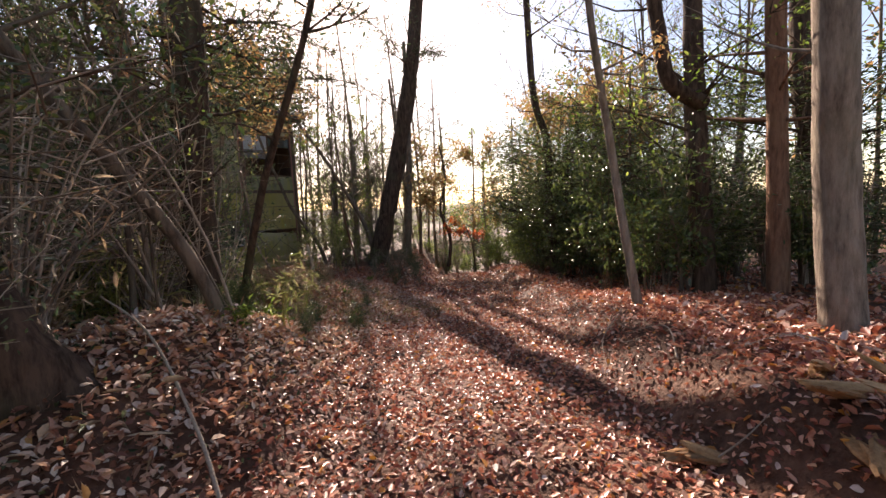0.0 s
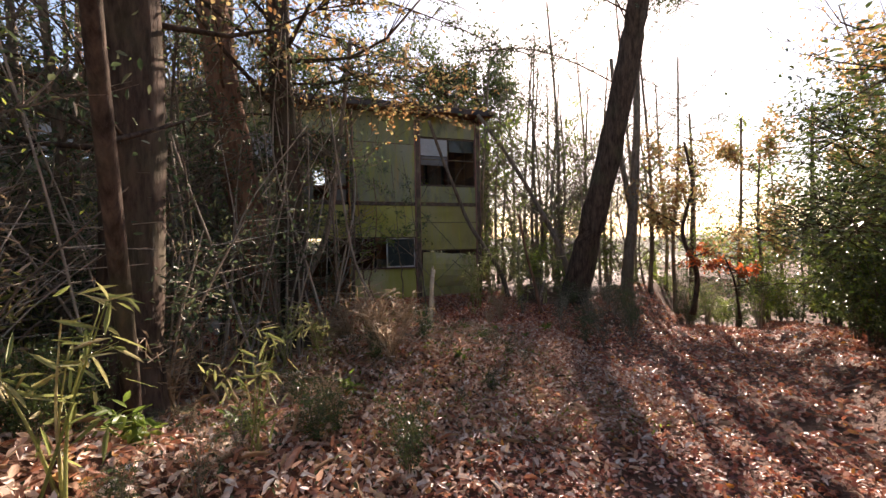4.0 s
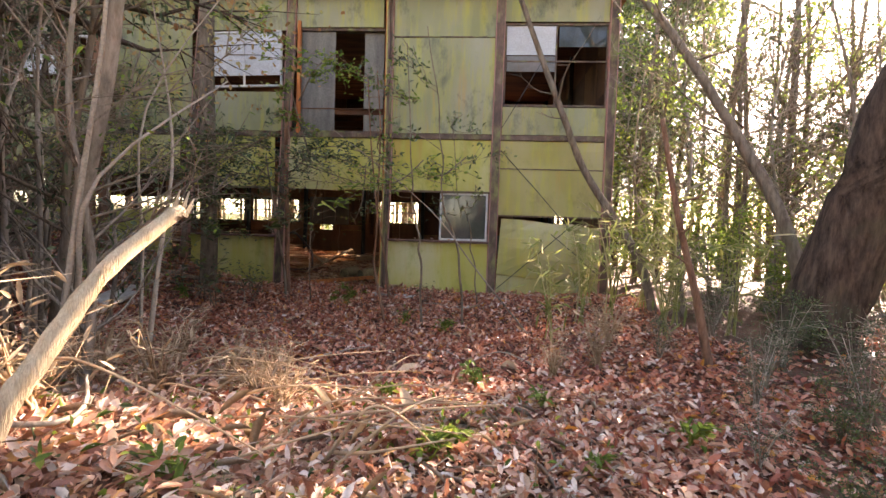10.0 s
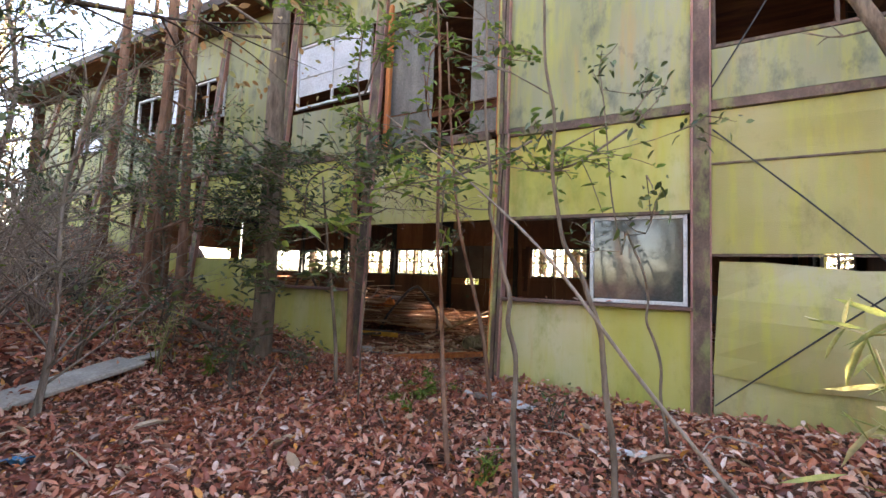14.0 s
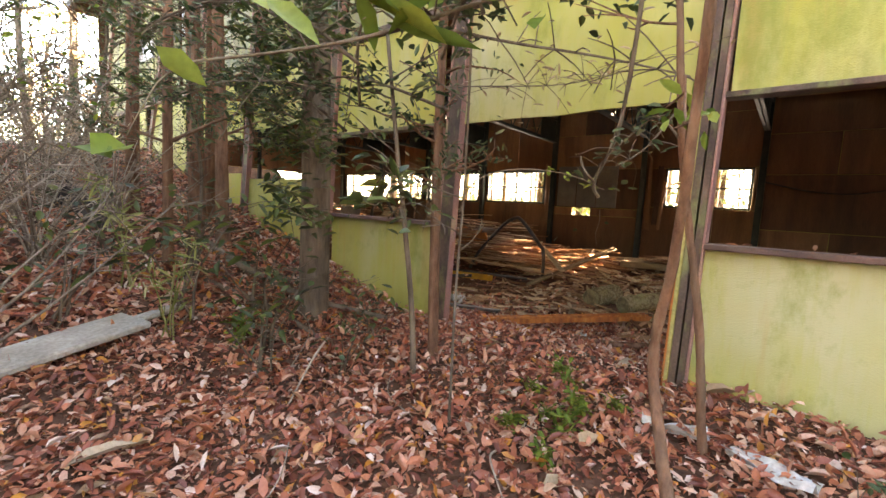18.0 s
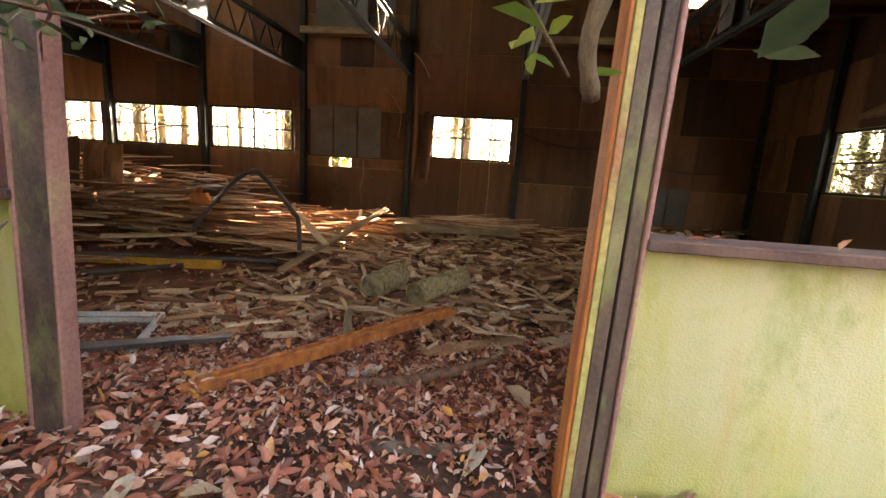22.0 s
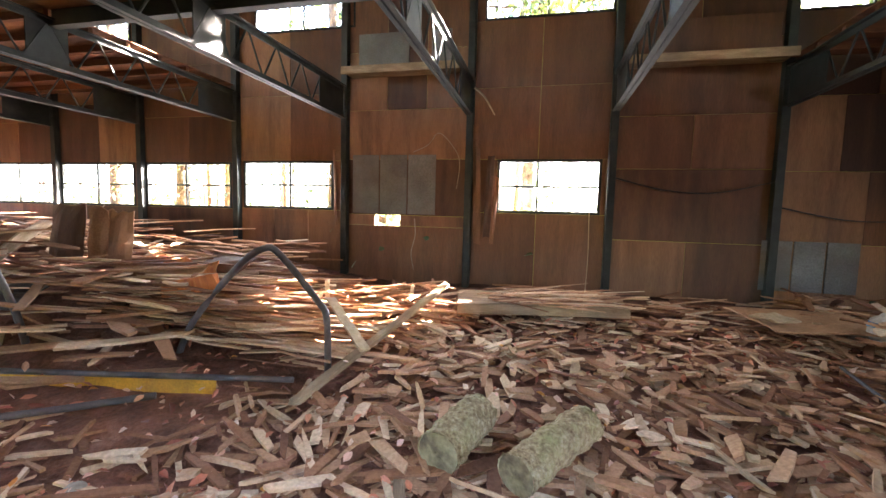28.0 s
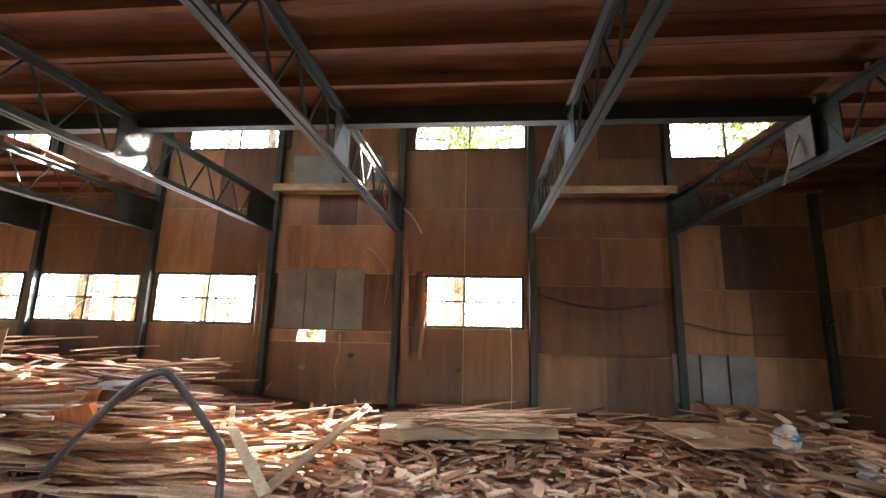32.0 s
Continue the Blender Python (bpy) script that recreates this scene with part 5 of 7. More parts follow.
def along(n, u0, u1, v0, v1, s0, s1, seed):
    """Places in a strip beside the track: u runs with it, v to the house's side."""
    q = random.Random(seed)
    out = []
    for _ in range(n):
        u, v = q.uniform(u0, u1), q.uniform(v0, v1)
        out.append((-4.9 + 0.79 * u - 0.61 * v, -14.5 + 0.61 * u + 0.79 * v, q.uniform(s0, s1)))
    return out


def clear(spots, doors=((2.1, -6.0, 2.3), (2.0, -6.5, 2.0), (1.4, -4.0, 1.9), (0.4, -2.3, 1.9), (-0.8, -0.8, 2.0), (-0.6, -10.5, 1.6), (1.2, -8.4, 1.6))):
    """Leaves out places on the way that is walked, and inside the house."""
    return [(x, y, s) for x, y, s in spots if all((x - a) ** 2 + (y - b) ** 2 > c * c for a, b, c in doors) and not (-14 < x < 4.4 and -0.4 < y < 7.2)]


scatter(tall[0], [(-5.4, -11.7, 0.55), (-4.3, -6.2, 0.6), (-5.6, -9.2, 0.75), (-6.4, -8.0, 0.9), (-5.2, -5.2, 0.6)], 31)
scatter(tall[1], [(-4.9, -9.4, 0.6), (-5.6, -6.8, 0.8), (-6.8, -9.8, 0.9), (-7.2, -6.6, 1.0), (-7.2, -5.4, 0.8), (-7.6, -11.6, 1.0), (-6.4, -12.2, 0.9)], 32)
scatter(ever[0], clear(along(9, 6, 22, -5.0, -2.5, 0.6, 1.4, 1)), 1)
scatter(ever[1], clear(along(9, 5, 20, -6.5, -2.8, 0.6, 1.5, 2)), 2)
scatter(dull[0], clear(along(10, 3, 20, -6.5, -2.4, 0.7, 1.4, 33)), 33)
scatter(dull[1], clear(along(10, 2, 18, -8.0, -2.6, 0.7, 1.4, 34)), 34)
scatter(fir, [(-6, 10, 1.0), (-10, 9.5, 1.1), (-2.5, 11, 1.0), (-1.5, 14, 1.1), (-14, 11, 1.2), (-16, 4, 1.1), (-15.5, -2, 1.0), (22, -7, 1.0), (24, 2, 1.1), (19, 5, 1.0)], 35)
scatter(slim, [(-4, 10, 1.0), (-1.6, 10.5, 0.9), (-8, 11, 1.0), (6.5, 9.5, 0.9), (-12, 10, 1.0)], 36)
scatter(ever[2], clear(along(10, 5, 24, -9.0, -4.0, 0.6, 1.1, 3)), 3)
scatter(light[0], clear(along(6, 8, 24, -7.0, -3.6, 0.5, 0.9, 4)), 4)
scatter(light[1], clear(along(6, 15, 26, -6.0, -3.2, 0.7, 1.1, 5)), 5)
scatter(slim, clear(along(7, 15, 30, -14, -4.0, 0.8, 1.3, 6)), 6)
scatter(autumn, clear(along(8, 15, 30, -9, -3.5, 0.9, 1.4, 7)), 7)
scatter(under[0], clear(along(12, 7, 19, -6.5, -3.4, 0.8, 1.3, 41)), 41)
scatter(ever[2], clear(along(6, 7, 15, -5.5, -3.2, 0.7, 1.2, 70)), 70)
scatter(ever[0], [(6.9, -8.6, 0.8), (9.0, -7.0, 0.9), (10.5, -6.2, 1.0), (5.6, -9.8, 0.7), (11.8, -5.6, 1.1)], 71)
scatter(ever[1], [(8.0, -7.7, 0.9), (9.9, -7.2, 1.1)], 72)
scatter(under[0], [(9.5, -7.7, 1.5), (8.4, -7.9, 1.3), (7.2, -9.2, 1.2), (10.8, -7.0, 1.4)], 73)
scatter(under[1], [(9.0, -8.8, 1.5), (11.4, -7.6, 1.6), (6.6, -10.2, 1.2), (12.6, -6.4, 1.5)], 74)
scatter(under[1], clear(along(8, 6, 22, -6.0, -3.1, 0.85, 1.3, 42)), 42)
scatter(under[0], [(-7.2, -10.4, 1.2), (-8.0, -8.0, 1.3), (-7.0, -4.0, 1.2), (-5.8, -8.4, 1.1)], 43)
scatter(lacy, [(6.9, -1.3, 0.9), (7.6, 1.2, 1.1), (8.6, 2.4, 1.2), (5.3, 2.2, 1.0), (9.8, 1.4, 1.2), (7.2, 3.9, 1.2), (4.9, -1.0, 0.8), (11.0, 2.2, 1.2), (6.3, 5.6, 1.2), (12.6, 2.4, 1.3)], 44)
scatter(lacy, [(-5.3, -9.2, 0.9), (-3.8, -9.4, 0.7), (-4.3, -8.0, 0.9), (-0.9, -5.1, 0.7), (-3.0, -5.2, 0.8), (-2.2, -4.2, 0.7), (-3.6, -3.4, 0.8), (-4.6, -2.8, 0.9), (-6.4, -3.2, 1.0), (-2.6, -3.0, 0.6), (-5.6, -5.6, 1.0)], 45)
scatter(lacy, clear(along(12, 11, 30, -10, -4, 1.0, 1.6, 46)), 46)
scatter(ever[0], along(9, 21, 28, -4, 5, 0.35, 0.6, 48), 48)
scatter(light[0], along(9, 22, 30, -4, 5, 0.3, 0.6, 49), 49)
scatter(bare, clear(along(12, 4, 34, -16, -4.5, 0.8, 1.4, 8)), 8)
# Far end of the track and beyond the gable.
scatter(bare, [(6.5, 0.5, 0.9), (7.5, 2.2, 1.1), (6.0, 2.6, 0.9), (9.5, 4.0, 1.2), (8.3, 5.5, 1.1), (11.5, 3.0, 1.2), (13.5, 1.2, 1.3), (10.8, 6.5, 1.3), (16, 4, 1.4), (14, 7.5, 1.4)], 9)
scatter(slim, [(6.9, 3.8, 0.75), (9.0, 2.6, 0.8), (12.0, 5.0, 0.9), (15.5, 0.0, 1.0), (7.0, 8.5, 1.0)], 10)
scatter(light[0], [(5.6, -0.4, 0.8), (6.6, 0.9, 0.9), (5.2, 1.8, 0.9), (7.8, 0.2, 0.8), (8.0, 3.2, 1.1), (6.2, -1.2, 0.6), (10.2, 1.4, 1.0)], 11)
scatter(dull[0], [(5.3, -1.2, 0.7), (6.4, -1.9, 0.6), (7.2, -0.8, 0.8), (8.4, 0.9, 0.9), (9.6, -0.1, 0.9), (10.4, 0.8, 1.0), (12.5, -0.2, 1.1), (4.7, -1.2, 0.5)], 12)
scatter(light[1], [(12.5, -4.6, 0.9), (14.0, -1.8, 1.0), (13.2, -3.2, 0.8), (15.5, -3.4, 1.2), (14.8, -6.0, 1.1)], 13)
scatter(autumn, [(14.5, -1.6, 1.1), (15.4, -4.9, 1.2)], 14)
scatter(dull[1], [(12.6, -0.9, 1.0), (13.4, -2.2, 1.1), (14.8, 2.3, 1.2), (15.6, 1.4, 1.2), (16.2, 0.5, 1.2), (16.7, -0.4, 1.2)], 75)
scatter(light[0], [(14.1, 3.1, 0.9), (14.4, 0.4, 0.8), (15.4, -1.2, 0.9)], 76)
scatter(under[1], [(17.0, -1.4, 1.2), (18.4, 0.8, 1.2)], 77)
scatter(slim, [(5.0, 4.6, 1.0)], 52)
scatter(bare, [(6.2, 4.2, 1.3), (8.0, 1.6, 1.3), (9.4, 6.0, 1.4), (11.8, 0.9, 1.3), (13.4, 3.6, 1.5)], 54)
# Low scrub on the verge round the leaning pine.
scatter(dull[0], [(4.0, -5.5, 0.3), (4.5, -4.5, 0.42), (5.1, -4.2, 0.45), (5.9, -3.7, 0.5), (6.3, -3.0, 0.55), (4.6, -3.5, 0.4), (3.8, -4.4, 0.36), (6.8, -2.3, 0.6), (5.3, -4.9, 0.36), (3.3, -5.2, 0.3), (4.5, -2.5, 0.5)], 64)
scatter(dull[1], [(4.3, -5.0, 0.34), (4.9, -3.9, 0.42), (5.6, -4.3, 0.42), (6.0, -2.5, 0.55), (4.2, -3.9, 0.38), (3.6, -3.2, 0.36), (6.5, -3.6, 0.5)], 65)
scatter(ever[0], [(4.1, -4.8, 0.26), (5.0, -3.3, 0.32), (6.2, -3.9, 0.34), (3.5, -5.6, 0.24), (5.6, -2.0, 0.4), (7.4, -2.4, 0.5), (7.0, -3.2, 0.4)], 66)
scatter(ever[1], along(14, 4.5, 9.5, 1.7, 3.2, 0.14, 0.28, 67), 67)
scatter(dull[1], along(22, 2.0, 10.0, 1.8, 3.6, 0.12, 0.24, 68), 68)
# The overgrown bank on the house's side.
scatter(dull[0], clear(along(12, -3, 6, 3.6, 7.5, 0.7, 1.3, 15)), 15)
scatter(dull[1], clear(along(14, -4, 8, 3.2, 8.5, 0.8, 1.4, 16)), 16)
scatter(ever[1], clear(along(8, -4, 5, 4.0, 8.0, 0.7, 1.2, 17)), 17)
scatter(fir, [(-8.5, -9.5, 0.9), (-9.5, -5.5, 1.0), (-12, -8, 1.1), (-8, -13, 1.0)], 18)
scatter(bare, clear([(-4.4, -6.4, 0.9), (-6.8, -5.4, 1.0), (-3.6, -7.4, 0.8), (-7.5, -11, 1.0), (-10, -3, 1.0), (-12, -1.5, 1.0), (-3.3, -3.6, 0.6)]), 19)
# Before the wall, to the left of the doorway.
scatter(dull[0], [(-5.8, -2.4, 0.7), (-5.0, -4.2, 0.7), (-7.6, -2.6, 1.0)], 20)
scatter(dull[1], [(-8.0, -1.4, 0.9), (-9.6, -1.2, 1.0), (-3.5, -4.6, 0.6), (-8.8, -3.2, 1.2), (-10.8, -2.2, 1.3)], 21)
scatter(sasa[0], [(3.7, -1.4, 1.2), (4.5, -1.6, 1.2), (4.9, -2.2, 1.0), (5.0, -0.6, 1.3)], 22)
scatter(sasa[0], [p for p in along(44, 1.0, 9.0, 3.6, 7.5, 0.6, 1.1, 61) if p[0] < -2.9 and p[1] < -5.5], 61)
scatter(sasa[1], along(12, -0.5, 5.0, 3.0, 6.5, 0.6, 1.0, 62), 62)
# Small trees added outside the gable to block sun through its window.
scatter(under[1], [(6.4, 6.8, 1.1), (7.5, 8.2, 1.3), (5.9, 8.4, 1.2), (5.8, 6.4, 1.2), (6.0, 7.2, 1.3), (5.3, 5.7, 1.0)], 63)
scatter(sasa[1], [(2.6, -2.6, 0.8), (-1.35, -7.2, 0.6), (-1.75, -7.0, 0.6), (-3.0, -1.9, 0.6), (-3.9, -1.9, 0.7), (-1.9, -9.3, 0.6), (-2.1, -6.2, 0.9), (3.5, -0.8, 1.0), (4.3, -0.9, 1.1), (-2.6, -10.0, 0.7)], 23)
scatter(dry, clear(along(22, 2, 11, 2.2, 5.0, 0.6, 1.2, 24), ((2.0, -5.9, 1.3), (1.4, -4.0, 1.2), (0.4, -2.3, 1.2))), 24)
scatter(dry, [(-0.3, -5.2, 0.8), (-0.9, -5.0, 0.9), (-1.4, -4.6, 0.9), (0.5, -5.2, 0.6), (0.25, -5.0, 0.7), (2.9, -3.4, 0.8), (3.3, -2.5, 0.9), (-0.2, -4.6, 0.7), (-1.0, -4.0, 0.8), (2.4, -3.8, 0.7)], 25)
scatter(low, [(1.7, -4.1, 1.0), (1.4, -5.5, 1.0), (1.0, -4.6, 0.8), (2.2, -4.5, 0.9), (0.6, -6.3, 0.8), (-0.5, -0.45, 0.7), (-0.62, -0.7, 0.6), (-0.3, -0.75, 0.7), (-0.42, -0.9, 0.6), (-0.15, -0.6, 0.6), (-0.55, -1.1, 0.6), (-0.25, -1.25, 0.6), (0.75, -1.9, 0.8), (1.3, -2.3, 0.9), (-0.3, -1.0, 0.8), (2.3, -5.4, 0.8), (3.0, -5.0, 1.0), (-2.7, -1.5, 1.0), (-2.5, -9.4, 1.3), (-2.0, -8.9, 1.2), (-1.2, -8.0, 1.2), (-3.4, -10.6, 1.1), (0.2, -7.6, 0.9)], 26)


def spray(name, label, pts, twigs, leaf_n, leaf_mat, leaf_len, leaf_wid, seed, r0=0.008, spread=0.12, bark_mat=None):
    """A leafy branch: a thin line with twigs and leaves."""
    r = np.random.default_rng(seed)
    line = spline(pts, 14)
    verts, faces = tube(line, np.linspace(r0, r0 * 0.35, len(line)), 5)
    places = []
    for _ in range(twigs):
        i = r.integers(3, len(line))
        d = r.normal(0, 1, 3) * (1, 1, 0.5)
        d *= spread * r.uniform(0.7, 1.8) / np.linalg.norm(d)
        tw = spline([line[i], line[i] + d * 0.5 + (0, 0, 0.02), line[i] + d], 4)
        v, f = tube(tw, np.linspace(r0 * 0.4, r0 * 0.2, len(tw)), 4, base=len(verts))
        verts += v
        faces += f
        for _ in range(max(1, leaf_n // twigs)):
            places.append(tw[r.integers(1, len(tw))] + r.normal(0, 0.025, 3))
    ob = thing(name, label, "branch")
    tagged(as_part("twig", mesh_of("twig", verts, faces, True), bark_mat or M_BARK_G, ob), "thin twigs of one branch", kind="stuff")
    tagged(as_part("foliage", leaves_mesh("foliage", places, 0.75, leaf_len, leaf_wid, 0.5, r), leaf_mat, ob), "loose leaves", kind="stuff")
    return ob


# Leafy branches that hang before the wall.
spray("leafy_branch", "bright green branch before the upper doorway", [(-1.0, -0.9, 2.4), (-1.3, -0.95, 3.4), (-1.3, -1.0, 4.1), (-2.2, -1.0, 4.6)], 26, 420, M_BRIGHT, 0.09, 0.045, 121, 0.014, 0.32)
spray("leafy_branch", "bright green branch before the upper doorway", [(-1.2, -0.95, 3.3), (-0.8, -1.0, 3.9), (-0.2, -1.0, 3.7), (0.7, -1.0, 3.3)], 24, 330, M_BRIGHT, 0.08, 0.04, 122, 0.012, 0.3)
for k, (a, b, c) in enumerate((((-3.0, -0.9, 2.2), (-2.6, -1.3, 2.4), (-1.7, -1.5, 2.2)), ((-1.3, -0.9, 2.2), (-0.8, -1.2, 2.4), (0.1, -1.3, 2.2)), ((-3.1, -0.8, 2.0), (-3.6, -1.4, 2.3), (-4.3, -1.8, 2.1)), ((-1.3, -0.8, 1.9), (-1.9, -1.2, 2.1), (-2.6, -1.5, 1.9)), ((-3.0, -0.8, 1.7), (-2.5, -1.2, 1.75), (-1.9, -1.4, 1.6)), ((-1.2, -0.9, 2.5), (-0.6, -0.9, 2.6), (0.3, -0.9, 2.4)), ((-3.1, -0.8, 2.6), (-2.3, -1.2, 2.7), (-1.5, -1.3, 2.5)))):
    spray("leafy_branch", "dull green branch hanging before the wall", [a, b, c], 22, 330, M_DULL if k % 2 else M_GREEN, 0.075, 0.03, 130 + k, 0.012, 0.3)
q12 = random.Random(12)
for k in range(7):
    x, y, z, d = q12.uniform(-3.6, -1.4), q12.uniform(-2.3, -1.3), q12.uniform(2.0, 3.0), q12.choice((-1, 1))
    spray("leafy_branch", "dull green leafy limb spreading level before the wall", [(x, y + 0.5, z - 0.3), (x + 0.35 * d, y + 0.2, z), (x + 0.9 * d, y, z + 0.05), (x + 1.4 * d, y - 0.2, z - 0.1)], 24, 230, M_DULL if k % 3 else M_GREEN, 0.07, 0.026, 400 + k, 0.011, 0.34)
spray("leafy_branch", "glossy green branch close to the path", [(-1.5, -0.9, 1.5), (-1.42, -1.1, 1.4), (-1.32, -1.3, 1.32), (-1.2, -1.5, 1.26)], 9, 22, M_GREEN, 0.15, 0.058, 141, 0.007, 0.13)
spray("leafy_branch", "glossy green branch close to the path", [(-3.0, -0.8, 1.3), (-2.6, -1.2, 1.3), (-2.2, -1.4, 1.2), (-1.8, -1.5, 1.15)], 20, 160, M_GREEN, 0.1, 0.04, 142, 0.009, 0.22)
arch = thing("arching_twig", "thin bare twig arching across the doorway to a leafy tip", "branch")
as_part("twig", tube_mesh("twig", [(-0.87, -1.2, 1.25), (-0.72, -1.3, 1.395), (-0.57, -1.23, 1.464), (-0.42, -1.1, 1.47), (-0.33, -0.95, 1.45), (-0.25, -0.8, 1.40)], 0.005, 0.002, 6, 24), M_BARK_G, arch)
tip = [(-0.42 + 0.17 * k / 13 + 0.02 * math.sin(5 * k), -1.1 + 0.3 * k / 13, 1.47 - 0.07 * k / 13 + 0.018 * math.cos(3 * k)) for k in range(14)]
tagged(as_part("foliage", leaves_mesh("foliage", tip, 0.5, 0.042, 0.018, 0.5, np.random.default_rng(5)), M_BRIGHT, arch), "few small green leaves", kind="stuff")
spray("leafy_branch", "sprig of large glossy leaves hanging by the path", [(-1.1, -1.5, 1.2), (-0.9, -1.6, 1.27), (-0.75, -1.65, 1.28), (-0.64, -1.68, 1.25)], 7, 12, M_GREEN, 0.095, 0.034, 153, 0.005, 0.06)
spray("leafy_branch", "sprig of large glossy leaves before the sill", [(-1.6, -1.2, 1.3), (-1.35, -1.35, 1.4), (-1.1, -1.5, 1.43), (-0.95, -1.6, 1.4)], 12, 26, M_GREEN, 0.11, 0.04, 154, 0.006, 0.12)
spray("leafy_branch", "grey-green twig with hanging leaves beside the post", [(0.13, -1.05, 1.75), (0.08, -1.1, 1.65), (0.02, -1.15, 1.55), (-0.06, -1.2, 1.48)], 10, 28, M_DULL, 0.065, 0.024, 155, 0.006, 0.1)
hook = thing("dead_hooked_twig", "crooked dead twig with a hooked end hanging over the path", "branch")
as_part("twig", tube_mesh("twig", [(-0.02, -1.2, 2.3), (-0.08, -1.1, 1.85), (-0.15, -1.0, 1.62), (-0.25, -0.95, 1.43), (-0.24, -0.9, 1.36)], 0.01, 0.008, 7, 20, 0.3), M_BARK_G, hook)
as_part("side_twig", tube_mesh("side_twig", [(-0.25, -0.95, 1.43), (-0.3, -0.97, 1.49), (-0.31, -0.99, 1.55)], 0.009, 0.004, 6, 8, 0.3), M_BARK_G, hook)
spray("leafy_branch", "grey-green twig beside the doorway", [(0.12, -1.0, 1.6), (0.02, -1.0, 1.7), (-0.1, -1.0, 1.62), (-0.22, -1.0, 1.5)], 10, 36, M_DULL, 0.06, 0.025, 144, 0.006, 0.1)
spray("leafy_branch", "bright green leaves close above the path", [(0.9, -1.6, 2.3), (0.7, -2.2, 1.95), (0.4, -2.4, 1.85), (0.0, -2.5, 1.8)], 18, 130, M_BRIGHT, 0.07, 0.035, 145, 0.009, 0.2)
spray("leafy_branch", "compound leaf of a bright green branch", [(0.1, -2.2, 1.75), (-0.05, -2.55, 1.55), (-0.2, -2.8, 1.46)], 8, 24, M_BRIGHT, 0.12, 0.04, 146, 0.005, 0.08)
spray("leafy_branch", "bright green leaves by the sill", [(1.5, -1.3, 2.4), (1.2, -1.6, 2.1), (1.0, -1.9, 2.0), (1.3, -2.2, 1.9)], 20, 150, M_BRIGHT, 0.07, 0.035, 147, 0.01, 0.25)
spray("autumn_branch", "orange-leaved branch hanging before the roof", [(-1.7, -5.1, 5.0), (-0.8, -5.2, 4.6), (0.1, -5.2, 4.3), (0.7, -5.2, 4.0)], 60, 800, M_AUTUMN, 0.075, 0.05, 148, 0.02, 0.6)
spray("autumn_branch", "orange-leaved branch hanging before the roof", [(-2.9, -8.4, 5.2), (-2.0, -8.2, 4.6), (-1.0, -7.8, 4.2)], 50, 600, M_AUTUMN, 0.07, 0.05, 149, 0.018, 0.5)

# ---- far distance ----
def hills():
    rr = random.Random(5)
    verts, faces = [], []
    n = 120
    for ring, (d, h) in enumerate(((140, 0), (175, 9), (230, 17), (330, 10))):
        for i in range(n):
            a = 2 * math.pi * i / n
            z = -8 + h * (0.75 + 0.5 * noise.noise(Vector((math.cos(a) * 2.2, math.sin(a) * 2.2, ring)))) + rr.uniform(0, 0.9) * (ring > 0)
            verts.append((d * math.cos(a), d * math.sin(a), z - (4 if ring == 0 else 0)))
    for ring in range(3):
        for i in range(n):
            j = (i + 1) % n
            faces.append((ring * n + i, ring * n + j, (ring + 1) * n + j, (ring + 1) * n + i))
    return tagged(as_part("backdrop", mesh_of("backdrop", verts, faces, True), M_FAR), "low wooded hills on the horizon", "hills", kind="structure")


hills()
# Thin woods all round, past what can be told apart.
r5 = np.random.default_rng(55)
tv, tf, lp, la = [], [], [], []
for _ in range(230):
    a, d = r5.uniform(0, 2 * np.pi), r5.uniform(17, 60)
    x, y = d * math.cos(a) - 1, d * math.sin(a) - 5
    u, v = (x + 4.9) * 0.79 + (y + 14.5) * 0.61, -(x + 4.9) * 0.61 + (y + 14.5) * 0.79
    if (-14.5 < x < 5 and -1 < y < 8) or (abs(v) < 2.6 and -30 < u < 26) or (0.55 < a < 1.2 and r5.random() < 0.85):
        continue
    h, z, rr = r5.uniform(6, 11), land_at(x, y), r5.uniform(0.06, 0.16)
    b = r5.normal(0, 0.35, 2)
    v_, f_ = tube([(x, y, z - 0.2), (x + b[0] * 0.4, y + b[1] * 0.4, z + h * 0.5), (x + b[0], y + b[1], z + h)], [rr, rr * 0.7, rr * 0.25], 6, base=len(tv))
    tv += v_
    tf += f_
    for _ in range(9):
        s = r5.uniform(0.3, 0.95)
        p = np.array([x + b[0] * s, y + b[1] * s, z + h * s])
        q = p + np.array([*r5.normal(0, 0.9, 2), r5.uniform(0.3, 1.4)])
        v_, f_ = tube([p, q], [rr * 0.3, 0.012], 4, base=len(tv))
        tv += v_
        tf += f_
        (la if r5.random() < 0.45 else lp).extend(q + r5.normal(0, 0.5, (24, 3)))
tagged(as_part("woodland_trunks", mesh_of("woodland_trunks", tv, tf, True), M_BARK_G), "crowd of thin grey trunks in the wood beyond", "trees", kind="stuff")
tagged(as_part("woodland_leaves", leaves_mesh("woodland_leaves", lp, 0.2, 0.24, 0.13, 0.3, r5), M_BRIGHT), "thin light green foliage of the wood beyond", "foliage", kind="stuff")
tagged(as_part("woodland_autumn_leaves", leaves_mesh("woodland_autumn_leaves", la, 0.2, 0.24, 0.14, 0.3, r5), M_AUTUMN), "thin orange and yellow foliage of the wood beyond", "foliage", kind="stuff")
up, ud = [], []
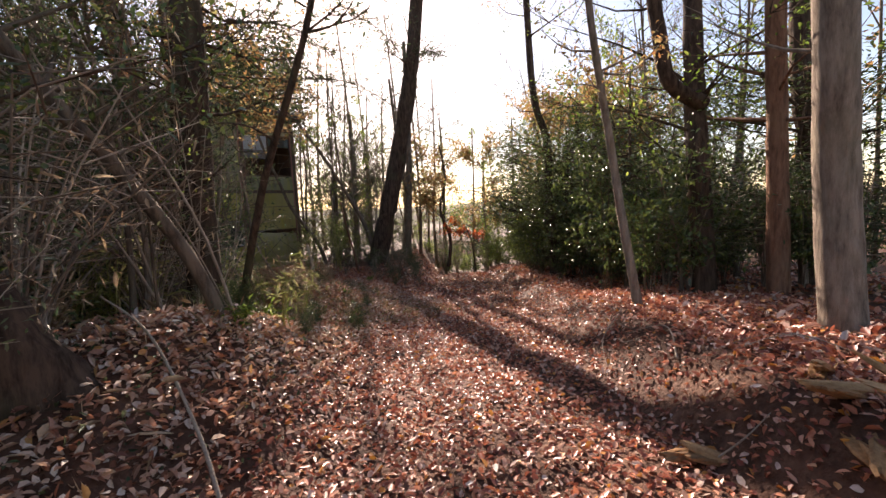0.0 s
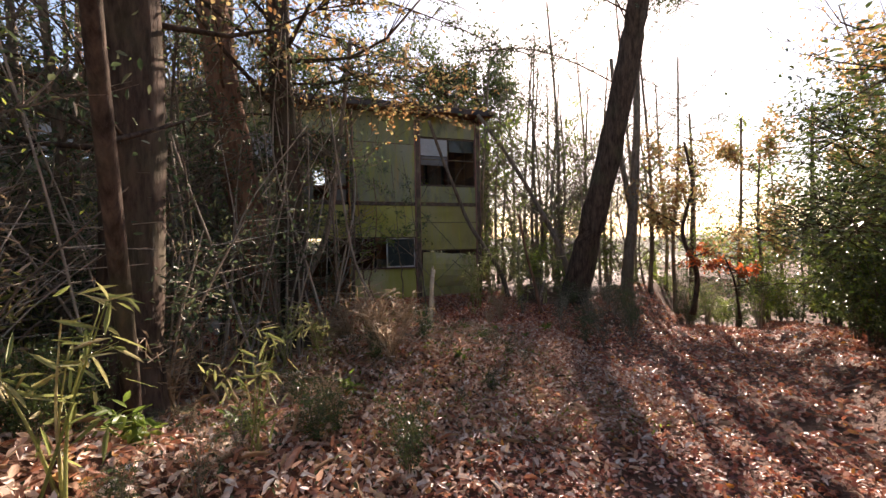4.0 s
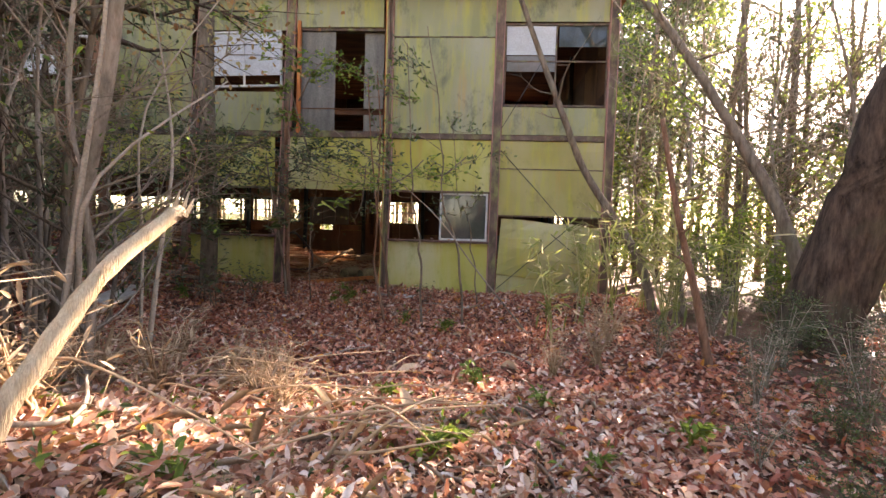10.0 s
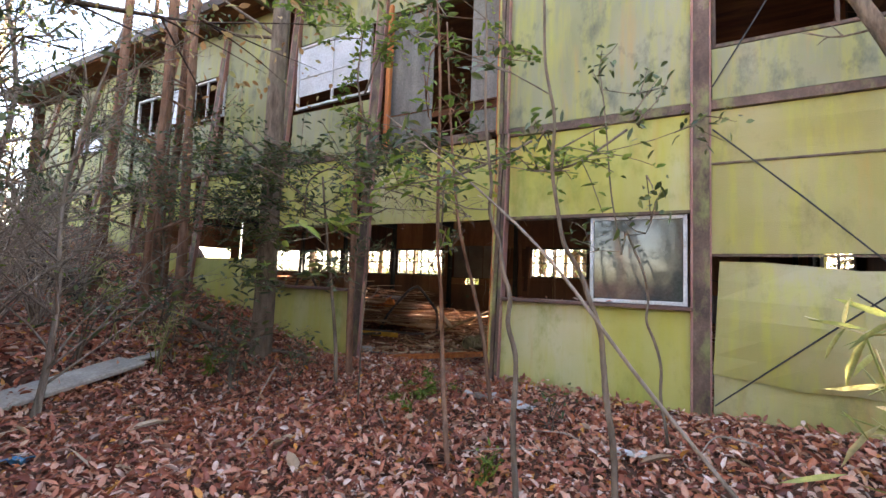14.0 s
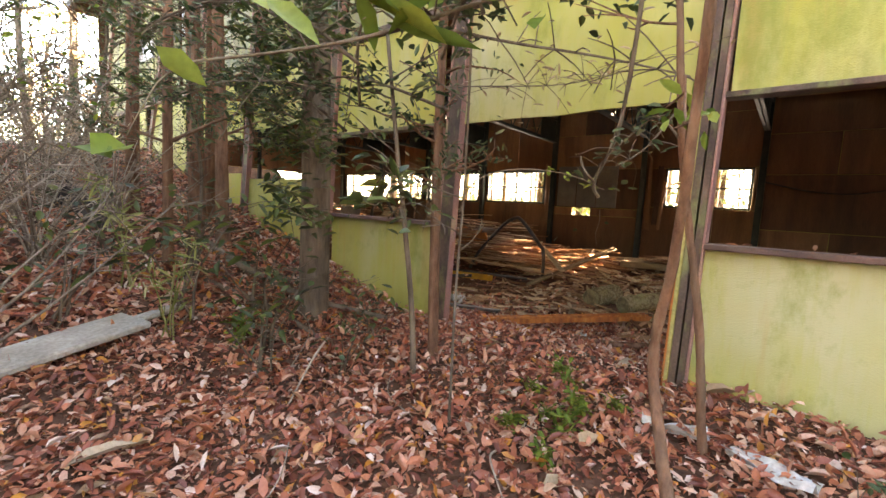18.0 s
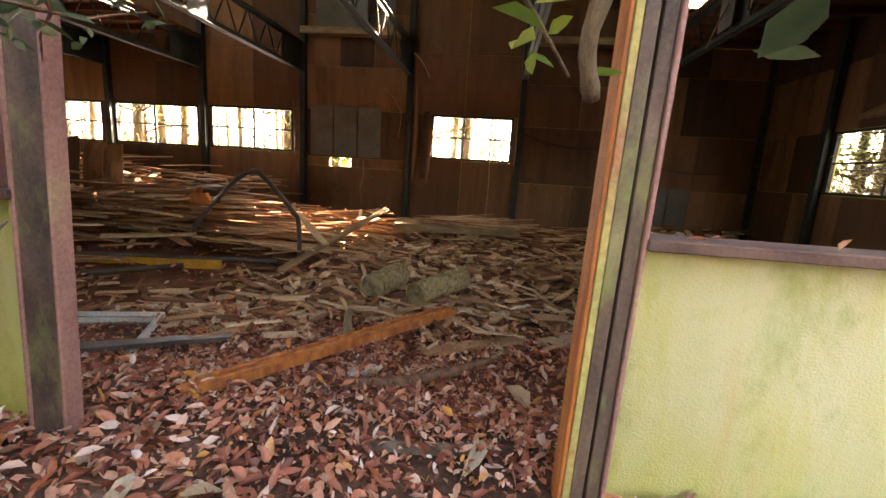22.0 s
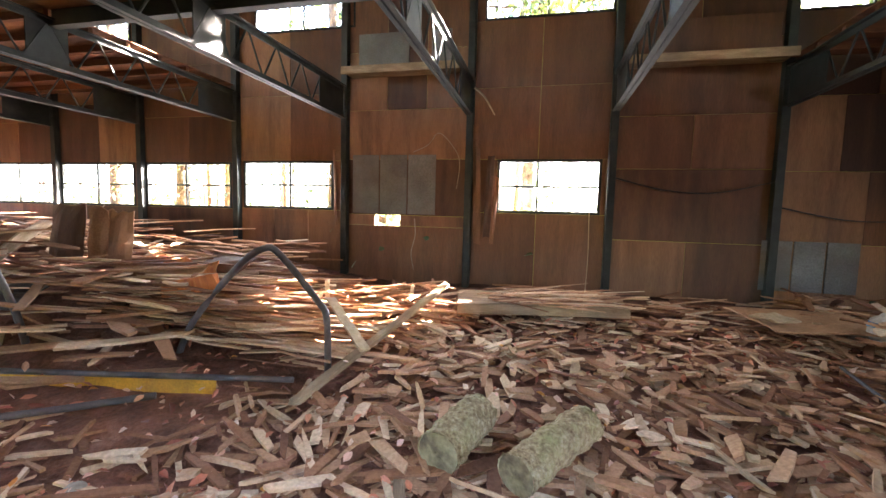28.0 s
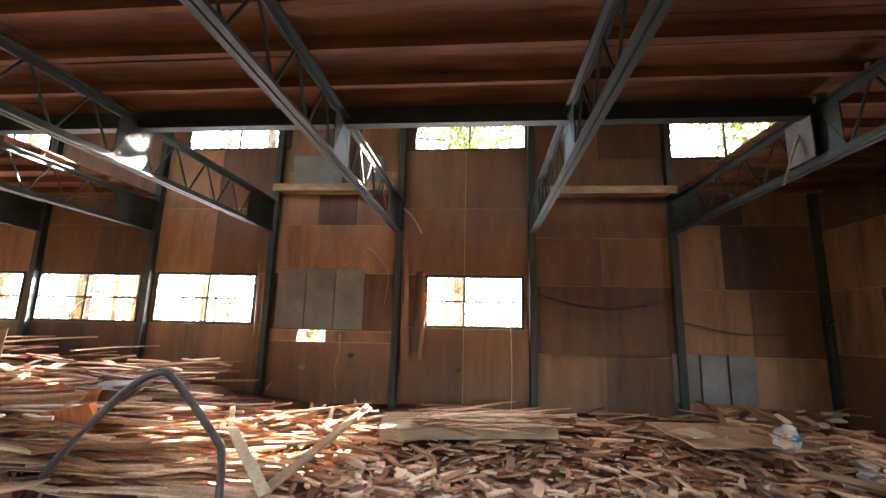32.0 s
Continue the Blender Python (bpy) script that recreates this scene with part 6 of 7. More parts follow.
for _ in range(1300):
    a, d = r5.uniform(0, 2 * np.pi), r5.uniform(13, 60)
    x, y = d * math.cos(a) - 1, d * math.sin(a) - 5
    v = -(x + 4.9) * 0.61 + (y + 14.5) * 0.79
    if (-14.5 < x < 5 and -1 < y < 8) or (abs(v) < 2.4 and (x + 4.9) * 0.79 + (y + 14.5) * 0.61 < 24):
        continue
    c = np.array([x, y, land_at(x, y) + 0.6])
    (up if r5.random() < 0.5 else ud).extend(c + r5.normal(0, 1, (50, 3)) * (1.1, 1.1, 0.55))
tagged(as_part("far_undergrowth", leaves_mesh("far_undergrowth", up, 0.3, 0.17, 0.09, 0.3, r5), M_GREEN), "green undergrowth in the wood beyond", "foliage", kind="stuff")
tagged(as_part("far_scrub", leaves_mesh("far_scrub", ud, 0.3, 0.17, 0.08, 0.3, r5), M_DULL), "grey-green scrub in the wood beyond", "foliage", kind="stuff")

# Sparse glossy seedlings on the slope beside the doorway.
broad = bush("broadleaf_seedling", "young evergreen with sparse glossy leaves", 4, 0.6, 0.5, 34, M_GREEN, 0.12, 0.05, 150, M_BARK_G, "broadleaf seedlings", category="plant", flat=0.65, m=on_land(-2.55, -1.35))
scatter(broad, [(-2.2, -1.6, 0.8), (-3.3, -1.7, 1.1), (-3.0, -1.25, 1.0), (-3.9, -1.4, 1.2), (-1.75, -1.25, 0.6), (-2.0, -0.75, 0.7), (-4.5, -1.9, 1.2), (0.9, -1.0, 0.5), (-3.5, -2.4, 1.0)], 51)
spray("leafy_branch", "bare crooked dead branch with dry leaf scraps above the doorway", [(-1.25, -0.95, 2.35), (-0.8, -0.9, 2.2), (-0.3, -0.85, 2.05), (0.1, -0.85, 1.9)], 26, 50, M_DRY, 0.05, 0.015, 151, 0.011, 0.22)
spray("leafy_branch", "thin hanging twigs below the upper boards", [(-1.7, -0.6, 2.15), (-1.2, -0.55, 2.1), (-0.6, -0.5, 2.05), (-0.2, -0.5, 2.12)], 30, 60, M_DRY, 0.07, 0.012, 152, 0.006, 0.2)

brush = grow("slender_tree", [(0, 0, 0), (0.15, 0, 1.3), (-0.05, 0.1, 3.0), (0.25, 0.1, 5.2)], 0.04, 0.012, M_BARK_G, "brushy young tree with small dull leaves", limbs=30, limb_from=0.2, limb_len=1.26, rise=0.5, twigs=7, leaf_n=1700, leaf_mat=M_DULL, leaf_len=0.065, leaf_wid=0.025, seed=118, group="brushy trees on the bank", parent_pose=on_land(-2.7, -4.9))
scatter(brush, [(-1.5, -4.4, 1.0), (-2.3, -4.3, 1.0), (-2.9, -7.6, 0.9), (-3.2, -4.0, 1.0), (-3.0, -6.4, 1.0), (-4.0, -9.8, 0.8), (-8.0, -3.4, 1.0), (-6.3, -1.5, 0.8), (-4.8, -1.0, 0.6), (8.6, 2.0, 1.1), (9.6, 3.4, 1.2), (11.5, 4.5, 1.3), (10.5, 1.0, 1.2), (12.8, 2.2, 1.3)], 53)

# Pale dead brush on the rising ground before the far wall.
dead = bush("dead_brush", "pale brown tangle of dead whippy brush", 30, 1.5, 0.95, 260, M_DRY, 0.09, 0.014, 190, M_TWIG, "dead brush by the wall", m=on_land(-3.9, -3.1), splay=1.2)
scatter(dead, [(-4.6, -2.4, 0.7), (-6.2, -2.1, 0.9), (-5.6, -4.4, 0.8), (-7.0, -3.0, 0.9), (-4.6, -9.0, 1.2), (-5.4, -9.9, 1.3), (-4.2, -7.6, 1.2), (-5.2, -7.4, 1.4), (-3.5, -6.4, 1.0), (-4.9, -10.9, 1.1), (-6.0, -10.8, 1.4), (-6.4, -8.9, 1.5), (-3.6, -8.9, 0.9), (-4.0, -5.4, 1.2), (-5.6, -1.6, 0.7), (-7.4, -1.8, 0.9), (-8.4, -1.2, 1.0)], 191)

# Limbs of the bank's trees that reach across before the roof.
for k, (pts, mat, ll) in enumerate((
    ([(-1.7, -5.1, 4.3), (-1.0, -5.3, 4.3), (-0.2, -5.4, 4.5), (0.9, -5.4, 4.3)], M_DULL, 0.07),
    ([(-1.7, -5.1, 5.2), (-0.6, -4.8, 5.2), (0.6, -4.6, 5.0), (1.8, -4.5, 4.7)], M_AUTUMN, 0.07),
    ([(-1.7, -5.1, 5.8), (-0.4, -4.6, 6.2), (1.2, -4.2, 6.2), (2.6, -4.0, 6.0)], M_DULL, 0.075),
    ([(-2.6, -5.2, 5.0), (-3.4, -5.6, 5.0), (-4.0, -6.0, 4.7)], M_DULL, 0.07),
    ([(-2.9, -8.4, 4.4), (-1.8, -8.1, 5.0), (-0.7, -7.8, 5.3), (0.4, -7.4, 5.2)], M_DULL, 0.065),
    ([(-2.9, -8.4, 6.0), (-1.6, -8.0, 6.6), (-0.2, -7.4, 6.9), (1.2, -6.8, 6.6)], M_AUTUMN, 0.07),
    ([(5.9, -4.1, 5.4), (4.6, -3.8, 6.0), (3.4, -3.6, 6.2), (2.2, -3.4, 6.0)], M_DULL, 0.08),
    ([(6.0, -4.3, 6.6), (4.9, -4.8, 7.2), (3.6, -5.2, 7.4), (2.4, -5.6, 7.2)], M_DULL, 0.08),
    ([(6.1, -4.5, 7.2), (7.2, -4.2, 7.8), (8.2, -3.8, 8.0)], M_DULL, 0.08),
)):
    spray("overhanging_branch", "thin leafy limb reaching out before the roof", pts, 55, 620, mat, ll, ll * 0.5, 160 + k, 0.022, 0.6, M_BARK)
# Tall trees added behind the house, leafy only high up, to block sun.
for k, (x, y) in enumerate(((2.7, 11.0), (-1.3, 11.2), (-5.2, 11.4), (6.6, 11.0), (7.4, 11.6), (8.5, 9.9), (9.7, 11.2))):
    grow("tall_evergreen", [(x, y, 0.0), (x, y, 4.0), (x + 0.2, y, 8.0), (x, y, 12.0)], 0.16, 0.07, M_BARK, "tall evergreen added behind the house to block sun, leafy only above", limbs=48, limb_from=0.4, limb_len=2.3, twigs=6, leaf_n=6500, leaf_mat=M_GREEN, leaf_len=0.17, leaf_wid=0.1, seed=180 + k, group="trees behind the house")
# ---- inside: things on the floor ----
def floor_at(x, y, up=0.0):
    return land_at(x, y) + 0.05 * noise.noise(Vector((x * 0.9, y * 0.9, 0))) + 0.03 * noise.noise(Vector((x * 2.7, y * 2.7, 5))) + up


def tinted(a, b, m):
    """A pose at a with its x axis towards b, raised to lie on m metres of thickness."""
    a, b = Vector(a), Vector(b)
    d = (b - a).normalized()
    s = Vector((0, 0, 1)).cross(d).normalized()
    return Matrix.Translation(a + Vector((0, 0, m))) @ Matrix((d, s, d.cross(s))).transposed().to_4x4()


def lumber(name, label, a, b, w, h, mat, category="timber", notch=False, group=""):
    """A sawn length from a to b with split ends."""
    ln = (Vector(b) - Vector(a)).length
    ob = thing(name, label, category, tinted(a, b, 0), group)
    r = random.Random(int(abs(a[0] * 91 + a[1] * 37)))
    verts, faces, n = [], [], 8
    for i in range(n + 1):
        x = ln * i / n + (r.uniform(-0.03, 0.03) if i in (0, n) else 0)
        dw, dh = r.uniform(-0.004, 0.004), r.uniform(-0.003, 0.003)
        for y, z in ((-w / 2, 0), (w / 2, 0), (w / 2, h), (-w / 2, h)):
            verts.append((x + (r.uniform(-0.03, 0.03) if i in (0, n) else 0), y + dw, z + dh))
    for i in range(n):
        for s in range(4):
            t = (s + 1) % 4
            faces.append((4 * i + s, 4 * i + t, 4 * i + 4 + t, 4 * i + 4 + s))
    faces += [(3, 2, 1, 0), (4 * n, 4 * n + 1, 4 * n + 2, 4 * n + 3)]
    as_part("board", mesh_of("board", verts, faces), mat, ob)
    if notch:
        part("rib", block(0.03, ln - 0.04, -w / 2 - 0.006, -w / 2 + 0.012, h, h + 0.022, 0.003), mat, ob)
        part("rib", block(0.05, ln - 0.02, w / 2 - 0.014, w / 2 + 0.004, h, h + 0.018, 0.003), mat, ob)
    return ob


def log(a, b, r0, seed):
    """A short cut log with lichened bark and checked ends."""
    line = spline([a, ((a[0] + b[0]) / 2, (a[1] + b[1]) / 2, (a[2] + b[2]) / 2 + 0.005), b], 10)
    ob = thing("cut_log", "short cut log with pale lichened bark lying on wood chips", "log", group="pair of logs")
    line = spline(line, 40)
    v, f = tube(line, [r0 * (1 + 0.03 * math.sin(i * 0.6 + seed)) for i in range(len(line))], 36, 0.12, cap=False)
    axis = (Vector(b) - Vector(a)).normalized()
    for i, p in enumerate(v):
        p = Vector(p)
        out = p - Vector(a) - axis * (p - Vector(a)).dot(axis)
        ridge = noise.noise(out * 42 + axis * (p - Vector(a)).dot(axis) * 9 + Vector((seed, 0, 0)))
        v[i] = tuple(p + out * (0.14 * abs(ridge) + 0.05 * noise.noise(p * 70) - 0.05))
    as_part("bark", mesh_of("bark", v, f, True), M_LOG, ob)
    d = Vector(b) - Vector(a)
    d.normalize()
    for end, s in ((a, -1), (b, 1)):
        cv, cf = [], []
        q = d.to_track_quat("Z", "Y")
        for ring, rr in enumerate((1.0, 0.72, 0.4, 0.12)):
            for k in range(16):
                w = k * math.pi / 8
                p = q @ Vector((math.cos(w) * r0 * 0.98 * rr, math.sin(w) * r0 * 0.98 * rr, 0))
                cv.append(tuple(Vector(end) + p + d * (s * 0.004 * (1 - rr) + 0.003 * math.sin(3 * w + ring))))
        for ring in range(3):
            for k in range(16):
                m = (k + 1) % 16
                cf.append((ring * 16 + k, ring * 16 + m, ring * 16 + 16 + m, ring * 16 + 16 + k))
        cf.append(tuple(48 + k for k in range(16)))
        as_part("cut_end", mesh_of("cut_end", cv, cf), M_LOGEND, ob, "darkened cut end")
    return ob


log((-1.35, 2.27, 0.21), (-1.205, 2.73, 0.24), 0.12, 1)
log((-0.945, 2.19, 0.21), (-0.585, 2.72, 0.26), 0.107, 2)
lumber("orange_beam", "rust-orange channelled timber lying across the leaves", (-1.66, 0.34, floor_at(-1.66, 0.34) + 0.0), (-0.6, 1.95, floor_at(-0.6, 1.95) + 0.09), 0.085, 0.05, M_ORANGE, "beam", True)
lumber("grey_lath", "thin grey metal lath among the chips", (-0.27, 2.15, 0.1), (0.03, 2.37, 0.14), 0.03, 0.02, M_ALU, "lath")
lumber("dark_beam", "charred dark beam lying inwards from the post", (-0.02, 1.11, -0.05), (0.04, 2.29, 0.08), 0.07, 0.05, M_RUST, "beam")
lumber("dark_board", "long weathered grey-brown board lying on the heap of laths", (-2.43, 2.6, 0.16), (-1.88, 4.74, 0.66), 0.08, 0.03, M_GREYWOOD, "bar")
lumber("pale_board", "pale broken board standing out of the heap", (-2.85, 3.9, 0.62), (-2.2, 3.26, 0.36), 0.085, 0.022, M_BROKEN, "board")
lumber("upright_board", "pale split board standing out of the laths", (-3.1, 4.33, 0.25), (-3.12, 4.37, 0.69), 0.05, 0.02, M_BROKEN, "board")
lumber("orange_board", "short rust-orange broken board on the far heap", (-4.4, 3.58, 0.56), (-3.84, 3.62, 0.68), 0.05, 0.15, M_ORANGE, "board")
lumber("moss_pole", "mossy half-rotten pole on the leaves", (-3.15, 0.52, -0.05), (-2.02, 1.46, 0.02), 0.06, 0.05, M_LOG, "pole")
for label, a, b, w, h, mat in (
    ("short grey plank end on the leaves", (-1.51, 2.14), (-1.26, 1.36), 0.06, 0.02, M_GREYWOOD),
    ("brown broken board inside the doorway", (-0.7, 1.35), (-0.08, 1.65), 0.1, 0.025, M_WOOD),
    ("pale split board inside the doorway", (0.13, 1.65), (0.73, 1.99), 0.13, 0.03, M_BROKEN),
    ("tan half-round slab of wood", (0.41, 1.64), (1.06, 1.69), 0.11, 0.05, M_WOOD),
    ("long brown lath across the chips", (0.1, 2.49), (1.37, 2.74), 0.05, 0.02, M_WOOD),
    ("thin board behind the logs", (-1.87, 2.03), (-1.3, 2.3), 0.07, 0.02, M_WOOD),
    ("dark wet plank on the leaves", (-2.65, 0.66), (-2.05, 1.2), 0.09, 0.03, M_RUST),
    ("brown lath before the logs", (-1.06, 2.02), (-0.62, 1.86), 0.05, 0.02, M_WOOD),
    ("pale splinter of board on the chips", (0.31, 2.05), (0.94, 2.3), 0.06, 0.02, M_BROKEN),
):
    lumber("broken_board", label, (*a, floor_at(*a) + 0.03), (*b, floor_at(*b) + 0.045), w, h, mat, "board", group="broken boards on the floor")
fallen_pole = thing("bark_branch", "bark-covered brown branch lying among the leaves", "branch")
as_part("stem", tube_mesh("stem", [(-1.04, 0.69, floor_at(-1.04, 0.69) + 0.03), (-0.72, 0.9, floor_at(-0.72, 0.9) + 0.04), (-0.4, 1.2, floor_at(-0.4, 1.2) + 0.03), (-0.05, 1.6, floor_at(-0.05, 1.6) + 0.02)], 0.035, 0.03, 9, wobble=0.15), M_BARK_R, fallen_pole)
lumber("root_pole", "grey rotten pole lying across the threshold", (-1.65, 0.06, 0.12), (-0.25, 0.26, 0.15), 0.05, 0.04, M_BARK_G, "pole")

# The white window frame on the leaves.
wf = thing("fallen_window_frame", "white window frame fallen on the leaves", "window frame")
for a, b in (((-2.7, 1.42, 0.1), (-2.32, 0.62, 0.08)), ((-2.68, 1.42, 0.1), (-3.5, 1.1, 0.13)), ((-2.7, 1.35, 0.08), (-3.5, 1.02, 0.11))):
    v, f = tube([a, b], [0.026, 0.026], 4)
    as_part("rail", mesh_of("rail", v, f), M_ALU, wf)

# Bent pipes and the yellow-taped bar.
for label, pts, r in (
    ("dark pipe bent into a hoop above the heap", [(-3.94, 3.2, 0.05), (-3.76, 3.2, 0.45), (-3.3, 3.2, 0.96), (-3.05, 3.2, 1.13), (-2.9, 3.2, 1.09), (-2.57, 3.2, 0.74), (-2.49, 3.2, 0.6), (-2.48, 3.2, 0.15)], 0.028),
    ("dark pipe bent into a hoop beside the boards", [(-6.2, 2.75, 0.25), (-6.1, 2.8, 1.15), (-5.88, 2.85, 1.38), (-5.65, 2.85, 1.2), (-5.25, 2.85, 0.6), (-5.08, 2.85, 0.15)], 0.028),
    ("long dark pipe lying across the heap", [(-5.51, 2.24, 0.22), (-3.97, 2.58, 0.22), (-2.6, 2.91, 0.21)], 0.022),
    ("dark pipe end sticking up", [(-4.97, 1.46, 0.14), (-4.02, 2.0, 0.16), (-3.3, 2.42, 0.21)], 0.024),
):
    p = thing("bent_pipe", label, "pipe", group="bent pipes")
    as_part("pipe", tube_mesh("pipe", pts, r, r, 8, 26), M_RUST, p)
tape = thing("yellow_strip", "torn yellow strip hanging from a pipe", "strip")
verts = []
for i in range(19):
    t = i / 18
    x, y = -5.3 + 2.19 * t, 2.27 + 0.5 * t
    w = 0.06 + 0.035 * abs(math.sin(5.1 * t)) + (0.04 if 0.7 < t < 0.95 else 0)
    verts += [(x, y - 0.03, 0.21), (x, y - 0.036 - 0.01 * math.sin(9 * t), 0.21 - w)]
me = mesh_of("strip", verts + [(a, b - 0.004, c) for a, b, c in verts], [(2 * i, 2 * i + 1, 2 * i + 3, 2 * i + 2) for i in range(18)] + [(38 + 2 * i, 38 + 2 * i + 2, 38 + 2 * i + 3, 38 + 2 * i + 1) for i in range(18)])
as_part("strip", me, M_YELLOW, tape)


def crate_lid(name, label, corner, along_dir, across_dir, la, lb, th, boards, mat, z, rise=0.0):
    """A boarded panel: rim boards round it and planks on top."""
    d = Vector((*Vector(along_dir).normalized(), rise)).normalized()
    s = Vector((*across_dir, 0)).normalized()
    up = d.cross(s)
    m = Matrix((d, s, up if up.z > 0 else -up)).transposed().to_4x4()
    ob = thing(name, label, "panel", Matrix.Translation((*corner, z)) @ m)
    for a in (0, lb - 0.03):
        part("rim", block(0, la, a, a + 0.03, 0, th), mat, ob)
    for a in (0.002, la - 0.032):
        part("rim", block(a, a + 0.03, 0.03, lb - 0.03, 0.002, th - 0.002), mat, ob)
    r = random.Random(len(name))
    for k in range(boards):
        a, b = lb * k / boards, lb * (k + 1) / boards
        part("plank", block(0.01, la - 0.01 - r.uniform(0, 0.02), a + 0.004, b - 0.004, th, th + 0.014 + r.uniform(0, 0.006), 0.002), mat, ob)
    return ob


crate_lid("boarded_panel", "weathered boarded door panel lying on rubbish", (1.188, 2.1), (0.105, 0.86), (0.86, -0.105), 0.87, 1.12, 0.085, 6, M_GREYWOOD, 0.295, 0.135)
sup = thing("crate", "whitish crate under the boarded panel", "crate")
for k in range(4):
    part("side_board", block(1.21 + 0.27 * k, 1.475 + 0.27 * k, 2.14 - 0.04 * k, 2.165 - 0.04 * k, 0.0, 0.285 - 0.004 * k), M_CONC, sup)
part("side", block(1.21, 1.24, 2.17, 2.85, 0.0, 0.28), M_CONC, sup)
part("base", block(1.25, 2.27, 2.17, 2.85, 0.0, 0.24), M_GREYWOOD, sup)
crate_lid("boarded_panel", "grey boarded panel lying flat, covered in splinters", (-1.75, 4.7), (1.83, 0.36), (-0.36, 1.83), 1.86, 0.85, 0.09, 6, M_GREYWOOD, 0.37)

# Sheets, papers, a bag and a cable on the right.
for label, cx, cy, z, w, h, turn, tilt, mat, nm in (
    ("dark warped sheet lying on the heap", 1.8, 5.2, 0.45, 1.3, 0.8, 14, 3, M_WOOD, "warped_sheet"),
    ("brown torn board on a dark sheet", 1.38, 4.98, 0.5, 0.4, 0.25, 35, 5, M_BROKEN, "torn_board"),
    ("pale sheet of board among rubbish", 3.15, 3.12, 0.46, 0.9, 0.6, -20, 2, M_CONC, "pale_sheet"),
    ("open newspaper on the rubbish", 3.0, 3.5, 0.55, 0.46, 0.34, 25, 6, M_PAPER, "newspaper"),
    ("white paper sheet with grey print", 2.42, 3.78, 0.5, 0.42, 0.22, -12, 8, M_PAPER, "paper_sheet"),
    ("pinkish paper sheet on the rubbish", 2.58, 3.47, 0.48, 0.36, 0.18, -10, -6, M_PAPER, "paper_sheet"),
    ("grey plank among the papers", 2.3, 3.8, 0.41, 1.1, 0.2, -36, 2, M_GREYWOOD, "loose_plank"),
    ("pale board lying before the gable", 3.4, 2.6, 0.38, 1.0, 0.45, 30, 3, M_GREYWOOD, "loose_board"),
):
    ob = thing(nm, label, "sheet", pose(cx, cy, z, tilt, tilt * 0.5, turn))
    me = bent_sheet(w, h, 0.006 if "paper" in nm else 0.014, 8, 6, 0.04, 0.03, 0.02, int(cx * 10 + cy))
    as_part("sheet", me, mat, ob, "", pose(-w / 2, h / 2, 0, 90, 0, 0))
    if "paper" in nm:
        for k in range(5):
            part("print_line", block(-w * 0.4, w * (0.38 - 0.1 * (k % 2)), -h * 0.35 + k * h * 0.15, -h * 0.35 + k * h * 0.15 + 0.012, 0.045, 0.047, 0), M_GREY, ob)
bag = thing("plastic_bag", "crumpled white and blue plastic bag", "bag", pose(2.24, 4.95, 0.42))
for nm, mat, r, z in (("bag_body", M_PAPER, 0.11, 0.07), ("blue_print", M_BLUE, 0.112, 0.1)):
    bm = bmesh.new()
    bmesh.ops.create_icosphere(bm, subdivisions=3, radius=r)
    for v in bm.verts:
        v.co *= 1 + 0.25 * noise.noise(v.co * 16)
        v.co.z = v.co.z * (1.3 if nm == "bag_body" else 0.55) + z
    part(nm, bm, mat, bag)
for k, (x, y) in enumerate(((2.35, 4.3), (2.6, 4.45), (2.8, 4.8), (3.1, 4.4), (2.2, 5.2), (2.9, 5.5), (-3.05, 1.72), (-2.95, 1.66))):
    wad = thing("crumpled_wrapper", "crumpled pale wrapper among the rubbish", "wrapper", pose(x, y, floor_at(x, y) + (0.12 if x > 0 else 0.03), 0, 0, 40 * k), "wrappers")
    bm = bmesh.new()
    bmesh.ops.create_icosphere(bm, subdivisions=3, radius=0.05 if x < 0 else 0.1)
    for v in bm.verts:
        v.co *= 1 + 0.5 * noise.noise(v.co * 14 + Vector((k, 0, 0)))
        v.co.z *= 0.5
    part("wad", bm, M_PAPER if k % 2 else M_CONC, wad)
cable = thing("black_cable", "thick black cable curving over the wood chips", "cable")
as_part("cable", tube_mesh("cable", [(-0.06, 2.4, 0.1), (0.18, 2.28, 0.13), (0.5, 2.28, 0.14), (0.82, 2.4, 0.15), (1.06, 2.6, 0.16), (1.16, 2.82, 0.18), (1.24, 3.1, 0.22), (1.4, 3.5, 0.26), (1.5, 4.2, 0.3)], 0.014, 0.014, 8, 40), M_BLACK, cable)

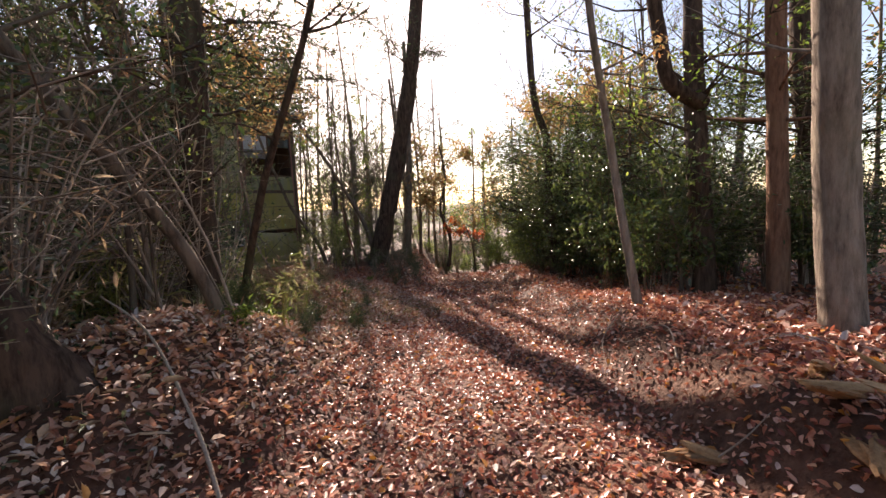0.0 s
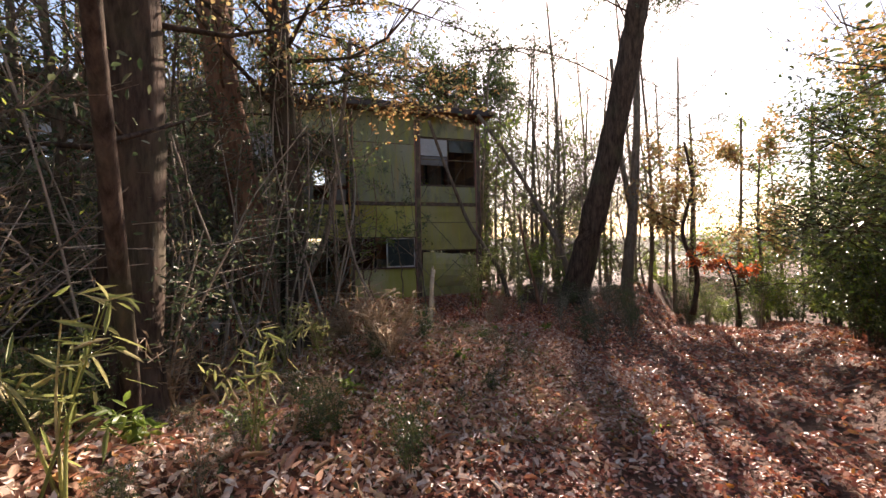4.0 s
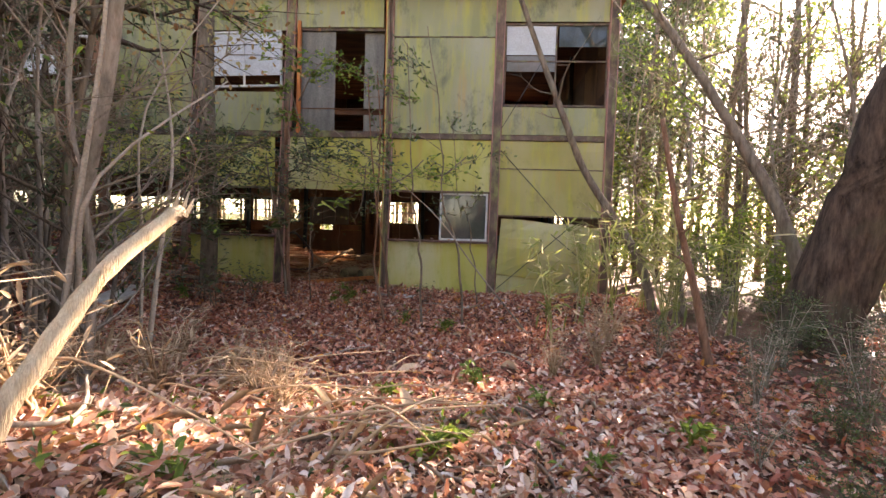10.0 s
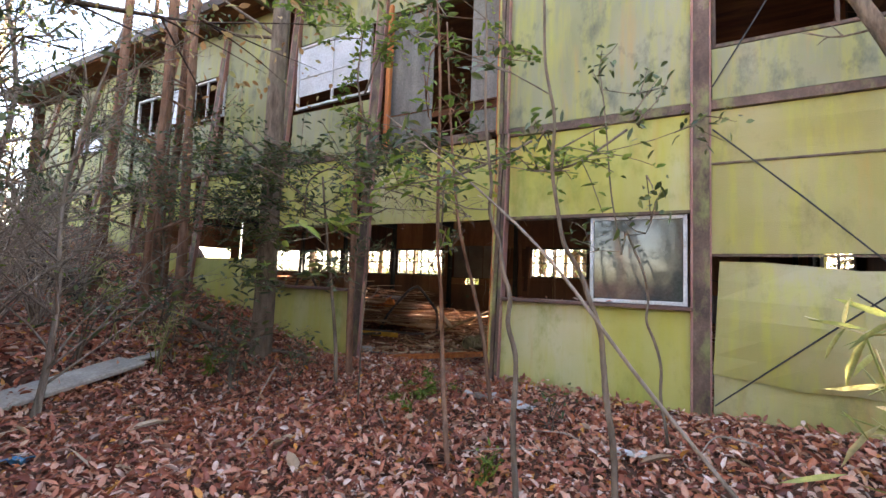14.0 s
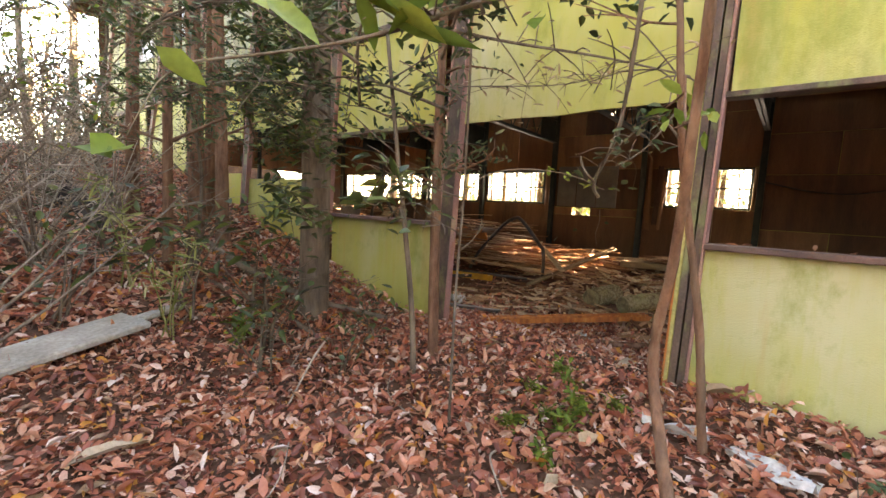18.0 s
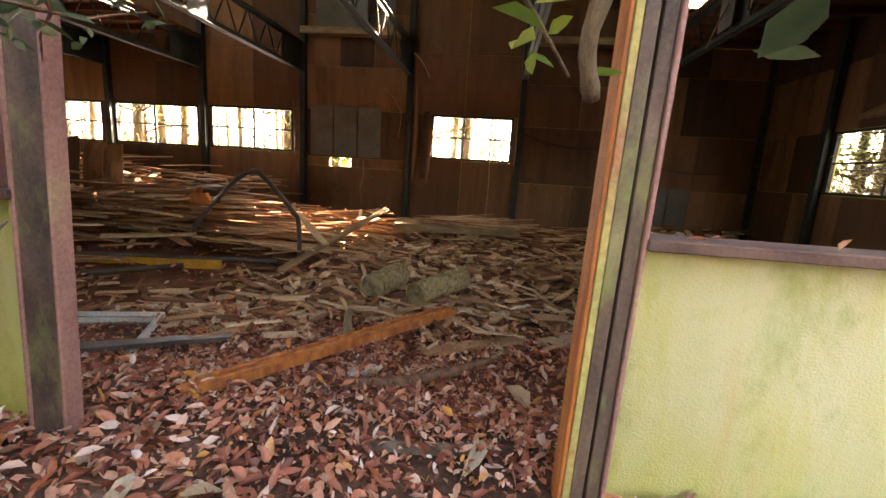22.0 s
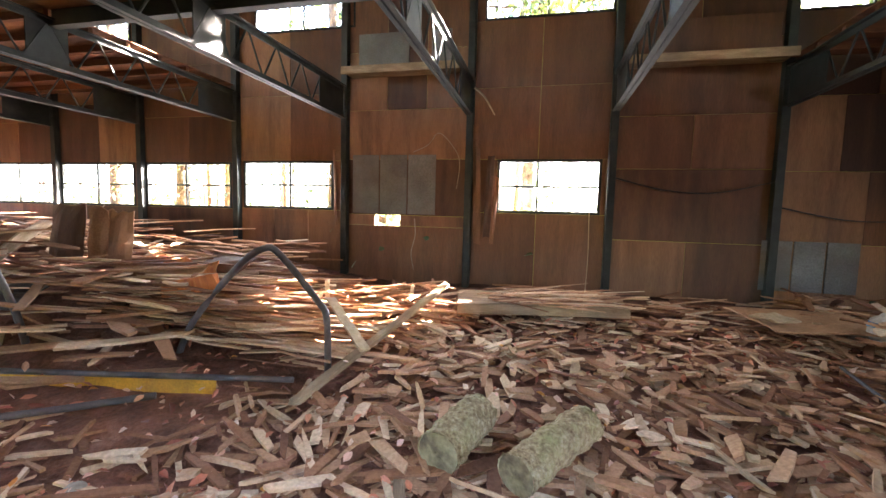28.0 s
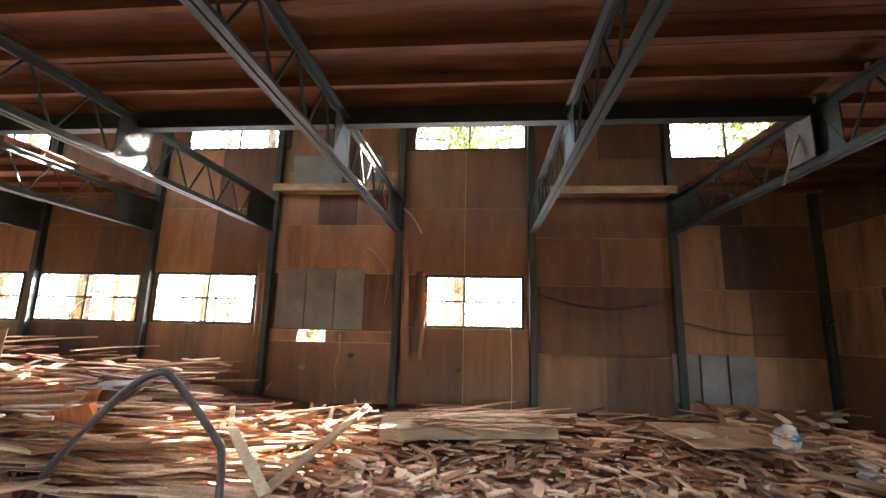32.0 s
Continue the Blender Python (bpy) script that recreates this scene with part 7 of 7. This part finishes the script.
# Upright torn boards and curled sheets on the far heap.
for k, (x, y, w, h, turn, tilt, mat) in enumerate(((-6.75, 4.15, 0.42, 0.72, 12, -8, M_PLY), (-6.35, 4.3, 0.38, 0.68, -8, -4, M_WOOD), (-6.05, 4.25, 0.3, 0.7, 28, -14, M_PLY), (-7.1, 3.6, 0.2, 1.1, 20, -62, M_BROKEN), (-5.05, 4.1, 0.68, 0.24, 4, -20, M_ORANGE), (-5.0, 4.4, 0.9, 0.4, -20, -60, M_PLY), (-5.9, 2.3, 0.8, 0.25, 30, -65, M_GREYWOOD), (-4.1, 4.3, 0.8, 0.4, 12, -64, M_PLY), (-3.4, 4.5, 0.9, 0.35, -8, -66, M_GREYWOOD), (-7.8, 3.2, 0.5, 0.6, 30, -25, M_CONC), (-7.3, 2.9, 0.6, 0.5, -10, -35, M_ORANGE), (-5.6, 3.9, 1.2, 0.3, -6, -68, M_WOOD), (-6.9, 2.9, 1.3, 0.4, 8, -66, M_RUST), (-4.0, 4.4, 0.7, 0.3, 15, -62, M_CONC), (-8.2, 4.2, 0.9, 0.4, -10, -40, M_PLY), (-3.3, 4.9, 0.5, 0.3, -25, -55, M_CONC), (-7.9, 2.9, 1.1, 0.5, 15, -70, M_CONC), (-9.2, 3.4, 1.0, 0.4, -20, -55, M_GREYWOOD))):
    ob = thing("torn_board", "torn warped board standing out of the heap", "board", pose(x, y, floor_at(x, y) + 0.12, tilt, 0, turn), "torn boards on the heap")
    as_part("sheet", bent_sheet(w, h, 0.012, 5, 5, 0.08, 0.05, 0.08, 200 + k), mat, ob)
basket = thing("overturned_box", "white and red plastic box lying on the far heap", "box", pose(-9.6, 2.6, 1.0, 18, 8, 20))
part("box_body", block(-0.5, 0.5, -0.3, 0.3, 0, 0.35, 0.03), M_ALU, basket)
part("red_base", block(-0.51, 0.51, -0.31, 0.31, -0.05, 0.06, 0.02), varied("red_plastic", [(0.3, (0.35, 0.03, 0.03)), (0.7, (0.5, 0.06, 0.05))], 4.0, rough=0.5, depth=0.001), basket)

# Peeling strips, wires and creepers on the walls.
for k, (x, z0, z1, w, lean) in enumerate(((-1.9, 1.0, 2.75, 0.11, -2), (-1.76, 1.1, 2.3, 0.1, 2), (-1.66, 1.0, 2.0, 0.06, 4), (-4.08, 0.9, 2.5, 0.05, 1), (-4.15, 1.2, 2.4, 0.04, -2))):
    ob = thing("peeling_strip", "strip of orange plywood peeling beside a window", "strip", pose(x, BACK - 0.05 - 0.01 * k, z0, 0, lean, 0), "peeling strips")
    as_part("strip", bent_sheet(w, z1 - z0, 0.006, 2, 8, 0.02, 0.03, 0.05, 300 + k), M_PLY, ob)
for label, pts, r, mat in (
    ("pale dry creeper hanging on the wall", [(-2.85, 6.5, 2.35), (-2.6, 6.45, 2.45), (-2.45, 6.45, 2.62), (-2.25, 6.45, 2.45), (-2.12, 6.45, 2.2), (-2.16, 6.45, 1.8)], 0.007, M_TWIG),
    ("pale dry creeper hanging to the floor", [(-2.75, 6.3, 1.35), (-2.72, 6.25, 1.1), (-2.76, 6.2, 0.85), (-2.72, 6.2, 0.6)], 0.007, M_TWIG),
    ("dark cable sagging along the wall", [(0.05, 6.5, 1.98), (0.7, 6.5, 1.82), (1.3, 6.5, 1.8), (1.95, 6.5, 1.95)], 0.012, M_BLACK),
    ("dark cable sagging along the wall", [(2.05, 6.5, 1.62), (2.8, 6.5, 1.48), (3.6, 6.5, 1.5)], 0.01, M_BLACK),
    ("split lath hanging from the ledge", [(-1.9, 6.3, 3.2), (-1.75, 6.25, 3.05), (-1.6, 6.2, 2.8)], 0.018, M_BROKEN),
    *(("dry reed strand drooping above the gable window", [(3.9, 1.7 + 0.07 * k, 2.62 + 0.02 * (k % 4)), (3.86, 2.6, 2.5 + 0.03 * (k % 5)), (3.84, 3.4 + 0.1 * (k % 3), 2.36 + 0.02 * (k % 4)), (3.82, 4.1 + 0.12 * (k % 4), 2.16 + 0.025 * (k % 3))], 0.006, M_DRY) for k in range(12)),
    ("torn strip hanging from the floor above", [(2.0, 3.9, 3.3), (1.9, 3.9, 3.1), (1.8, 3.95, 2.75)], 0.014, M_BROKEN),
    ("thin dry creeper hanging before the back wall", [(-0.45, 4.6, 1.5), (-0.44, 4.6, 1.0), (-0.46, 4.6, 0.5)], 0.005, M_DRY),
    ("dry creeper in the window", [(-7.2, 6.4, 1.5), (-6.9, 6.4, 1.75), (-6.5, 6.4, 1.8), (-6.3, 6.4, 1.6)], 0.006, M_TWIG),
    ("dry creeper in the window", [(-8.9, 6.3, 1.0), (-8.4, 6.3, 1.6), (-7.9, 6.3, 1.9)], 0.006, M_TWIG),
):
    ob = thing("creeper" if mat in (M_TWIG, M_DRY) else "hanging_strip", label, "creeper" if mat in (M_TWIG, M_DRY) else "strip")
    as_part("strand", tube_mesh("strand", pts, r, r * 0.5, 6, 18), mat, ob)

# ---- inside: broken timber ----
rd = np.random.default_rng(31)


def splinter(length, width, th, r):
    """A split piece of board with pointed, uneven ends."""
    a, b, c, d = r.uniform(-0.12, 0.12, 4) * length
    o = [(a, -width / 2), (length * 0.5, -width / 2 + r.uniform(-0.006, 0.006)), (length + b, -width / 2 * r.uniform(0.3, 1)), (length + c, width / 2 * r.uniform(0.3, 1)), (length * 0.5, width / 2), (d, width / 2)]
    bend = r.uniform(-0.02, 0.02) * length
    zs = [0, bend, 0, 0, bend, 0]
    v = [(x, y, z) for (x, y), z in zip(o, zs)] + [(x, y, z + th) for (x, y), z in zip(o, zs)]
    f = [(0, 5, 4, 1), (1, 4, 3, 2), (6, 7, 10, 11), (7, 8, 9, 10)] + [(i, (i + 1) % 6, 6 + (i + 1) % 6, 6 + i) for i in range(6)]
    return v, f


heap = thing("timber_debris", "broken reddish-brown boards and splinters strewn over the floor", "debris")
shapes = [mesh_of("piece", *splinter(rd.uniform(0.12, 0.34), rd.uniform(0.03, 0.085), rd.uniform(0.01, 0.022), rd)) for _ in range(26)]
for me in shapes:
    me.materials.append(M_WOOD)
for k in range(300):
    x, y = rd.uniform(-1.8, 1.2), 1.5 + 2.5 * math.sqrt(rd.uniform(0.0, 1.0))
    ob = new("piece", shapes[k % len(shapes)])
    ob.parent = heap
    ob.matrix_basis = pose(x, y, floor_at(x, y, rd.uniform(0.0, 0.07)), rd.normal(0, 12), rd.normal(0, 10), rd.uniform(0, 360))
cv, cf = [], []


def strew(n, x0, x1, y0, y1, l0, l1, w0, w1, lift, yaw=None, spread=180):
    for _ in range(n):
        x, y = rd.uniform(x0, x1), rd.uniform(y0, y1)
        ln = rd.uniform(l0, l1)
        flat_lie = min(1.0, 0.3 / ln)
        v, f = splinter(ln, rd.uniform(w0, w1), rd.uniform(0.008, 0.025), rd)
        low_lie = 0.25 if -1.7 < x < -0.3 and 1.9 < y < 3.0 else 1.0
        m = pose(x, y, floor_at(x, y, rd.uniform(0, lift) * low_lie), rd.normal(0, 10) * flat_lie, rd.normal(0, 8) * flat_lie, (yaw if yaw is not None else 0) + rd.uniform(-spread, spread))
        o = len(cv)
        cv.extend([tuple(m @ Vector(p)) for p in v])
        cf.extend([tuple(o + i for i in q) for q in f])


strew(1500, -2.2, 3.3, 1.9, 5.2, 0.1, 0.34, 0.028, 0.085, 0.1)
strew(260, -0.7, 2.2, 1.5, 3.2, 0.08, 0.3, 0.02, 0.06, 0.06)
strew(170, -1.9, 3.6, 5.0, 6.4, 0.2, 0.8, 0.03, 0.09, 0.12, 0, 40)
strew(300, -5.2, -2.9, 3.2, 5.0, 0.4, 1.4, 0.03, 0.08, 0.32, 8, 22)
strew(180, -3.6, -2.0, 4.2, 5.2, 0.15, 0.5, 0.02, 0.05, 0.34, 40, 90)
strew(380, -9.5, -4.2, 2.2, 6.2, 0.3, 1.2, 0.04, 0.14, 0.4, 0, 60)
strew(240, -2.9, -1.5, 1.3, 2.9, 0.08, 0.4, 0.02, 0.06, 0.06)
strew(110, -4.6, -2.9, 1.2, 2.1, 0.1, 0.35, 0.02, 0.05, 0.04)
strew(220, 2.0, 3.8, 3.4, 6.3, 0.1, 0.5, 0.03, 0.12, 0.35)
strew(160, -12.5, -8.0, 1.0, 6.0, 0.5, 1.6, 0.05, 0.2, 0.5)
chips = tagged(as_part("splinters", mesh_of("splinters", cv, cf), M_CHIPS, heap), "small splinters and laths in a thick layer", kind="stuff")
# Splinters on the flat panel.
sv, sf = [], []
for _ in range(90):
    v, f = splinter(rd.uniform(0.25, 0.9), rd.uniform(0.015, 0.045), 0.008, rd)
    m = pose(rd.uniform(-1.6, -0.4), rd.uniform(4.65, 5.4), 0.5 + rd.uniform(0, 0.05), rd.normal(0, 4), rd.normal(0, 3), rd.uniform(-25, 35))
    o = len(sv)
    sv += [tuple(m @ Vector(p)) for p in v]
    sf += [tuple(o + i for i in q) for q in f]
part_laths = thing("loose_laths", "grey splintered laths lying on the flat panel", "laths")
tagged(as_part("lath_litter", mesh_of("lath_litter", sv, sf), M_CHIPS, part_laths), "many thin grey laths", kind="stuff")

# ---- fallen things out of doors ----
def fallen(name, label, pts, r0, r1, mat, category="branch", wobble=0.15, group=""):
    ob = thing(name, label, category, group=group)
    as_part("wood", tube_mesh("wood", [(x, y, floor_at(x, y, up)) for x, y, up in pts], r0, r1, 8, 16, wobble), mat, ob)
    return ob


fallen("fallen_branch", "long grey branch lying along the foot of the wall", [(-4.7, -1.0, 0.03), (-3.7, -0.95, 0.05), (-2.9, -0.75, 0.04), (-2.3, -0.3, 0.03)], 0.05, 0.03, M_BARK_G)
fallen("fallen_branch", "grey branch lying across the leaves", [(-3.7, -1.35, 0.03), (-2.9, -1.1, 0.03), (-2.35, -1.0, 0.02)], 0.03, 0.02, M_BARK_G)
fallen("fallen_tree", "grey fallen trunk on the bank", [(-4.7, -4.7, 0.1), (-3.9, -4.8, 0.12), (-3.2, -5.0, 0.05)], 0.08, 0.06, M_BARK_P, "fallen tree")
fallen("fallen_branch", "forked pale branch in the bank's leaves", [(-4.35, -12.35, 0.02), (-4.28, -11.9, 0.12), (-4.3, -11.3, 0.2), (-4.45, -10.9, 0.3)], 0.014, 0.006, M_TWIG)
fallen("fallen_branch", "pale branch below the broken stump", [(0.15, -7.2, 0.03), (-0.1, -6.6, 0.06), (0.2, -6.3, 0.12), (-0.3, -5.7, 0.2)], 0.016, 0.007, M_TWIG)
fallen("curved_root", "thin bare stem arching over the leaves", [(-2.2, -1.0, 0.0), (-2.0, -1.2, 0.16), (-1.75, -1.5, 0.2), (-1.7, -1.7, 0.0)], 0.012, 0.006, M_TWIG)
slab = thing("pale_plank", "pale weathered plank lying in the leaves", "plank", pose(-3.05, -2.6, floor_at(-3.05, -2.6) + 0.05, 4, -6, 107))
part("plank", block(-0.75, 0.6, -0.17, 0.17, 0, 0.05, 0.012), M_CONC, slab)
part("split_end", block(0.6, 0.95, -0.05, 0.05, 0.005, 0.045, 0.012), M_CONC, slab)
slab = thing("dark_sheet", "dark sheet leaning out of the leaves", "sheet", pose(-6.1, -1.9, floor_at(-6.1, -1.9) - 0.05, 0, 22, 15))
part("sheet", block(-0.6, 0.7, -0.02, 0.02, 0, 0.38, 0.006), M_ROOF, slab)
for label, x, y, w, h, turn, mat in (("scrap of blue plastic in the leaves", -1.9, -3.3, 0.16, 0.1, 20, M_BLUE), ("white crumpled scrap beside the sill board", 0.15, -0.62, 0.3, 0.12, 15, M_PAPER), ("white crumpled scrap beside the sill board", 0.55, -0.72, 0.34, 0.12, -20, M_PAPER), ("pale torn scrap in the leaves", -1.0, 0.95, 0.2, 0.06, 40, M_PAPER), ("pale torn scrap in the leaves", 1.5, -1.2, 0.28, 0.1, 10, M_PAPER)):
    ob = thing("litter_scrap", label, "litter", pose(x, y, floor_at(x, y, 0.02), 0, 0, turn))
    as_part("scrap", bent_sheet(w, h, 0.004, 8, 6, 0.03, 0.06, 0.03, int(x * 10 + 50)), mat, ob, "", pose(-w / 2, h / 2, 0.02, 84, 0, 0))
def torn_wood(length, width, thick, seed):
    """A slab of rotten wood: ridged along the grain, with ragged torn ends."""
    q = random.Random(seed)
    nx, ny = 9, 7
    verts, faces = [], []
    ends = [(q.uniform(-0.18, 0.05), q.uniform(-0.05, 0.2)) for _ in range(ny)]
    ridge = [q.uniform(0.45, 1.0) for _ in range(ny)]
    for side in (1, -1):
        for i in range(nx):
            for j in range(ny):
                t = i / (nx - 1)
                x = (t - 0.5 + ends[j][0] * (1 - t) + ends[j][1] * t) * length
                y = (j / (ny - 1) - 0.5) * width * (1 - 0.35 * abs(2 * t - 1) ** 3) + q.uniform(-0.004, 0.004)
                body = thick * ridge[j] * (1 - 0.75 * abs(2 * t - 1) ** 3) * (1 - 0.5 * abs(2 * j / (ny - 1) - 1) ** 2)
                verts.append((x, y, side * body * 0.5 + q.uniform(-0.003, 0.003) + 0.06 * length * (t - 0.5) ** 2))
    n = nx * ny
    for i in range(nx - 1):
        for j in range(ny - 1):
            c = i * ny + j
            faces += [(c, c + ny, c + ny + 1, c + 1), (n + c, n + c + 1, n + c + ny + 1, n + c + ny)]
    rim = [j for j in range(ny)] + [i * ny + ny - 1 for i in range(1, nx)] + [(nx - 1) * ny + j for j in range(ny - 2, -1, -1)] + [i * ny for i in range(nx - 2, 0, -1)]
    for i, c in enumerate(rim):
        d = rim[(i + 1) % len(rim)]
        faces.append((c, d, n + d, n + c))
    return mesh_of("slab", verts, faces)


q4 = random.Random(404)
for k, (x, y, size, turn) in enumerate(((-2.2, -14.85, 1.0, 150), (-2.0, -15.15, 0.85, 40), (-2.45, -15.15, 0.75, 75), (-2.25, -14.2, 0.8, 120), (-2.65, -14.95, 0.6, 20), (-1.8, -14.75, 0.7, 165))):
    ob = thing("rotten_wood", "splintered tan rotten wood lying in the leaves beside the track", "wood", pose(x, y, floor_at(x, y) + 0.03, 6, -9, turn), "rotten wood by the track")
    for j in range(3):
        as_part("slab", torn_wood(size * q4.uniform(0.3, 0.55), size * q4.uniform(0.08, 0.16), size * 0.07, 500 + 10 * k + j), M_ROTTEN, ob, "", pose(q4.uniform(-0.08, 0.08), q4.uniform(-0.06, 0.06), 0.015 + 0.02 * j, q4.uniform(-25, 25), q4.uniform(-14, 14), q4.uniform(-30, 30)))
r8 = random.Random(88)
for k in range(60):
    u, v = r8.uniform(-0.5, 12), r8.choice((r8.uniform(1.3, 4.8), r8.uniform(-3.5, -1.4)))
    x, y = -4.9 + 0.79 * u - 0.61 * v, -14.5 + 0.61 * u + 0.79 * v
    if k > 42:
        x, y = r8.uniform(-3, 3), r8.uniform(-4.5, -0.5)
    a, ln = r8.uniform(0, 6.28), r8.uniform(0.3, 1.1)
    fallen("fallen_stick", "thin dry stick on the fallen leaves", [(x, y, 0.03), (x + math.cos(a) * ln * 0.5, y + math.sin(a) * ln * 0.5, 0.03 + r8.uniform(0, 0.1)), (x + math.cos(a + 0.3) * ln, y + math.sin(a + 0.3) * ln, 0.02)], r8.uniform(0.004, 0.011), 0.003, M_TWIG, group="fallen sticks")

r7 = random.Random(70)
for k in range(26):
    x, y, a, ln = r7.uniform(-0.6, 1.1), r7.uniform(-6.2, -4.7), r7.uniform(-0.6, 0.9), r7.uniform(0.5, 1.3)
    fallen("dry_twig", "long pale dry twig lying over the mound", [(x, y, 0.05), (x + math.cos(a) * ln * 0.4, y + math.sin(a) * ln * 0.4, 0.12 + r7.uniform(0, 0.25)), (x + math.cos(a + 0.4) * ln, y + math.sin(a + 0.4) * ln, r7.uniform(0.02, 0.3))], r7.uniform(0.006, 0.013), 0.003, M_DRY, group="dry twigs on the mound")
# ---- fallen leaves ----
def ground_z(x, y):
    n = np.array([0.05 * noise.noise(Vector((a * 0.9, b * 0.9, 0))) + 0.03 * noise.noise(Vector((a * 2.7, b * 2.7, 5))) for a, b in zip(x, y)])
    return land(x, y) + n


def litter(name, label, n, sampler, length, width, lift, seed, flat=0.62, mat=M_DEAD, kind_of="fallen leaves"):
    r = np.random.default_rng(seed)
    x, y = sampler(r, n)
    z = ground_z(x, y) + 0.008 + np.abs(r.normal(0, lift, len(x)))
    me = leaves_mesh(name, np.stack([x, y, z], 1), flat, length, width, 0.8, r)
    return tagged(as_part(name, me, mat), label, kind_of, kind="stuff")


def strip(u0, u1, v0, v1):
    def pick(r, n):
        u, v = r.uniform(u0, u1, n), r.uniform(v0, v1, n)
        x, y = -4.9 + 0.79 * u - 0.61 * v, -14.5 + 0.61 * u + 0.79 * v
        keep = ~((x > -13.5) & (x < 4.05) & (y > -0.02) & (y < 6.7))
        return x[keep], y[keep]
    return pick


def field(x0, x1, y0, y1):
    return lambda r, n: (r.uniform(x0, x1, n), r.uniform(y0, y1, n))


litter("leaf_litter", "thick layer of small brown leaves on the track", 26000, strip(-1.0, 9.0, -2.4, 1.6), 0.055, 0.032, 0.012, 1)
litter("leaf_litter", "thick layer of small brown leaves on the track", 16000, strip(9.0, 24.0, -3.0, 3.0), 0.08, 0.05, 0.015, 2)
litter("leaf_litter", "deep brown leaves on the bank", 40000, strip(-1.0, 10.0, 1.5, 5.2), 0.065, 0.034, 0.03, 3, 0.5, M_PALE)
litter("leaf_litter", "small brown leaves thick on the mound", 30000, field(-2.6, 3.2, -8.8, -4.2), 0.06, 0.03, 0.035, 9, 0.5, M_PALE)
litter("dry_leaves", "tan dry leaves strewn over the mound", 3200, field(-2.6, 2.2, -9.6, -5.0), 0.09, 0.04, 0.03, 21, 0.5, M_PALE)
litter("leaf_crumbs", "broken leaf scraps and crumbs over the mound", 16000, field(-2.6, 2.6, -9.0, -4.6), 0.028, 0.013, 0.03, 33, 0.5, M_PALE)
litter("leaf_litter", "brown leaves heaped along the foot of the bank", 16000, strip(-2.0, 9.0, -4.2, -2.0), 0.06, 0.032, 0.02, 34, 0.55)
litter("sticks", "short broken sticks among the leaves", 1400, field(-2.6, 2.6, -9.2, -4.2), 0.16, 0.009, 0.045, 35, 0.7, M_TWIG, "sticks")
litter("straw", "dry straw lying over the mound", 1500, field(-2.6, 2.0, -9.0, -5.0), 0.17, 0.005, 0.05, 22, 0.55, M_DRY, "straw")
litter("straw", "dry straw lying on the bank", 1600, strip(-1.0, 9.0, 1.6, 4.6), 0.17, 0.005, 0.05, 23, 0.55, M_DRY, "straw")
litter("weeds", "low green weeds between the dead leaves", 2200, field(-2.4, 2.2, -9.0, -4.6), 0.045, 0.02, 0.06, 24, 0.3, M_BRIGHT, "weeds")
litter("weeds", "low grey-green weeds on the bank", 2600, strip(-1.0, 10.0, 1.4, 4.0), 0.045, 0.02, 0.06, 25, 0.3, M_DULL, "weeds")
litter("leaf_litter", "brown leaves under the bushes", 14000, strip(-3.0, 20.0, -9.0, -2.3), 0.1, 0.055, 0.03, 4)
litter("leaf_litter", "reddish-brown leaves before the house", 36000, field(-4.5, 4.5, -5.5, -0.03), 0.07, 0.034, 0.025, 5, 0.5)
litter("leaf_litter", "brown leaves on the rising ground by the wall", 14000, field(-10, -3.5, -6.0, -0.03), 0.085, 0.045, 0.03, 6)
litter("leaf_litter", "reddish and pale leaves blown in through the doorway", 4300, field(-2.6, 0.9, 0.0, 1.9), 0.062, 0.03, 0.018, 7, 0.5)
litter("leaf_crumbs", "broken leaf scraps and crumbs between the leaves", 26000, field(-3.2, 2.4, -3.6, 1.8), 0.03, 0.014, 0.02, 31, 0.5)
litter("leaf_litter", "scattered leaves among the splinters", 1500, field(-4.5, 3.6, 1.2, 5.5), 0.07, 0.035, 0.06, 8)
r6 = np.random.default_rng(66)
big = [(x, y) for x, y in zip(r6.uniform(-2.6, 2.4, 120), r6.uniform(-5.5, 1.6, 120))]
tagged(as_part("large_leaves", leaves_mesh("large_leaves", [(x, y, floor_at(x, y, 0.02)) for x, y in big], 0.8, 0.2, 0.075, 0.9, r6), M_DRY), "large curled pale brown leaves on the litter", "fallen leaves", kind="stuff")

sill_leaves = [(0.22, -0.06, 1.138), (0.3, -0.03, 1.138), (0.62, -0.05, 1.138), (0.78, -0.02, 1.138), (0.95, -0.06, 1.138), (1.2, -0.06, 1.138)]
tagged(as_part("sill_leaves", leaves_mesh("sill_leaves", sill_leaves, 0.85, 0.05, 0.03, 0.8, r6), M_DEAD), "few red-brown leaves lying on the window sill", "fallen leaves", kind="stuff")

# Leaf scraps and splinters strewn over the boarded panel.
lid_d, lid_s = Vector((0.42, 1.08)).normalized(), Vector((1.08, -0.42)).normalized()
scraps = []
for u, v in zip(r6.uniform(0.05, 1.32, 150), r6.uniform(0.05, 1.98, 150) ** 1.15 * 0.9):
    scraps.append((0.87 + lid_d.x * u + lid_s.x * v, 1.83 + lid_d.y * u + lid_s.y * v, 0.386))
tagged(as_part("panel_litter", leaves_mesh("panel_litter", scraps[:90], 0.92, 0.055, 0.022, 0.3, r6), M_DEAD), "brown leaf scraps strewn over the boarded panel", "fallen leaves", kind="stuff")
tagged(as_part("panel_splinters", leaves_mesh("panel_splinters", scraps[90:], 0.95, 0.13, 0.014, 0.15, r6), M_DRY), "pale splinters lying on the boarded panel", "splinters", kind="stuff")
